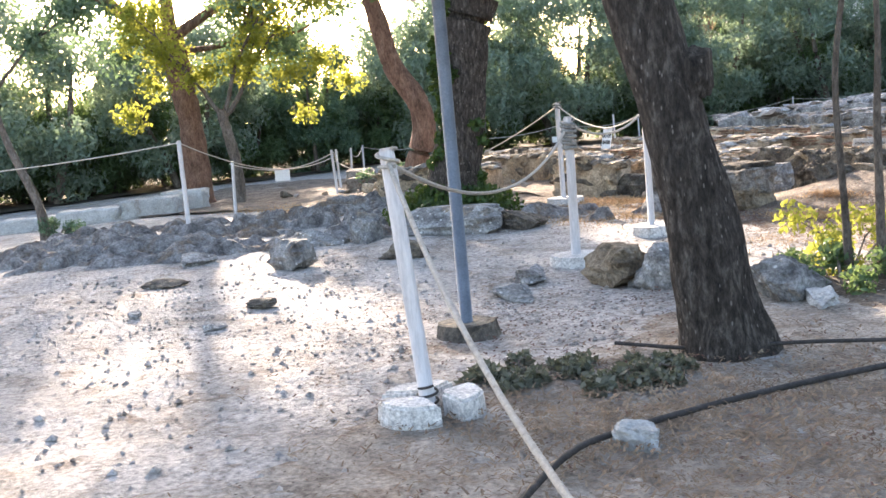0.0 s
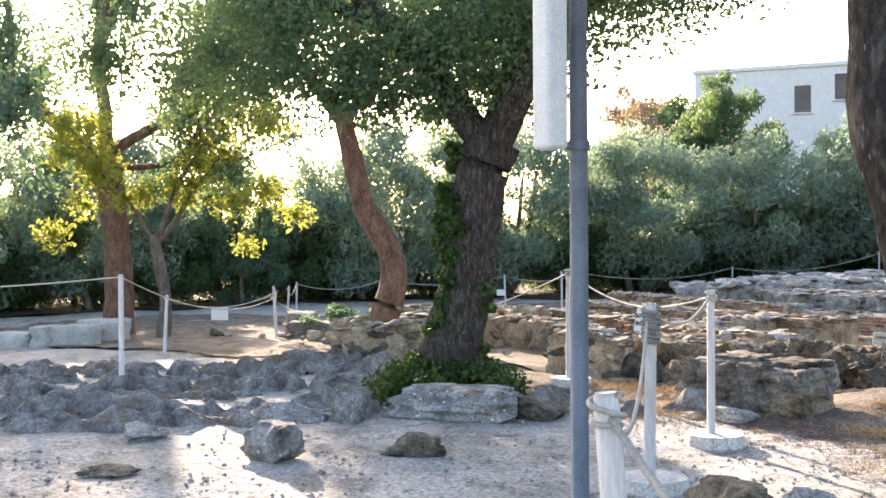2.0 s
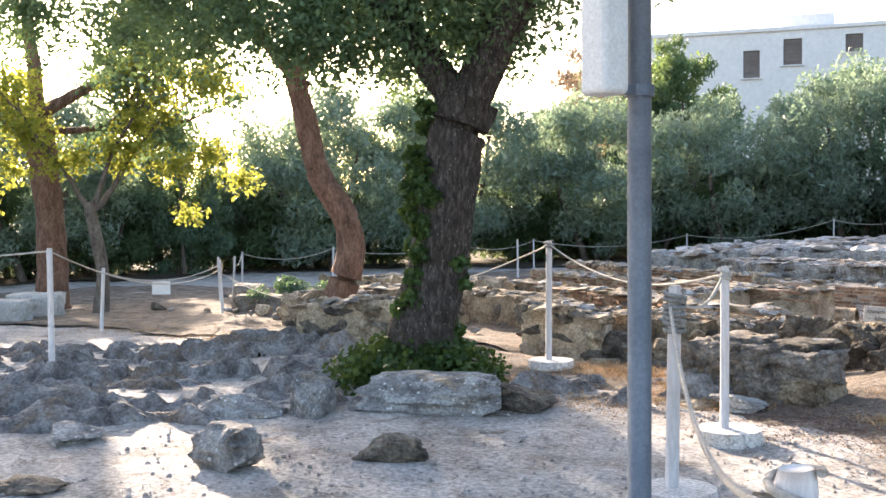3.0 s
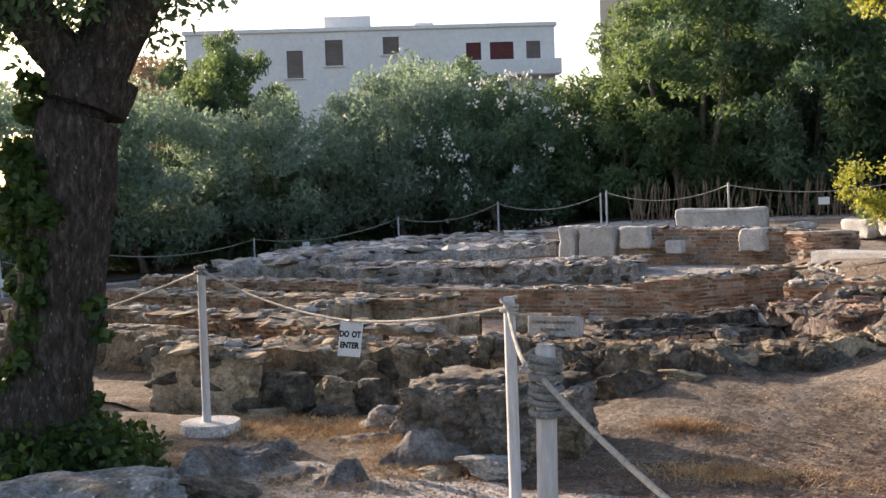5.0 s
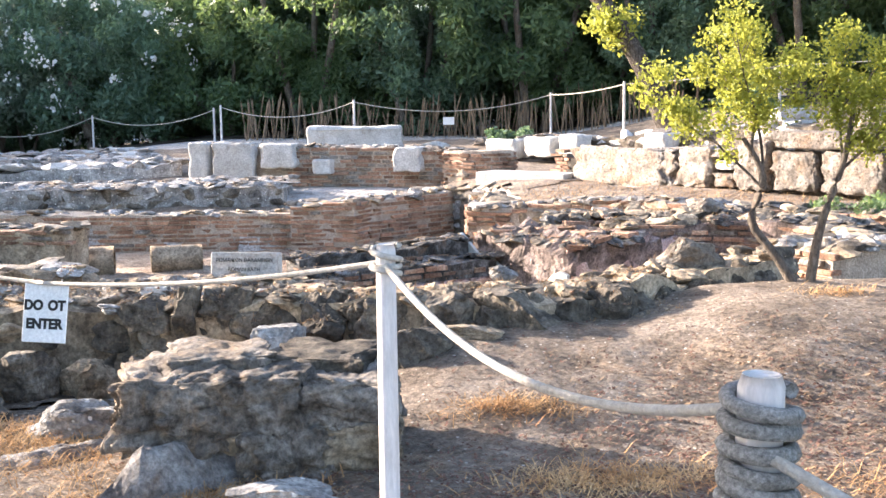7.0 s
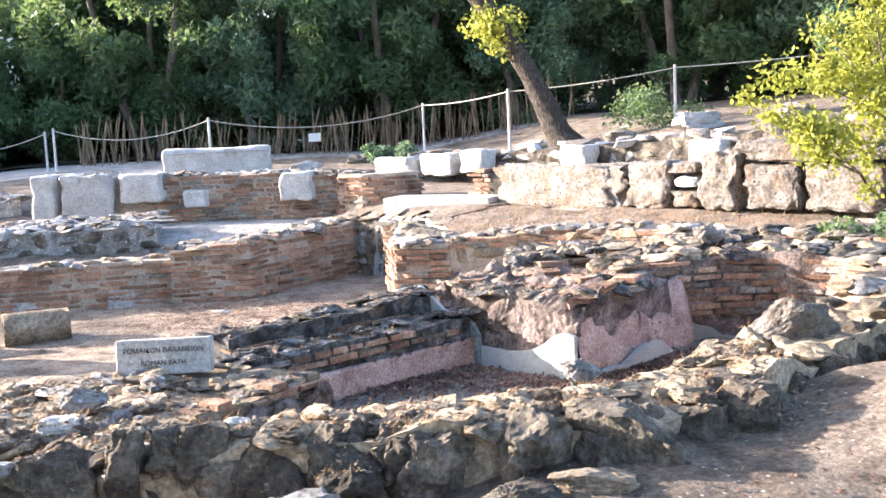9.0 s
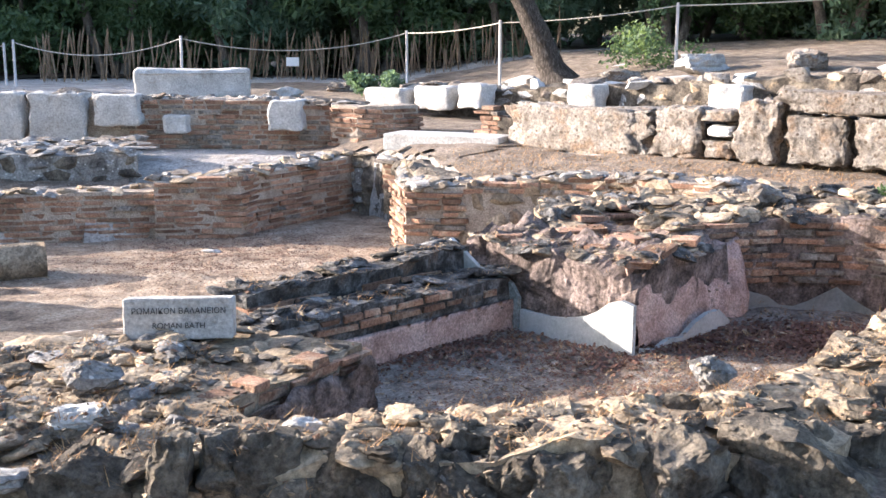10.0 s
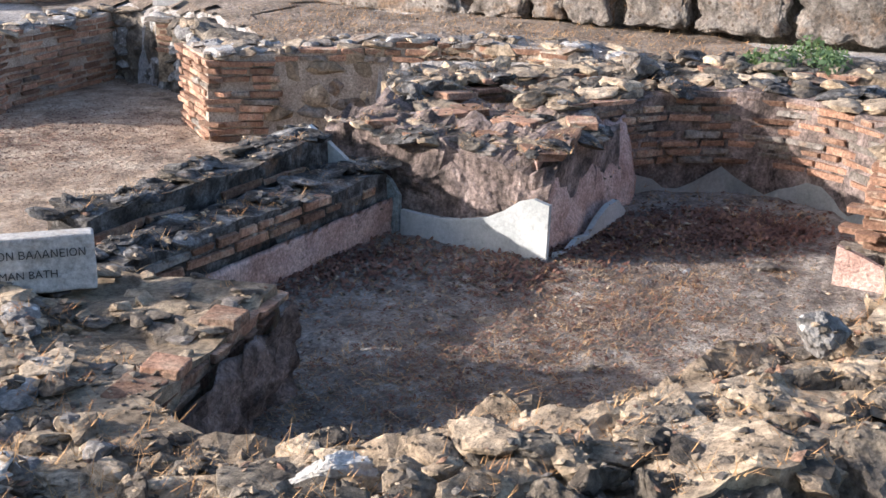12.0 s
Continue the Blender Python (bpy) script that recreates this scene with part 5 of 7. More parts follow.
for k, (x, y, sx, sy, h, rz) in enumerate(((0.42, -2.3, 1.25, 0.75, 0.42, 40), (-0.15, -2.9, 0.5, 0.45, 0.5, 0), (1.0, -1.75, 0.75, 0.45, 0.3, 35), (-0.55, -3.25, 0.7, 0.4, 0.3, 35))):
    single_rock("rock_ledge", x, y, sx, sy, h, ("grey_limestone", "grey_limestone", "dark_lichen_shade_stone")[k % 3], k, "low ledge of weathered grey bedrock", rz, 0.4, category="rock ledge")
for k, (x, y, sx, sy, h, m) in enumerate(((4.05, -3.85, 0.55, 0.4, 0.36, "brown_rubble"), (4.55, -3.9, 0.5, 0.4, 0.4, "grey_limestone"), (4.95, -4.05, 0.35, 0.3, 0.3, "grey_limestone"), (5.45, -3.9, 0.5, 0.4, 0.4, "grey_limestone"), (5.8, -4.05, 0.35, 0.2, 0.16, "weathered_white_stone"),
                                          (3.45, -4.05, 0.4, 0.3, 0.14, "grey_limestone"), (3.75, -4.5, 0.45, 0.25, 0.12, "grey_limestone"))):
    single_rock("rock", x, y, sx, sy, h, m, k, "stone in a row beside the rope", 30 * k)
single_rock("rock", 6.5, -6.6, 0.26, 0.17, 0.14, "weathered_white_stone", 1, "white stone holding down the hose", 20)
# white cut blocks by the far trees
for k, (x, y, s, h) in enumerate(((-14.3, -1.3, 1.2, 0.34), (-13.4, -0.3, 1.3, 0.36), (-12.6, 0.7, 1.2, 0.42), (-13.0, 1.7, 0.9, 0.5), (-5.1, 2.4, 0.7, 0.55), (-9.2, 4.0, 0.9, 0.35), (-10.1, 4.4, 0.6, 0.5))):
    ob = block("cut_stone", x, y, gz(x, y) + h / 2 - 0.05, s, 0.6, h, 48, M_WHITE if k < 4 else M_PALE, None, 60 + k)
    tagged(ob, "pale cut stone block lying under the trees", "stone block", group="row of cut stone blocks" if k < 4 else "")


# ---- rope fences ----
def post(name, x, y, z0, z1, radius, lean=(0, 0), foot=None, wrap=None, label="white painted round wooden post", group="rope fence posts"):
    root = empty(name, pose(x, y, z0))
    h = z1 - z0
    top = Vector((lean[0], lean[1], h))
    bar("shaft", [(0, 0, 0), top * 0.5, top * 0.985, top], [radius * 1.04, radius, radius * 0.97, radius * 0.8], M_POST, root, sides=14, rough=0.02, seed=x)
    if foot == "slab":
        bm = bmesh.new()
        bmesh.ops.create_cone(bm, cap_ends=True, segments=14, radius1=0.24, radius2=0.215, depth=0.13)
        for v in bm.verts:
            v.co.xy *= 1 + 0.1 * noise.noise(v.co * 5 + Vector((x, y, 0)))
        bmesh.ops.translate(bm, verts=bm.verts, vec=(0.03, 0, 0.03))
        part("footing", bm, M_CONCRETE, root, "round whitewashed concrete footing")
    elif foot == "stones":
        for a0, a1, sh in ((-10, 95, 0.035), (105, 215, 0.03), (225, 340, 0.03)):
            bm = bmesh.new()
            ca = radians((a0 + a1) / 2)
            prof = [(0.045 * math.cos(radians(g)), 0.045 * math.sin(radians(g))) for g in np.linspace(a1, a0, 5)] + [(0.2 * math.cos(radians(g)), 0.2 * math.sin(radians(g))) for g in np.linspace(a0, a1, 8)]
            prof = [(x2 + sh * math.cos(ca), y2 + sh * math.sin(ca)) for x2, y2 in prof]
            low = [bm.verts.new((x2 * 1.06, y2 * 1.06, -0.06)) for x2, y2 in prof]
            top_v = [bm.verts.new((x2, y2, 0.11 + 0.012 * noise.noise(Vector((x2 * 9, y2 * 9, a0))))) for x2, y2 in prof]
            m2 = len(prof)
            for k in range(m2):
                bm.faces.new((low[k], low[(k + 1) % m2], top_v[(k + 1) % m2], top_v[k]))
            bm.faces.new(top_v)
            bm.faces.new(low[::-1])
            bmesh.ops.bevel(bm, geom=[e for e in bm.edges if abs(e.verts[0].co.z - e.verts[1].co.z) < 0.05 and e.verts[0].co.z > 0], offset=0.012, segments=2, affect="EDGES")
            part("footing_block", bm, M_CONCRETE, root, "cracked block of a whitewashed round footing")
        bar("tie", [(0.04 * math.cos(a), 0.04 * math.sin(a), 0.07 + 0.002 * k) for k, a in enumerate(np.linspace(0, 12.5, 40))], [0.006] * 40, M_HOSE, root, sides=6)
    if wrap:
        z, turns, rr, mt = wrap
        n = int(turns * 14)
        pts = []
        for k in range(n + 1):
            a = 2 * math.pi * k / 14
            s = (k / n)
            zz = h - z * (0.15 + 0.85 * s) + 0.012 * math.sin(a * 0.43 + 1)
            c = top * (zz / h)
            q = radius + rr * (0.9 + 0.5 * math.sin(k * 0.13) ** 2)
            pts.append((c.x + q * math.cos(a), c.y + q * math.sin(a), zz))
        bar("rope_binding", pts, [rr] * len(pts), mt, root, sides=7, label="grey rope wound round the post")
    tagged(root, label, "post", group)
    return root


def rope(name, a, b, sag, radius, material=None, group="", mids=(), label="pale rope slung between posts", sides=7):
    a, b = Vector(a), Vector(b)
    pts = []
    n = 24
    for k in range(n + 1):
        s = k / n
        p = a.lerp(b, s)
        p.z -= sag * 4 * s * (1 - s)
        pts.append(p)
    ob = bar(name, pts, [radius] * (n + 1), material or M_ROPE, None, sides=sides)
    return tagged(ob, label, "rope", group)


post("fence_post", 5.525, -6.756, -0.08, 1.09, 0.034, (-0.06, -0.055), "stones", (0.08, 2, 0.008, M_ROPE))
post("fence_post", 3.24, -3.325, -0.1, 1.07, 0.036, (0.02, 0.0), "slab", (0.25, 12, 0.0125, M_ROPE_GREY), label="white round post bound with thick grey rope at its top")
post("fence_post", 2.735, -1.75, -0.1, 1.08, 0.03, (0, 0), "slab", (0.09, 3, 0.009, M_ROPE))
post("fence_post", 0.0, 0.0, -0.08, 1.15, 0.03, (0.01, 0.0), "slab", (0.07, 3, 0.01, M_ROPE_GREY))
post("fence_post", 10.6, -9.7, -0.1, 1.05, 0.034, (0, 0), "slab", (0.08, 2, 0.008, M_ROPE))
rope("fence_rope", (10.6, -9.7, 1.0), (5.465, -6.81, 1.04), 0.70, 0.0105, group="path ropes")
rope("fence_rope", (5.465, -6.81, 1.03), (3.25, -3.36, 0.96), 0.28, 0.010, group="path ropes")
rope("fence_rope", (3.24, -3.29, 1.01), (2.735, -1.78, 1.02), 0.13, 0.010, group="path ropes")
rope("fence_rope", (2.735, -1.75, 1.03), (1.52, -0.88, 0.855), 0.03, 0.008, group="path ropes")
rope("fence_rope", (1.52, -0.88, 0.855), (0.01, 0.0, 1.12), 0.06, 0.008, group="path ropes")
rope("fence_rope", (0.01, 0.0, 1.11), (-9.6, 3.4, 0.3), 0.55, 0.008, group="path ropes")
post("fence_post", -3.98, -2.92, -0.1, 1.1, 0.03)
rope("fence_rope", (-3.98, -2.92, 1.07), (-9.5, -5.8, 0.9), 0.1, 0.009, group="path ropes")
rope("fence_rope", (-3.98, -2.92, 1.07), (-9.6, 3.4, 0.4), 0.3, 0.008, group="path ropes")
post("fence_post", -9.5, -5.8, -0.5, 0.93, 0.03)

FAR = [(-9.6, 3.4, 0.95), (-8.6, 0.4, 0.95), (-12.6, 5.6, 0.95), (-13.1, 6.3, 0.95), (-16.5, 9.2, 1.0), (-17.2, 13.0, 1.0), (-15.5, 16.6, 1.0), (-12.0, 15.0, 1.05), (-15.6, 20.5, 1.0)]
for x, y, h in FAR:
    post("far_post", x, y, gz(x, y) - 0.05, gz(x, y) + h, 0.028, (rnd.uniform(-0.05, 0.05), rnd.uniform(-0.05, 0.05)), group="far fence posts")
for (a, b) in ((0, 1), (0, 2), (3, 4), (4, 5), (5, 6), (6, 8)):
    p, q = FAR[a], FAR[b]
    rope("far_rope", (p[0], p[1], gz(p[0], p[1]) + p[2] - 0.05), (q[0], q[1], gz(q[0], q[1]) + q[2] - 0.05), 0.22, 0.01, group="far fence ropes")

BACK = [(-13.5, 26.85, 0.38), (-9.0, 29.0, 0.91), (-5.26, 28.5, 1.32), (-1.3, 25.4, 1.5), (-1.05, 24.9, 1.57), (2.5, 22.9, 1.66), (7.55, 23.3, 1.79), (8.6, 19.7, 1.98), (11.3, 17.4, 2.28), (16.0, 15.0, 2.6)]
for x, y, z in BACK:
    post("far_post", x, y, min(z - 1.1, gz(x, y)) - 0.05, z, 0.03, (0, 0), group="far fence posts")
for k, (p, q) in enumerate(zip(BACK, BACK[1:])):
    if k != 3:
        rope("far_rope", (p[0], p[1], p[2] - 0.06), (q[0], q[1], q[2] - 0.06), 0.06 if k > 5 else 0.32, 0.011, group="far fence ropes")
p = BACK[0]
rope("far_rope", (p[0], p[1], p[2] - 0.06), (-15.6, 20.5, gz(-15.6, 20.5) + 0.95), 0.3, 0.011, group="far fence ropes")


def small_sign(x, y, z, w, h, rz):
    root = empty("notice_board", pose(x, y, z, 0, 0, rz))
    part("board", box_bm(w, 0.008, h, 0.002, 1), M_SIGN, root)
    for sx in (-0.35, 0.35):
        bar("wire", [(sx * w, 0, h / 2), (sx * w, 0, h / 2 + 0.06)], [0.003, 0.003], M_HOSE, root, sides=5)
    tagged(root, "small blank white notice hanging from the far rope", "notice")


small_sign(-11.9, 27.6, 0.08, 0.26, 0.18, 15)
small_sign(4.88, 22.95, 1.1, 0.28, 0.19, -5)
small_sign(-13.2, 13.8, -0.05, 0.24, 0.17, 30)
small_sign(-9.1, 1.8, 0.18, 0.3, 0.22, 40)


def warning_sign():
    root = empty("warning_sign", pose(1.52, -0.885, 0.75, -12, 0, -18))
    part("board", box_bm(0.178, 0.006, 0.222, 0.002, 1), M_SIGN, root)
    for body, x, z in (("DO", -0.047, 0.022), ("OT", 0.047, 0.022), ("ENTER", 0, -0.045)):
        me = text_mesh(body, 0.049, 0.0006, 0.0026)
        me.materials.append(M_INK)
        o = new("lettering", me)
        o.parent = root
        o.matrix_basis = pose(x, -0.0045, z, 90, 0, 0)
    bar("tie", [(-0.06, 0, 0.109), (-0.06, 0, 0.12)], [0.003, 0.003], M_ROPE, root, sides=5)
    bar("tie", [(0.06, 0, 0.109), (0.06, 0, 0.12)], [0.003, 0.003], M_ROPE, root, sides=5)
    tagged(root, "square white warning sign with bold black letters, hanging from the rope", "sign")


warning_sign()


def sign_pole():
    root = empty("sign_pole", pose(4.39, -5.52, -0.12))
    bar("pole", [(0, 0, 0), (0, 0, 1.6), (0, 0, 3.3)], [0.037, 0.037, 0.036], M_STEEL, root, sides=20)
    bm = bmesh.new()
    bmesh.ops.create_cone(bm, cap_ends=True, segments=12, radius1=0.2, radius2=0.17, depth=0.12)
    for v in bm.verts:
        v.co.xy *= 1 + 0.12 * noise.noise(v.co * 6)
    bmesh.ops.translate(bm, verts=bm.verts, vec=(0, 0, 0.05))
    part("footing", bm, M_ROCK_DARK, root, "rough concrete footing")
    bm = box_bm(0.12, 0.1, 0.9, 0.025, 4)
    bmesh.ops.rotate(bm, verts=bm.verts, matrix=Euler((0, 0, radians(-16))).to_matrix())
    bmesh.ops.translate(bm, verts=bm.verts, vec=(-0.042, -0.128, 2.40))
    part("lamp_box", bm, M_PANEL, root, "white plastic box with rounded corners")
    for z in (1.97, 2.6):
        bm = bmesh.new()
        bmesh.ops.create_cone(bm, cap_ends=True, segments=18, radius1=0.046, radius2=0.046, depth=0.035)
        bmesh.ops.translate(bm, verts=bm.verts, vec=(0, 0, z))
        part("clamp", bm, M_STEEL, root)
        bm = box_bm(0.025, 0.07, 0.03, 0.003, 1)
        bmesh.ops.rotate(bm, verts=bm.verts, matrix=Euler((0, 0, radians(-16))).to_matrix())
        bmesh.ops.translate(bm, verts=bm.verts, vec=(-0.018, -0.06, z))
        part("bracket", bm, M_STEEL, root)
    tagged(root, "grey steel pole carrying a white plastic box", "pole")


sign_pole()

for k, pts in enumerate(([(6.75, -7.5), (6.5, -6.95), (6.44, -6.6), (6.57, -6.0), (6.85, -5.2), (7.4, -4.2)], [(5.45, -5.45), (5.9, -5.33), (6.25, -5.06), (6.6, -4.8), (7.3, -4.4)])):
    ob = bar("irrigation_hose", [(x, y, gz(x, y) + 0.052) for x, y in pts], [0.014 - 0.004 * k] * len(pts), M_HOSE, None, sides=8, step=0.08)
    tagged(ob, "black irrigation hose lying on the ground", "hose")


# ---- trees ----
def branches(start, direction, length, radius, depth, r, out, tips, spread=0.75, droop=0.0):
    """Forking limbs; gathers tubes and the places where foliage hangs."""
    p, d = Vector(start), Vector(direction).normalized()
    pts = [p.copy()]
    for k in range(4):
        d = (d + Vector((r.uniform(-1, 1), r.uniform(-1, 1), r.uniform(-0.5, 0.6) - droop)) * 0.22).normalized()
        p = p + d * length / 4
        pts.append(p.copy())
    out.append(tube(None, pts, [radius, radius * 0.86, radius * 0.74, radius * 0.64, radius * 0.55], None, sides=7, rough=0.12, seed=radius * 50))
    if depth == 0:
        tips.append(p)
        return
    tips.append(pts[3])
    for k in range(r.choice((2, 3))):
        nd = (d + Vector((r.uniform(-1, 1), r.uniform(-1, 1), r.uniform(-0.4, 0.7))) * spread).normalized()
        branches(pts[r.choice((3, 4))], nd, length * r.uniform(0.6, 0.85), radius * 0.55, depth - 1, r, out, tips, spread, droop)


def grown_tree(name, trunk, limbs, bark, leaf, seed, label, leaf_size=0.09, leaf_count=16000, clump=0.55, extra=(), sides=18, rough=0.16, depth=2, category="tree"):
    """trunk: (x, y, z, r) points; limbs: (start, direction, length, radius)."""
    r = random.Random(seed)
    base = Vector(trunk[0][:3])
    root = empty(name, Matrix.Translation(base))
    rel = [(Vector(p[:3]) - base) for p in trunk]
    main = tube(None, rel, [p[3] for p in trunk], None, sides=sides, rough=rough, seed=seed, step=0.06)
    tips = []
    merged("trunk", [main], bark, root)
    for s, d, length, rad in limbs:
        tubes = []
        start = Vector(s) - base - Vector(d).normalized() * rad * 1.6
        branches(start, d, length, rad, depth, r, tubes, tips)
        merged("limb", tubes, bark, root)
    clumps = [(*t, clump * r.uniform(0.6, 1.25)) for t in tips] + [(*(Vector(c[:3]) - base), c[3]) for c in extra]
    if clumps and leaf_count:
        leaves("crown", clumps, leaf_count, leaf_size, leaf, root, seed, 0.85)
    tagged(root, label, category)
    return root


grown_tree("leaning_tree", [(5.96, -5.18, -0.15, 0.26), (5.92, -5.2, 0.1, 0.2), (5.85, -5.25, 0.71, 0.165), (5.76, -5.3, 1.2, 0.15), (5.67, -5.34, 1.6, 0.155), (5.6, -5.36, 1.85, 0.16), (5.57, -5.37, 2.1, 0.125), (5.56, -5.38, 2.5, 0.1)],
           [((5.56, -5.38, 2.5), (-0.05, -0.1, 1), 1.4, 0.085), ((5.63, -5.34, 1.84), (0.6, 0.25, 0.9), 1.5, 0.09)], M_BARK, L_MID, 5, "leaning tree with dark rough bark and a forked trunk", 0.07, 9000, 0.6)
knot = rock_mesh(77, M_BARK, 4, 0.2, 0, "knot")
for o in [ob for ob in scene.objects if ob.name == "leaning_tree"]:
    piece("knot", knot, place(-0.12, -0.05, 1.45, 0.2, 0.2, 0.3, 20), o)
grown_tree("ivy_tree", [(-0.32, -1.5, -0.15, 0.42), (-0.29, -1.48, 0.3, 0.31), (-0.2, -1.4, 0.85, 0.26), (-0.09, -1.33, 1.6, 0.235), (-0.06, -1.3, 2.0, 0.235), (0.03, -1.2, 2.4, 0.27)],
           [((0.05, -1.2, 2.4), (0.45, 0.35, 1), 2.0, 0.2), ((0.0, -1.22, 2.4), (-0.6, -0.5, 1), 2.2, 0.17), ((0.0, -1.2, 2.45), (0.1, 0.7, 0.9), 2.0, 0.14)], M_BARK, L_MID, 9, "thick ivy-clad tree with dark bark and a bushy foot",
           0.066, 85000, 0.8, [(0.2, -1.0, 2.78, 0.42), (-0.3, -1.5, 2.78, 0.45), (-0.75, -1.85, 2.78, 0.45), (-1.15, -2.2, 2.85, 0.5), (0.0, -1.25, 2.98, 0.5), (-1.5, -2.5, 3.1, 0.6), (-0.9, -2.1, 2.95, 0.5), (-0.4, -1.7, 2.95, 0.45), (0.35, -0.9, 3.05, 0.4), (-2.1, -2.9, 3.3, 0.7), (-0.9, -2.0, 3.2, 0.8), (-0.2, -1.6, 3.3, 0.8), (-1.6, -2.4, 3.6, 0.9), (0.3, -1.2, 3.6, 0.8), (-0.6, -0.9, 3.7, 0.9)])
ivy_root = [o for o in scene.objects if o.name == "ivy_tree"][0]
ri = random.Random(71)
ivy_clumps = []
for k in range(40):
    h = ri.uniform(0.35, 2.5)
    a = ri.uniform(1.6, 5.2) if ri.random() < 0.75 else ri.uniform(0, 6.28)
    ivy_clumps.append((0.03 + 0.1 * h + 0.24 * math.cos(a), 0.02 + 0.07 * h + 0.24 * math.sin(a), h + 0.1, ri.uniform(0.07, 0.17)))
leaves("ivy", ivy_clumps, 8000, 0.07, L_IVY, ivy_root, 3, 0.5, narrow=0.8)
leaves("foot_bush", [(0.55 * math.cos(a) * k, 0.5 * math.sin(a) * k, 0.18 + 0.22 * (1.2 - k), 0.26) for k in (0.35, 0.75, 1.1) for a in np.linspace(0, 6, 9)], 11000, 0.06, L_IVY, ivy_root, 4, 0.45, narrow=0.7, label="low bushy growth round the foot of the trunk")
grown_tree("curved_tree", [(-4.36, 1.22, -0.3, 0.30), (-4.36, 1.22, 0.05, 0.21), (-4.20, 1.38, 0.75, 0.185), (-4.22, 1.37, 1.26, 0.175), (-4.46, 1.12, 1.9, 0.155), (-4.58, 0.99, 2.6, 0.14), (-4.67, 0.88, 3.2, 0.13)],
           [((-4.66, 0.9, 3.15), (-0.5, -0.5, 0.9), 2.4, 0.11), ((-4.65, 0.9, 3.2), (0.45, 0.45, 0.7), 2.2, 0.09), ((-4.6, 0.95, 2.9), (0.3, -0.4, 0.8), 2.0, 0.07)], M_BARK_RED, L_MID, 14,
           "slender tree with an S-curved red-brown trunk", 0.08, 66000, 0.8, [(-5.4, 0.0, 3.6, 0.8), (-6.0, -0.7, 3.7, 0.9), (-6.8, -1.6, 4.0, 1.0), (-3.3, 2.5, 3.7, 0.7), (-5.2, 0.2, 4.3, 1.0), (-4.0, 1.6, 4.2, 1.0), (-4.4, 0.6, 4.8, 1.2), (-5.8, -0.4, 4.6, 1.0), (-3.3, 2.2, 4.4, 0.9), (-3.7, 1.8, 3.2, 0.5)])
grown_tree("big_pine", [(-14.4, 2.8, -0.7, 0.42), (-14.4, 2.8, -0.2, 0.32), (-14.36, 2.78, 0.9, 0.28), (-14.42, 2.7, 2.1, 0.27), (-14.5, 2.55, 3.3, 0.3)],
           [((-14.5, 2.5, 3.2), (-0.5, -0.8, 0.7), 2.6, 0.2), ((-14.5, 2.6, 3.3), (0.6, 0.9, 0.6), 2.3, 0.16), ((-14.5, 2.55, 3.3), (0.1, -0.1, 1), 2.6, 0.2), ((-14.5, 2.6, 3.0), (0.5, 0.8, 0.15), 2.0, 0.09)], M_BARK_RED, L_DARK, 21,
           "large tree with an orange-brown trunk and a dark crown", 0.14, 24000, 0.8, [(-15.6, 0.6, 4.2, 1.2), (-15.2, 1.4, 5.0, 1.2), (-14.9, 1.6, 3.0, 0.9), (-14.0, 3.4, 2.6, 0.7), (-15.6, 0.6, 5.6, 1.5), (-14.2, 3.0, 6.4, 1.6), (-16.6, -0.8, 6.4, 1.4)])
grown_tree("sunlit_tree", [(-12.62, 2.8, -0.6, 0.16), (-12.6, 2.84, 0.3, 0.12), (-12.66, 2.72, 1.1, 0.11), (-12.7, 2.65, 1.6, 0.09)],
           [((-12.68, 2.68, 1.4), (0.35, 0.75, 0.7), 1.6, 0.07), ((-12.7, 2.65, 1.5), (-0.3, -0.5, 0.9), 1.4, 0.06), ((-12.68, 2.7, 1.5), (0.1, 0.2, 1), 1.7, 0.06)], M_BARK_GREY, L_YELLOW, 27,
           "small tree with backlit yellow-green leaves", 0.12, 10000, 0.5, [(-11.9, 4.0, 2.3, 0.6), (-11.5, 4.6, 2.5, 0.6), (-11.2, 5.1, 2.0, 0.5), (-12.3, 3.3, 2.6, 0.6), (-11.75, 4.25, 1.35, 0.42), (-12.7, 2.4, 2.4, 0.5), (-13.2, 1.4, 2.2, 0.5), (-13.5, 0.9, 1.6, 0.5)])
grown_tree("thin_tree", [(5.58, -3.36, -0.1, 0.035), (5.56, -3.36, 0.4, 0.024), (5.54, -3.37, 1.2, 0.02), (5.62, -3.33, 1.9, 0.016), (5.66, -3.3, 2.5, 0.01)],
           [((5.64, -3.32, 2.2), (0.3, 0.1, 1), 0.7, 0.008), ((5.6, -3.34, 1.7), (-0.4, 0.2, 1), 0.5, 0.007)], M_BARK_GREY, L_MID, 33, "thin young tree with a bare stem", 0.06, 700, 0.3, sides=8, rough=0.08, depth=1)
grown_tree("thin_tree", [(5.75, -3.28, -0.1, 0.035), (5.75, -3.28, 0.85, 0.024), (5.77, -3.27, 1.5, 0.018), (5.72, -3.25, 2.2, 0.012)],
           [((5.74, -3.26, 2.0), (0.2, 0.4, 1), 0.7, 0.008)], M_BARK_GREY, L_MID, 34, "thin young tree with a bare stem", 0.06, 500, 0.3, sides=8, rough=0.08, depth=1)
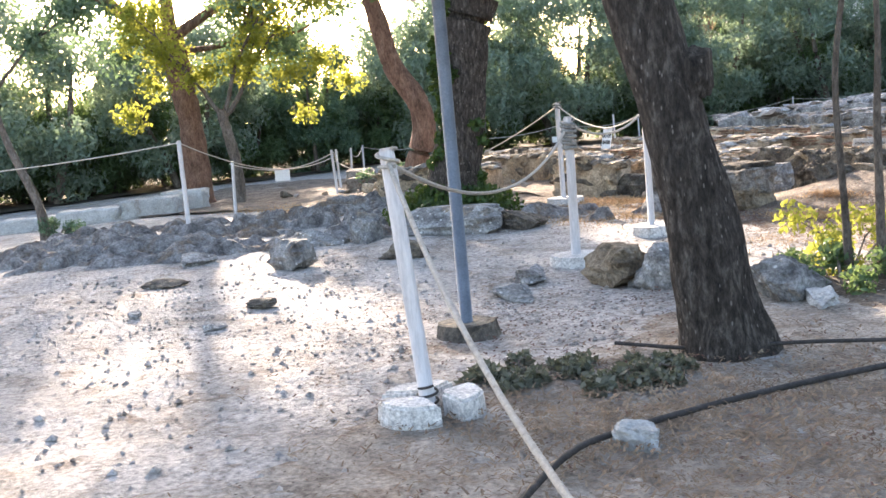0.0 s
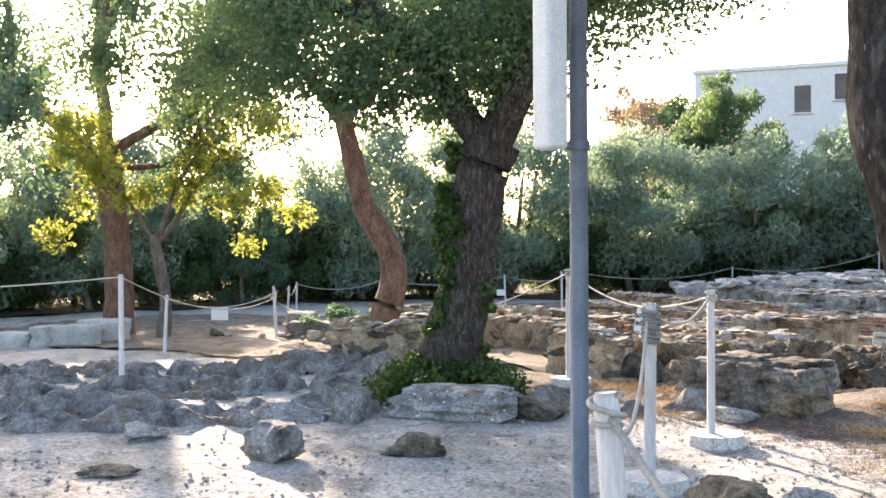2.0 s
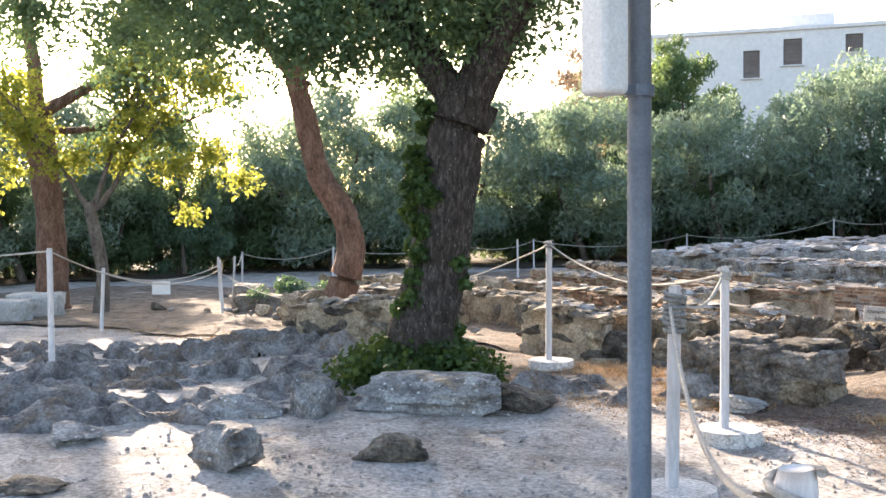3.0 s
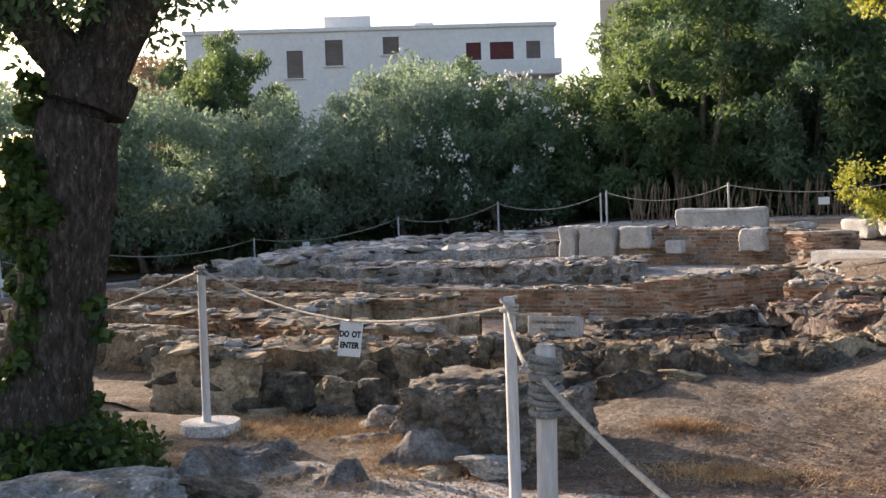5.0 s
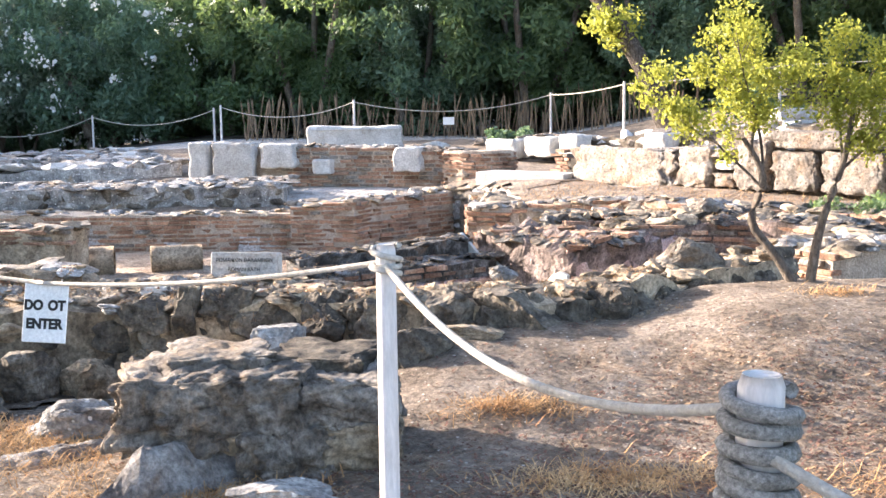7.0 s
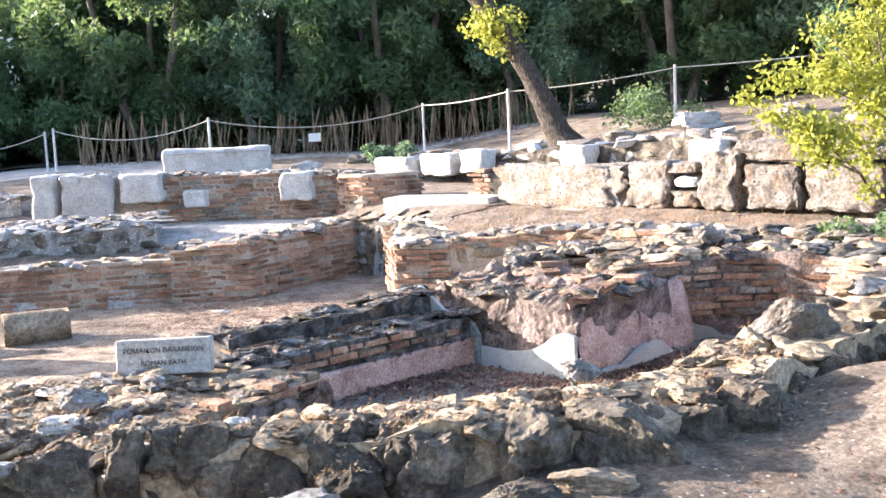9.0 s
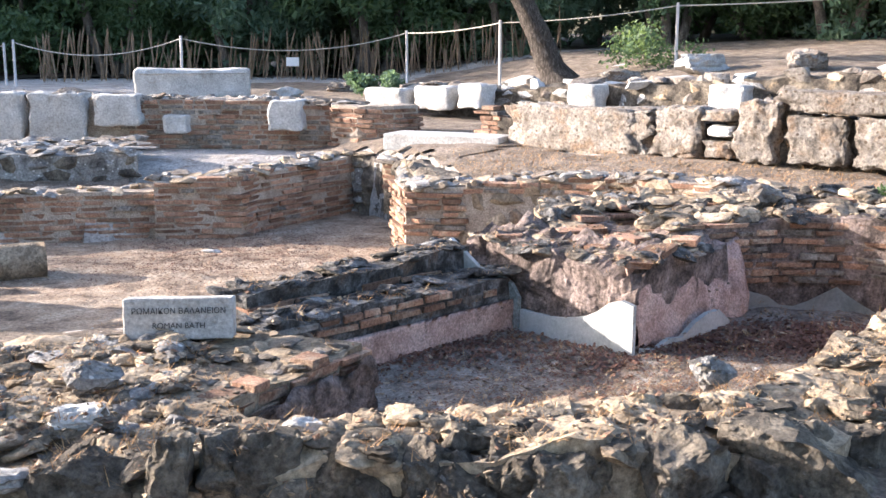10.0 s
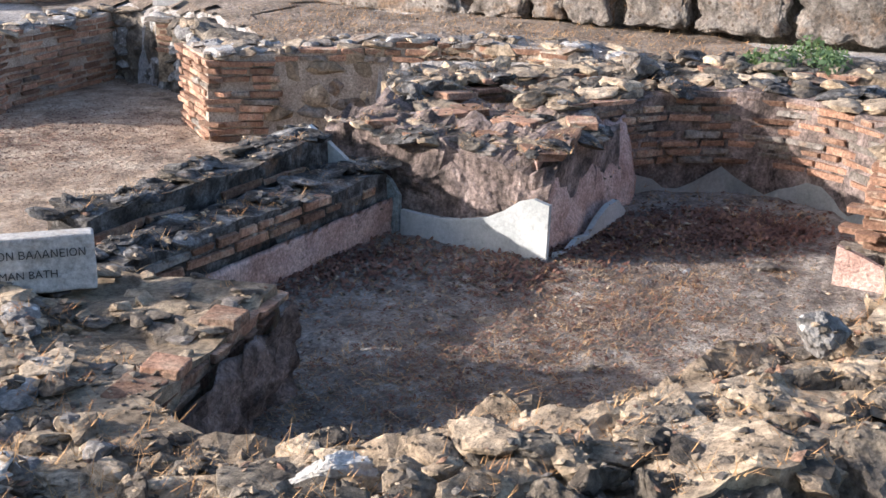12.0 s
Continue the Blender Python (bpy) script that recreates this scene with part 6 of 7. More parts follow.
grown_tree("thin_tree", [(-9.1, -2.9, -0.5, 0.12), (-9.15, -2.95, 0.2, 0.07), (-9.5, -3.2, 1.3, 0.055), (-9.6, -3.3, 2.2, 0.05), (-9.5, -3.1, 3.0, 0.04)],
           [((-9.55, -3.2, 2.2), (0.3, 0.5, 0.8), 1.3, 0.035), ((-9.5, -3.1, 3.0), (-0.3, 0, 1), 1.3, 0.03)], M_BARK_GREY, L_DARK, 36, "young tree with a slender leaning stem", 0.11, 5000, 0.5, depth=1)
grown_tree("slanting_tree", [(9.5, 18.6, 0.7, 0.42), (9.3, 18.7, 1.1, 0.26), (8.97, 18.8, 1.9, 0.21), (8.6, 18.9, 2.6, 0.2), (8.3, 19.0, 3.2, 0.18), (7.6, 19.2, 4.1, 0.15)],
           [((8.5, 18.9, 2.7), (-0.5, 0.2, 0.4), 0.5, 0.07), ((7.7, 19.2, 4.0), (-0.7, 0, 0.7), 1.8, 0.12), ((8.0, 19.1, 3.6), (0.4, 0.3, 1), 2.2, 0.1)], M_BARK, L_YELLOW, 41, "slanting dark trunk with yellow-green leaves high up", 0.13, 6500, 0.5)
grown_tree("sapling", [(5.42, 1.86, 0.3, 0.035), (5.3, 1.9, 0.5, 0.03), (5.16, 1.96, 0.72, 0.026), (5.22, 1.94, 1.0, 0.022), (5.1, 1.98, 1.25, 0.014)],
                 [((5.2, 1.95, 0.95), (-0.5, 0.2, 0.8), 0.42, 0.012), ((5.22, 1.94, 1.0), (0.2, 0.0, 1), 0.5, 0.012), ((5.15, 1.97, 1.15), (-0.2, -0.2, 1), 0.4, 0.01)], M_BARK_GREY, L_YELLOW, 45,
                 "small sapling with bright yellow-green leaves on the wall", 0.032, 9000, 0.15, [(4.97, 2.03, 1.36, 0.13), (5.06, 2.0, 1.52, 0.17), (5.2, 1.94, 1.62, 0.19), (5.38, 1.88, 1.66, 0.17), (5.2, 1.96, 1.4, 0.19), (5.4, 1.86, 1.48, 0.18), (5.02, 2.02, 1.26, 0.1)], sides=9, rough=0.1)
grown_tree("sapling", [(5.5, 1.83, 0.3, 0.035), (5.55, 1.8, 0.7, 0.028), (5.66, 1.75, 1.1, 0.02), (5.7, 1.73, 1.4, 0.014)],
           [((5.62, 1.77, 1.0), (0.4, -0.2, 0.8), 0.4, 0.012), ((5.66, 1.75, 1.1), (-0.2, 0.1, 1), 0.4, 0.01)], M_BARK_GREY, L_YELLOW, 46,
           "second sapling with yellow-green leaves beside the wall", 0.032, 7000, 0.15, [(5.62, 1.76, 1.45, 0.2), (5.8, 1.7, 1.5, 0.2), (5.75, 1.7, 1.25, 0.17), (5.95, 1.62, 1.3, 0.18), (5.6, 1.8, 1.62, 0.15)], sides=9, rough=0.1)


def bush(name, clumps, count, size, material, label, seed, base):
    root = empty(name, Matrix.Translation(base))
    leaves("foliage", clumps, count, size, material, root, seed)
    tw = [tube(None, [Vector((0, 0, -0.05)), Vector(c[:3]) * 0.5 + Vector((0, 0, 0.05)), Vector(c[:3])], [0.008, 0.006, 0.003], None, sides=5) for c in clumps]
    merged("twigs", tw, M_BARK_GREY, root)
    tagged(root, label, "shrub")
    return root


rb = random.Random(5)
for x, y, s, m, lab in ((5.3, -2.85, 0.42, L_YELLOW, "low yellow-green shrub beside a thin stem"), (5.62, -3.55, 0.3, L_MID, "low green shrub beside a thin stem"), (5.7, -5.95, 0.22, L_GREY, "low grey-green tuft on the ground"), (5.4, -6.1, 0.2, L_GREY, "low grey-green tuft on the ground"), (5.9, -5.8, 0.2, L_GREY, "low grey-green tuft on the ground"),
                        (-9.2, 4.4, 0.6, L_DARK, "green shrub beside a fence post"), (6.0, 19.6, 0.5, L_DARK, "low green shrub on the terrace"), (11.2, 18.4, 1.1, L_MID, "leafy green shrub by the fence"), (7.6, 5.6, 0.4, L_MID, "green weed on the wall top"), (-9.0, -2.8, 0.35, L_DARK, "small dark shrub round a stem")):
    bush("shrub", [(rb.uniform(-1, 1) * s, rb.uniform(-1, 1) * s, rb.uniform(0.15, 0.75) * s * (0.22 if m is L_GREY else 1.1), 0.38 * s) for _ in range(9)], 1600, 0.05 if s < 0.5 else 0.1, m, lab, int(s * 100), (x, y, gz(x, y)))


# the wood round the site
def wood_tree(name, label, leaf, seed, height, width, count, size, stems=3, low=0.12, flowers=False):
    r = random.Random(seed)
    root = empty(name)
    tb = []
    for k in range(stems):
        a = 6.28 * k / stems + r.uniform(-0.4, 0.4)
        q = Vector((math.cos(a), math.sin(a), 0)) * width * 0.22
        tb.append(tube(None, [(q.x * 0.2, q.y * 0.2, -0.3), (q.x * 0.5, q.y * 0.5, height * 0.15), (q.x, q.y, height * 0.4), (q.x * 1.3, q.y * 1.3, height * 0.7)], [0.16, 0.12, 0.09, 0.04], None, sides=8, rough=0.15, seed=seed + k, step=0.2))
    merged("trunk", tb, M_BARK_GREY, root)
    cl = crown_clumps((0, 0, height * (0.5 + low / 2)), (width / 2, width / 2, height * (0.5 - low / 2)), 90, width * 0.12, seed, 0.45)
    leaves("crown", cl, count, size, leaf, root, seed, 0.5, lean=0.5, narrow=0.42, corners=3)
    if flowers:
        leaves("blossom", crown_clumps((0, 0, height * 0.52), (width * 0.58, width * 0.58, height * 0.52), 70, width * 0.06, seed + 5, 0.97), 800, 0.11, L_FLOWER, root, seed + 6, narrow=0.9)
    tagged(root, label, "tree", group="trees round the site")
    return root


OLIVES = [wood_tree("olive_tree", "silver-green olive tree in the wood round the site", L_OLIVE, 200 + k, 5.2, 5.6, 24000, 0.17, low=0.05) for k in range(3)]
DARKS = [wood_tree("evergreen_tree", "dense deep-green tree in the wood round the site", L_DARK, 220 + k, 7.5, 5.4, 24000, 0.2, low=0.0) for k in range(2)]
MIDS = [wood_tree("leafy_tree", "tall mid-green tree in the wood round the site", L_MID, 240 + k, 8.5, 5.8, 24000, 0.22, low=0.1) for k in range(2)]
OLEANDER = wood_tree("oleander", "dark oleander bush with white blossom", L_DARK, 260, 4.8, 5.0, 22000, 0.17, low=0.0, flowers=True)
LOW = wood_tree("wide_bush", "rounded dense green bush at the edge of the wood", L_MID, 270, 3.4, 5.4, 20000, 0.17, stems=4, low=0.0)
RUST = wood_tree("rusty_tree", "thin tree with sparse rusty brown leaves", L_RUST, 281, 9.2, 3.6, 5000, 0.2, stems=3, low=0.35)
placed = set()


def put(proto, x, y, s, rz, up=1.0):
    m = pose(x, y, gz(x, y) - 0.1, 0, 0, rz) 
    if proto not in placed:
        placed.add(proto)
        proto.matrix_basis = m
        ob = proto
    else:
        ob = copy_thing(proto, m)
    ob.scale = (s, s, s * up)
    return ob


RING = [(-25, -12), (-25.5, -6.5), (-25, -1.5), (-24.5, 3), (-24, 7.5), (-23, 12), (-21.5, 16.5), (-19.5, 21), (-16.5, 25.5), (-13, 29), (-9.8, 32.2), (-5.7, 31.2), (-1.8, 33), (1, 32), (4.5, 31), (8, 29.5), (11.5, 27.5), (15, 25), (18, 22), (20.5, 18), (22.5, 13.5), (24, 8.5), (24.5, 3)]
rt = random.Random(17)
for k, (x, y) in enumerate(RING):
    if k < 8:
        pr = (OLIVES[k % 3], OLIVES[(k + 1) % 3], DARKS[0])[k % 3]
        s, up = rt.uniform(0.98, 1.18), 1.1
        if pr is DARKS[0]:
            s = 0.62
    elif k < 11:
        pr, s, up = OLIVES[k % 3], rt.uniform(1.05, 1.2), 1.08
    elif k == 11:
        pr, s, up = OLEANDER, 1.05, 1.1
    elif k == 12:
        pr, s, up = LOW, 1.05, 1.05
    else:
        pr, s, up = (DARKS[k % 2], MIDS[k % 2])[k % 2], rt.uniform(0.95, 1.15), 1.0
    put(pr, x, y, s, rt.uniform(0, 360), up)
for k, (x, y) in enumerate(RING):
    d = Vector((x - 3, y - 4)).normalized()
    pr = (LOW, DARKS[1], OLIVES[k % 3])[k % 3]
    s = {0: 1.15, 1: 0.6, 2: 0.9}[k % 3] if k < 12 else {0: 1.6, 1: 1.05, 2: 1.2}[k % 3]
    put((LOW, DARKS[k % 2])[k % 2], x + d.x * 2.2 - d.y * 2.2, y + d.y * 2.2 + d.x * 2.2, (0.95, 0.5)[k % 2], rt.uniform(0, 360))
    put(pr, x + d.x * 4.5 + rt.uniform(-1, 1), y + d.y * 4.5 + rt.uniform(-1, 1), s, rt.uniform(0, 360))
    if k >= 8:
        put((LOW, DARKS[0])[k % 2], x + d.x * 9 + rt.uniform(-2, 2), y + d.y * 9 + rt.uniform(-2, 2), 1.0 if k < 13 else 1.35, rt.uniform(0, 360))
for (x0, y0), (x1, y1) in zip(RING[:10], RING[1:11]):
    for f in (0.0, 0.5):
        x, y = x0 + (x1 - x0) * f, y0 + (y1 - y0) * f
        d = Vector((x - 3, y - 4)).normalized()
        put(LOW, x + d.x * 1.6, y + d.y * 1.6, 0.72, rt.uniform(0, 360), 1.15)
put(MIDS[0], -18.5, 35.4, 0.85, 40, 1.32)
put(MIDS[1], -25, 39, 1.12, 130)
put(MIDS[1], -1.2, 38.5, 0.85, 200)
put(OLIVES[1], -10.8, 36, 1.3, 10, 1.12)
put(RUST, -21.6, 31.9, 1.0, 0)

# dry reeds before the wood
rv = np.random.default_rng(3)
vv, ff = [], []
for k in range(280):
    x = rv.uniform(-1, 12)
    y = 28.3 - 0.035 * (x - 3) ** 2 + rv.uniform(-1.0, 1.6)
    z, h = gz(x, y), rv.uniform(0.3, 1.5)
    t = Vector((rv.normal() * 0.13, rv.normal() * 0.13, 1)).normalized() * h
    a = rv.uniform(0, 3.14)
    s = Vector((math.cos(a), math.sin(a), 0)) * rv.uniform(0.008, 0.02)
    s2 = Vector((-s.y, s.x, 0))
    b = Vector((x, y, z - 0.05))
    n0 = len(vv)
    vv += [b + s, b + s2, b - s, b - s2, b + t * 0.85 + s * 1.6, b + t * 0.85 + s2 * 1.6, b + t * 0.85 - s * 1.6, b + t * 0.85 - s2 * 1.6, b + t]
    ff += [(n0 + i, n0 + (i + 1) % 4, n0 + 4 + (i + 1) % 4, n0 + 4 + i) for i in range(4)] + [(n0 + 4 + i, n0 + 4 + (i + 1) % 4, n0 + 8) for i in range(4)]
tagged(link("dry_reeds", vv, ff, M_STALK), "stand of dry brown reed stalks before the wood", "reeds", kind="stuff")


# ---- houses beyond the wood ----
def house(name, m, width, depth, z0, z1, wall_mat, openings, label, roof_bits=()):
    """openings: (x, z, w, h, shutter material) on the front face y = 0."""
    root = empty(name, m)
    xs = sorted({0.0, width, *[v for o in openings for v in (o[0], o[0] + o[2])]})
    zs = sorted({z0, z1, *[v for o in openings for v in (o[1], o[1] + o[3])]})
    bm = bmesh.new()
    for x0, x1 in zip(xs, xs[1:]):
        for a, b in zip(zs, zs[1:]):
            if any(o[0] - 1e-6 <= x0 and x1 <= o[0] + o[2] + 1e-6 and o[1] - 1e-6 <= a and b <= o[1] + o[3] + 1e-6 for o in openings):
                continue
            c = bmesh.ops.create_cube(bm, size=1)["verts"]
            bmesh.ops.scale(bm, vec=(x1 - x0, 0.3, b - a), verts=c)
            bmesh.ops.translate(bm, vec=((x0 + x1) / 2, 0.15, (a + b) / 2), verts=c)
    part("front_wall", bm, wall_mat, root)
    for nm, x, y, w, d in (("side_wall", 0.15, depth / 2 + 0.15, 0.3, depth - 0.3), ("side_wall", width - 0.15, depth / 2 + 0.15, 0.3, depth - 0.3), ("rear_wall", width / 2, depth, width - 0.6, 0.3)):
        bm = box_bm(w, d, z1 - z0)
        bmesh.ops.translate(bm, verts=bm.verts, vec=(x, y, (z0 + z1) / 2))
        part(nm, bm, wall_mat, root)
    bm = box_bm(width + 0.3, depth + 0.3, 0.25, 0.03, 1)
    bmesh.ops.translate(bm, verts=bm.verts, vec=(width / 2, depth / 2, z1 + 0.127))
    part("roof", bm, wall_mat, root, "flat roof slab")
    for x, y, w, d, h in roof_bits:
        bm = box_bm(w, d, h, 0.05, 1)
        bmesh.ops.translate(bm, verts=bm.verts, vec=(x, y, z1 + 0.25 + h / 2))
        part("rooftop_hut", bm, wall_mat, root)
    for x, z, w, h, sm in openings:
        bm = box_bm(w, 0.06, h, 0.01, 1)
        bmesh.ops.translate(bm, verts=bm.verts, vec=(x + w / 2, 0.16, z + h / 2))
        win = part("window", bm, sm, root, "closed shutters")
        for k in range(7):
            bm = box_bm(w * 0.94, 0.03, h / 16)
            bmesh.ops.translate(bm, verts=bm.verts, vec=(x + w / 2, 0.115, z + h * (k + 0.5) / 7))
            part("slat", bm, sm, win)
        bm = box_bm(w + 0.3, 0.2, 0.08, 0.01, 1)
        bmesh.ops.translate(bm, verts=bm.verts, vec=(x + w / 2, -0.06, z - 0.045))
        part("sill", bm, wall_mat, win)
    tagged(root, label, "house")
    return root


HX = math.degrees(math.atan2(61.57 - 53.35, -10.06 + 31.41))
h1 = house("apartment_house", pose(-31.4, 53.35, 0, 0, 0, HX), 23.0, 9, -1, 12.0, M_FACADE,
           [(6.2, 9.2, 1.0, 1.7, M_SHUTTER_GREY), (8.6, 9.9, 1.1, 1.6, M_SHUTTER_GREY), (12.2, 10.5, 1.0, 1.1, M_SHUTTER_GREY), (17.4, 9.3, 0.95, 1.8, M_SHUTTER), (18.9, 9.3, 1.5, 1.8, M_SHUTTER), (21.2, 9.6, 0.9, 1.5, M_SHUTTER_GREY)],
           "pale flat-roofed apartment house with maroon shutters beyond the trees", [(10, 4, 3.0, 3, 1.1), (15, 4, 1.2, 1.2, 0.7)])
bm = box_bm(5.6, 1.3, 0.2, 0.02, 1)
bmesh.ops.translate(bm, verts=bm.verts, vec=(20.4, -0.66, 9.0))
part("balcony", bm, M_FACADE, h1)
bm = box_bm(5.6, 0.1, 0.75, 0.02, 1)
bmesh.ops.translate(bm, verts=bm.verts, vec=(20.4, -1.25, 9.475))
part("parapet", bm, M_FACADE, h1)
house("cream_house", pose(-8.2, 69, 0, 0, 0, 4), 11.0, 9, -1, 20.0, M_FACADE_CREAM, [(3.2, 12.6, 1.8, 2.0, M_SHUTTER), (6.5, 12.6, 1.6, 2.0, M_SHUTTER), (3.2, 16.2, 1.8, 2.0, M_SHUTTER)], "cream apartment house with maroon shutters beyond the trees")


# ---- loose cover on the ground ----
def strands(name, areas, count, length, width, material, label, seed, flat=0.8):
    """Thin dry blades: areas (x, y, radius_x, radius_y, weight)."""
    r = np.random.default_rng(seed)
    ar = np.array(areas, float)
    idx = r.choice(len(ar), count, p=ar[:, 4] / ar[:, 4].sum())
    g = r.normal(size=(count, 2)) * 0.55
    x, y = ar[idx, 0] + g[:, 0] * ar[idx, 2], ar[idx, 1] + g[:, 1] * ar[idx, 3]
    z = np.where(inside(x, y, COURT), court_floor(x, y), np.where(inside(x, y, POOL), pool_floor(x, y), np.where(soil_cover(x, y) > 0, np.maximum(soil(x, y), ground_z(x, y)), ground_z(x, y) + 0.03 * ((x > 4.6) & (y < -2.6))))) + 0.006
    an, up = r.uniform(0, 6.28, count), (1 - flat) * np.abs(r.normal(size=count)) * 1.6 + 0.05
    d = np.stack([np.cos(an), np.sin(an), up], -1)
    d /= np.linalg.norm(d, axis=1)[:, None]
    L = length * r.uniform(0.4, 1.4, count)[:, None]
    s = np.stack([-np.sin(an), np.cos(an), 0 * an], -1) * (width * r.uniform(0.6, 1.3, count)[:, None])
    b = np.stack([x, y, z], -1)
    mid = b + d * L * 0.55 + np.array([0, 0, 1]) * L * 0.12
    v = np.stack([b - s, b + s, mid + s * 0.7, mid - s * 0.7, b + d * L], 1).reshape(-1, 3)
    k = np.arange(count)[:, None] * 5
    quads = np.concatenate([k, k + 1, k + 2, k + 3], 1).tolist()
    tris = np.concatenate([k + 3, k + 2, k + 4], 1).tolist()
    tagged(link(name, v.tolist(), quads + tris, material), label, "dry grass", kind="stuff")


strands("dry_straw", [(1.2, 0.3, 0.9, 0.5, 3), (0.6, 0.1, 0.7, 0.35, 2), (1.9, -0.6, 0.5, 0.3, 1.5), (3.7, -0.6, 0.5, 0.2, 1.2), (3.4, 0.2, 0.3, 0.12, 0.6), (5.0, -0.8, 0.5, 0.2, 0.8), (5.5, 1.45, 0.22, 0.15, 0.25), (0.2, -0.9, 0.6, 0.3, 1), (4.6, -1.8, 0.8, 0.5, 0.8)], 14000, 0.085, 0.0023, M_STRAW, "dry golden straw and grass on the ground", 5, 0.82)
strands("pool_straw", [(3.2, 3.6, 1.2, 0.7, 2), (4.6, 4.0, 0.8, 0.6, 1), (2.0, 7.5, 1.6, 1.6, 1.2), (1.4, 5.9, 1.3, 0.6, 2.5)], 4200, 0.06, 0.0015, M_STRAW, "dry grass stems scattered over the bath floor", 6, 0.93)
strands("pool_debris", [(3.2, 3.5, 1.0, 0.6, 2), (4.4, 3.9, 0.9, 0.6, 2), (5.4, 4.3, 0.7, 0.5, 1)], 12000, 0.024, 0.0022, M_STALK, "pale bits of dry stem on the pool floor", 16, 0.9)
strands("pool_specks", [(3.2, 3.5, 1.0, 0.6, 2), (4.4, 3.9, 0.9, 0.6, 2), (5.4, 4.3, 0.7, 0.5, 1)], 3500, 0.02, 0.005, M_LITTER, "dark specks of dead leaf on the pool floor", 17, 0.93)
strands("path_bark", [(7.2, -6.0, 1.6, 1.6, 2), (8.2, -7.0, 1.2, 1.2, 1.5), (6.2, -6.6, 0.8, 0.8, 1)], 7000, 0.045, 0.0045, M_STALK, "dry bark shreds and dead leaves under the leaning tree", 18, 0.9)
strands("leaf_litter", [(3.3, 5.0, 0.8, 0.35, 2), (5.2, 4.75, 0.7, 0.3, 3), (5.9, 4.5, 0.5, 0.35, 3), (4.2, 4.5, 0.4, 0.3, 0.6)], 10000, 0.032, 0.011, M_LITTER, "reddish brown dead leaves in the pool corners", 8, 0.8)
strands("path_litter", [(7.4, -5.6, 1.4, 1.6, 3), (6.4, -6.2, 0.9, 0.9, 2), (8.4, -7.0, 1.2, 1.2, 2), (5.0, 0.0, 1.6, 1.0, 1.5), (4.6, -1.6, 1.2, 1.0, 1)], 9000, 0.05, 0.005, M_STALK, "dry stems and bark shreds on the ground", 9, 0.93)
strands("orange_grass", [(-7.5, 1.0, 2.2, 0.8, 3), (-5.0, 0.3, 1.2, 0.5, 2), (-3.6, -0.6, 0.8, 0.4, 1), (6.3, 7.6, 1.0, 1.3, 1.6), (7.2, 6.2, 0.9, 1.1, 1.4), (5.3, 9.3, 0.8, 1.0, 0.9), (1.5, -1.2, 0.6, 0.4, 0.6)], 12000, 0.07, 0.0028, M_STRAW, "dry golden grass in the sun", 10, 0.75)
strands("dark_mulch", [(7.4, -5.6, 1.8, 1.8, 0.5), (4.8, -0.2, 1.8, 1.2, 3), (3.2, -0.9, 1.6, 0.9, 1.5), (2.4, 9.2, 1.9, 1.3, 3), (3.8, 3.8, 1.3, 0.7, 0.8), (4.5, -5.2, 1.6, 1.6, 1)], 24000, 0.028, 0.006, M_LITTER, "brown bark shreds and dead leaves on the ground", 15, 0.95)
# tufts of dry grass and stone chips, dropped onto whatever lies below
bpy.context.view_layer.update()
graph = bpy.context.evaluated_depsgraph_get()


def drop(x, y, top=0.75):
    hit, at, *_ = scene.ray_cast(graph, Vector((x, y, top)), Vector((0, 0, -1)))
    return at.z if hit else None


rg = random.Random(31)
AREAS = (((1.15, 4.6), (1.5, 2.6), 5), ((0.2, 1.9), (2.3, 4.3), 4), ((3.7, 6.6), (4.4, 7.2), 4), ((2.0, 4.0), (4.3, 6.2), 1.5), ((-3.0, 1.2), (2.2, 3.0), 2), ((2.2, 5.8), (2.5, 5.2), 2), ((4.4, 8.2), (7.0, 10.4), 2))
spots = []
for k in range(11500):
    (x0, x1), (y0, y1), _ = rg.choices(AREAS, [q[2] for q in AREAS])[0]
    x, y = rg.uniform(x0, x1), rg.uniform(y0, y1)
    z = drop(x, y)
    if z is not None and not (1.3 < x < 2.05 and 3.98 < y < 4.4):
        spots.append((x, y, z))
tv, tf = [], []
for x, y, z in spots[:2000]:
    for j in range(8):
        a, L = rg.uniform(0, 6.28), 0.02 + 0.07 * rg.random() ** 2
        d = Vector((math.cos(a) * 0.8, math.sin(a) * 0.8, rg.uniform(0.05, 0.9))).normalized() * L
        sd = Vector((-math.sin(a), math.cos(a), 0)) * 0.0016
        b0 = Vector((x + rg.uniform(-0.03, 0.03), y + rg.uniform(-0.03, 0.03), z))
        n0 = len(tv)
        tv += [b0 - sd, b0 + sd, b0 + d]
        tf.append((n0, n0 + 1, n0 + 2))
tagged(link("dry_tufts", tv, tf, M_STRAW), "tufts of dry yellow grass on the wall tops", "dry grass", kind="stuff")
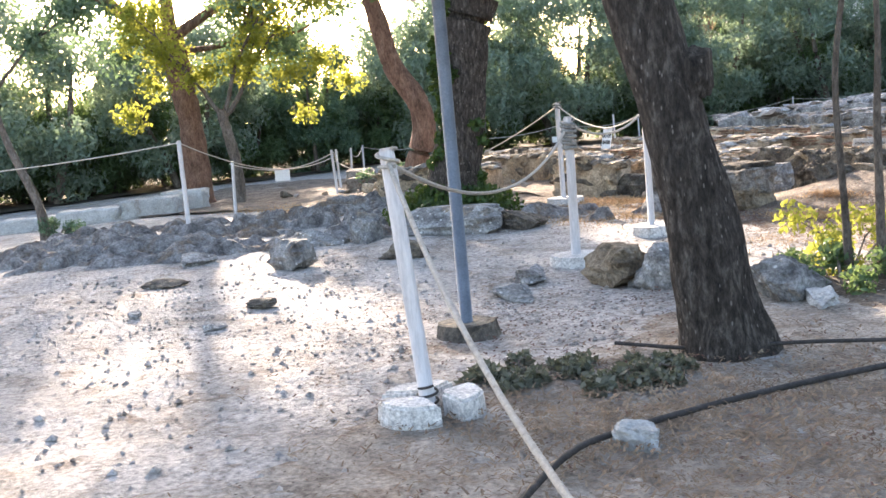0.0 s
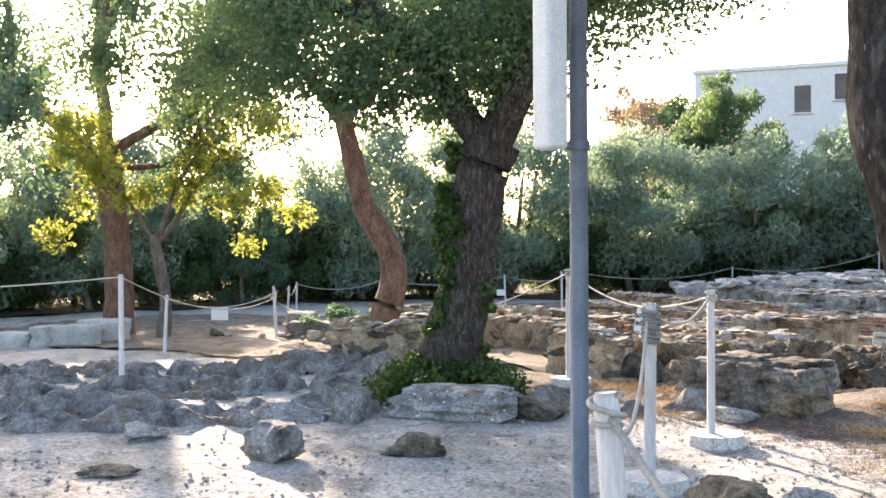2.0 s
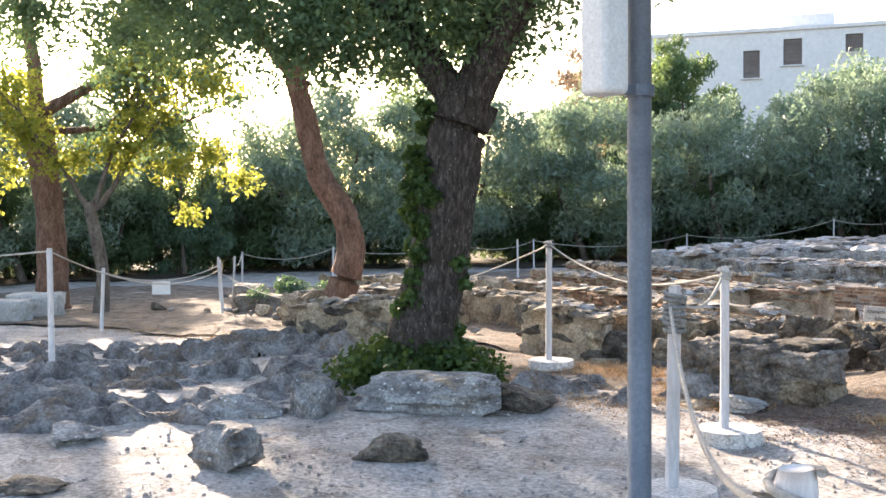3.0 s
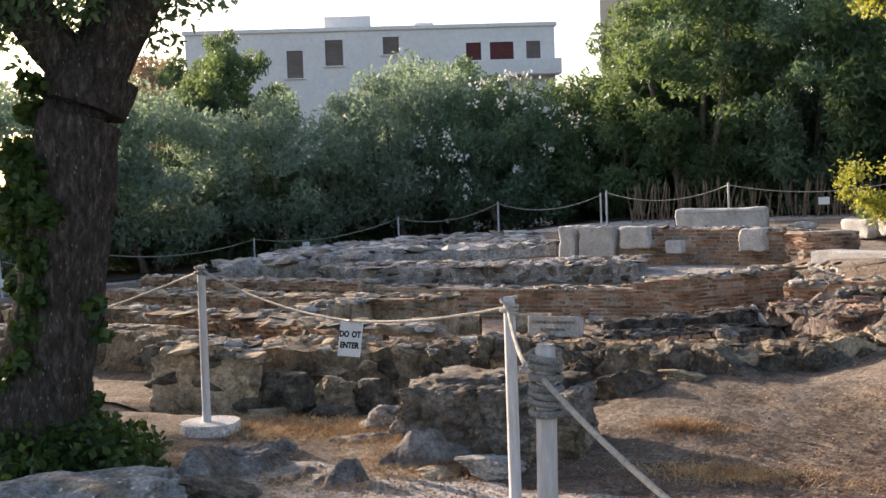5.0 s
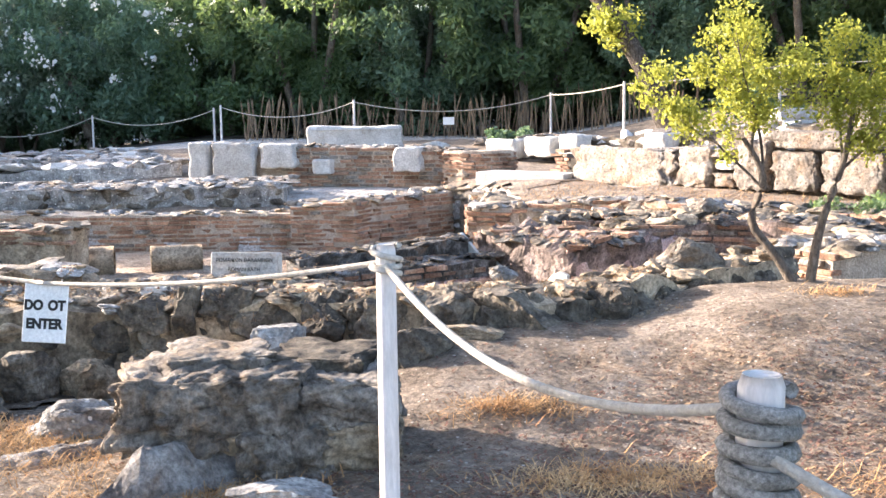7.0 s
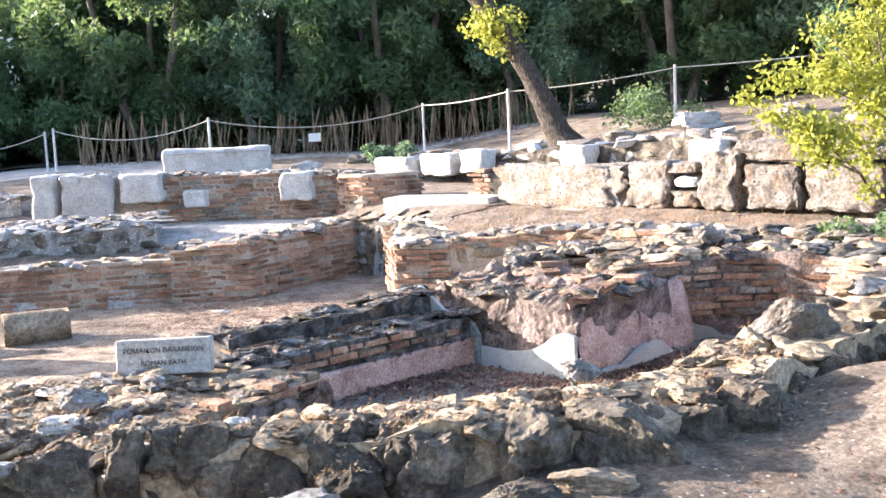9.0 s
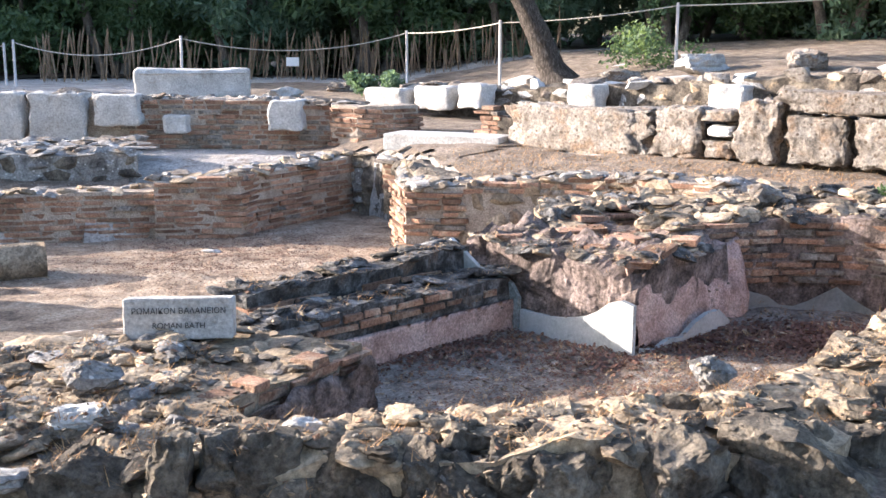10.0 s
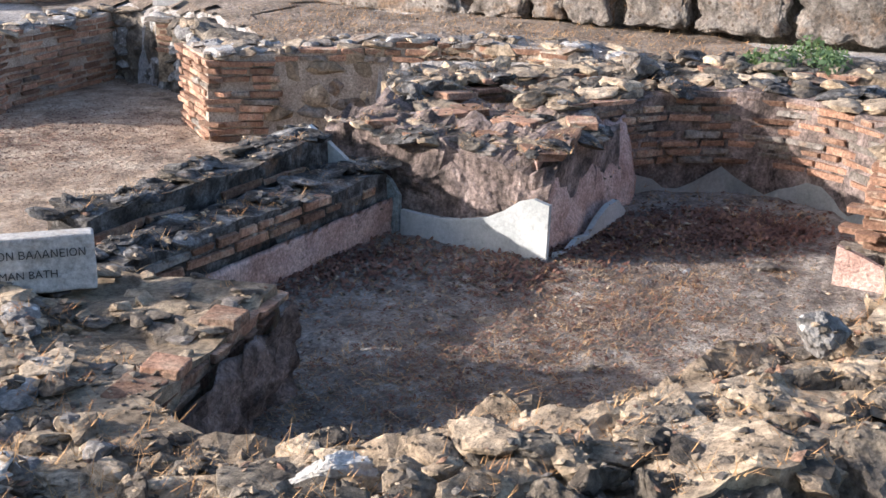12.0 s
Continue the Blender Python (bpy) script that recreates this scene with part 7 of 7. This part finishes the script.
for nm, mt, lo, hi, lab in (("dark_chips", M_ROCK_DARK, 2000, 4600, "small dark stone chips on the ruined walls"), ("brown_chips", M_RUBBLE, 4600, 8600, "small brown stone chips on the ruined walls"), ("pale_chips", M_PALE, 8600, 10000, "small pale stone chips on the ruined walls"), ("brick_chips", M_BRICK, 10000, 10800, "small brick fragments on the ruined walls")):
    cv, cf = [], []
    for x, y, z in spots[lo:hi]:
        s = 0.005 + 0.015 * rg.random() ** 2.5
        rot = Euler((rg.uniform(-0.5, 0.5), rg.uniform(-0.5, 0.5), rg.uniform(0, 6.28))).to_matrix()
        n0 = len(cv)
        cv += [Vector((x, y, z + s * 0.3)) + rot @ (Vector(q) * s * rg.uniform(0.7, 1.35)) for q in ((1.3, 0.2, 0.05), (0.1, 1, -0.05), (-1.2, -0.1, 0.1), (0, -1, 0), (0.25, 0.1, 0.4), (0, 0, -0.5))]
        cf += [(n0 + i, n0 + (i + 1) % 4, n0 + 4) for i in range(4)] + [(n0 + (i + 1) % 4, n0 + i, n0 + 5) for i in range(4)]
    tagged(link(nm, cv, cf, mt), lab, "stone chips", kind="stuff")
rp = np.random.default_rng(12)
pv, pf = [], []
for k in range(9000):
    t = rp.random()
    x, y = (rp.normal(3.5, 2.8), rp.normal(-5.2, 2.2)) if t < 0.6 else ((rp.normal(4.0, 1.6), rp.normal(0.0, 1.2)) if t < 0.75 else (rp.normal(2.6, 1.4), rp.normal(6.8, 2.2)))
    s = abs(rp.normal(0, 0.009)) + 0.004
    z = gz(x, y) + s * 0.3
    n0 = len(pv)
    pv += [Vector((x, y, z)) + Vector(q) * s * rp.uniform(0.7, 1.3) for q in ((1, 0, 0), (0, 1, 0), (-1, 0, 0), (0, -1, 0), (0, 0, 0.7), (0, 0, -0.7))]
    pf += [(n0 + i, n0 + (i + 1) % 4, n0 + 4) for i in range(4)] + [(n0 + (i + 1) % 4, n0 + i, n0 + 5) for i in range(4)]
tagged(link("pebbles", pv, pf, M_GROUND), "small pale pebbles strewn over the earth", "pebbles", kind="stuff")
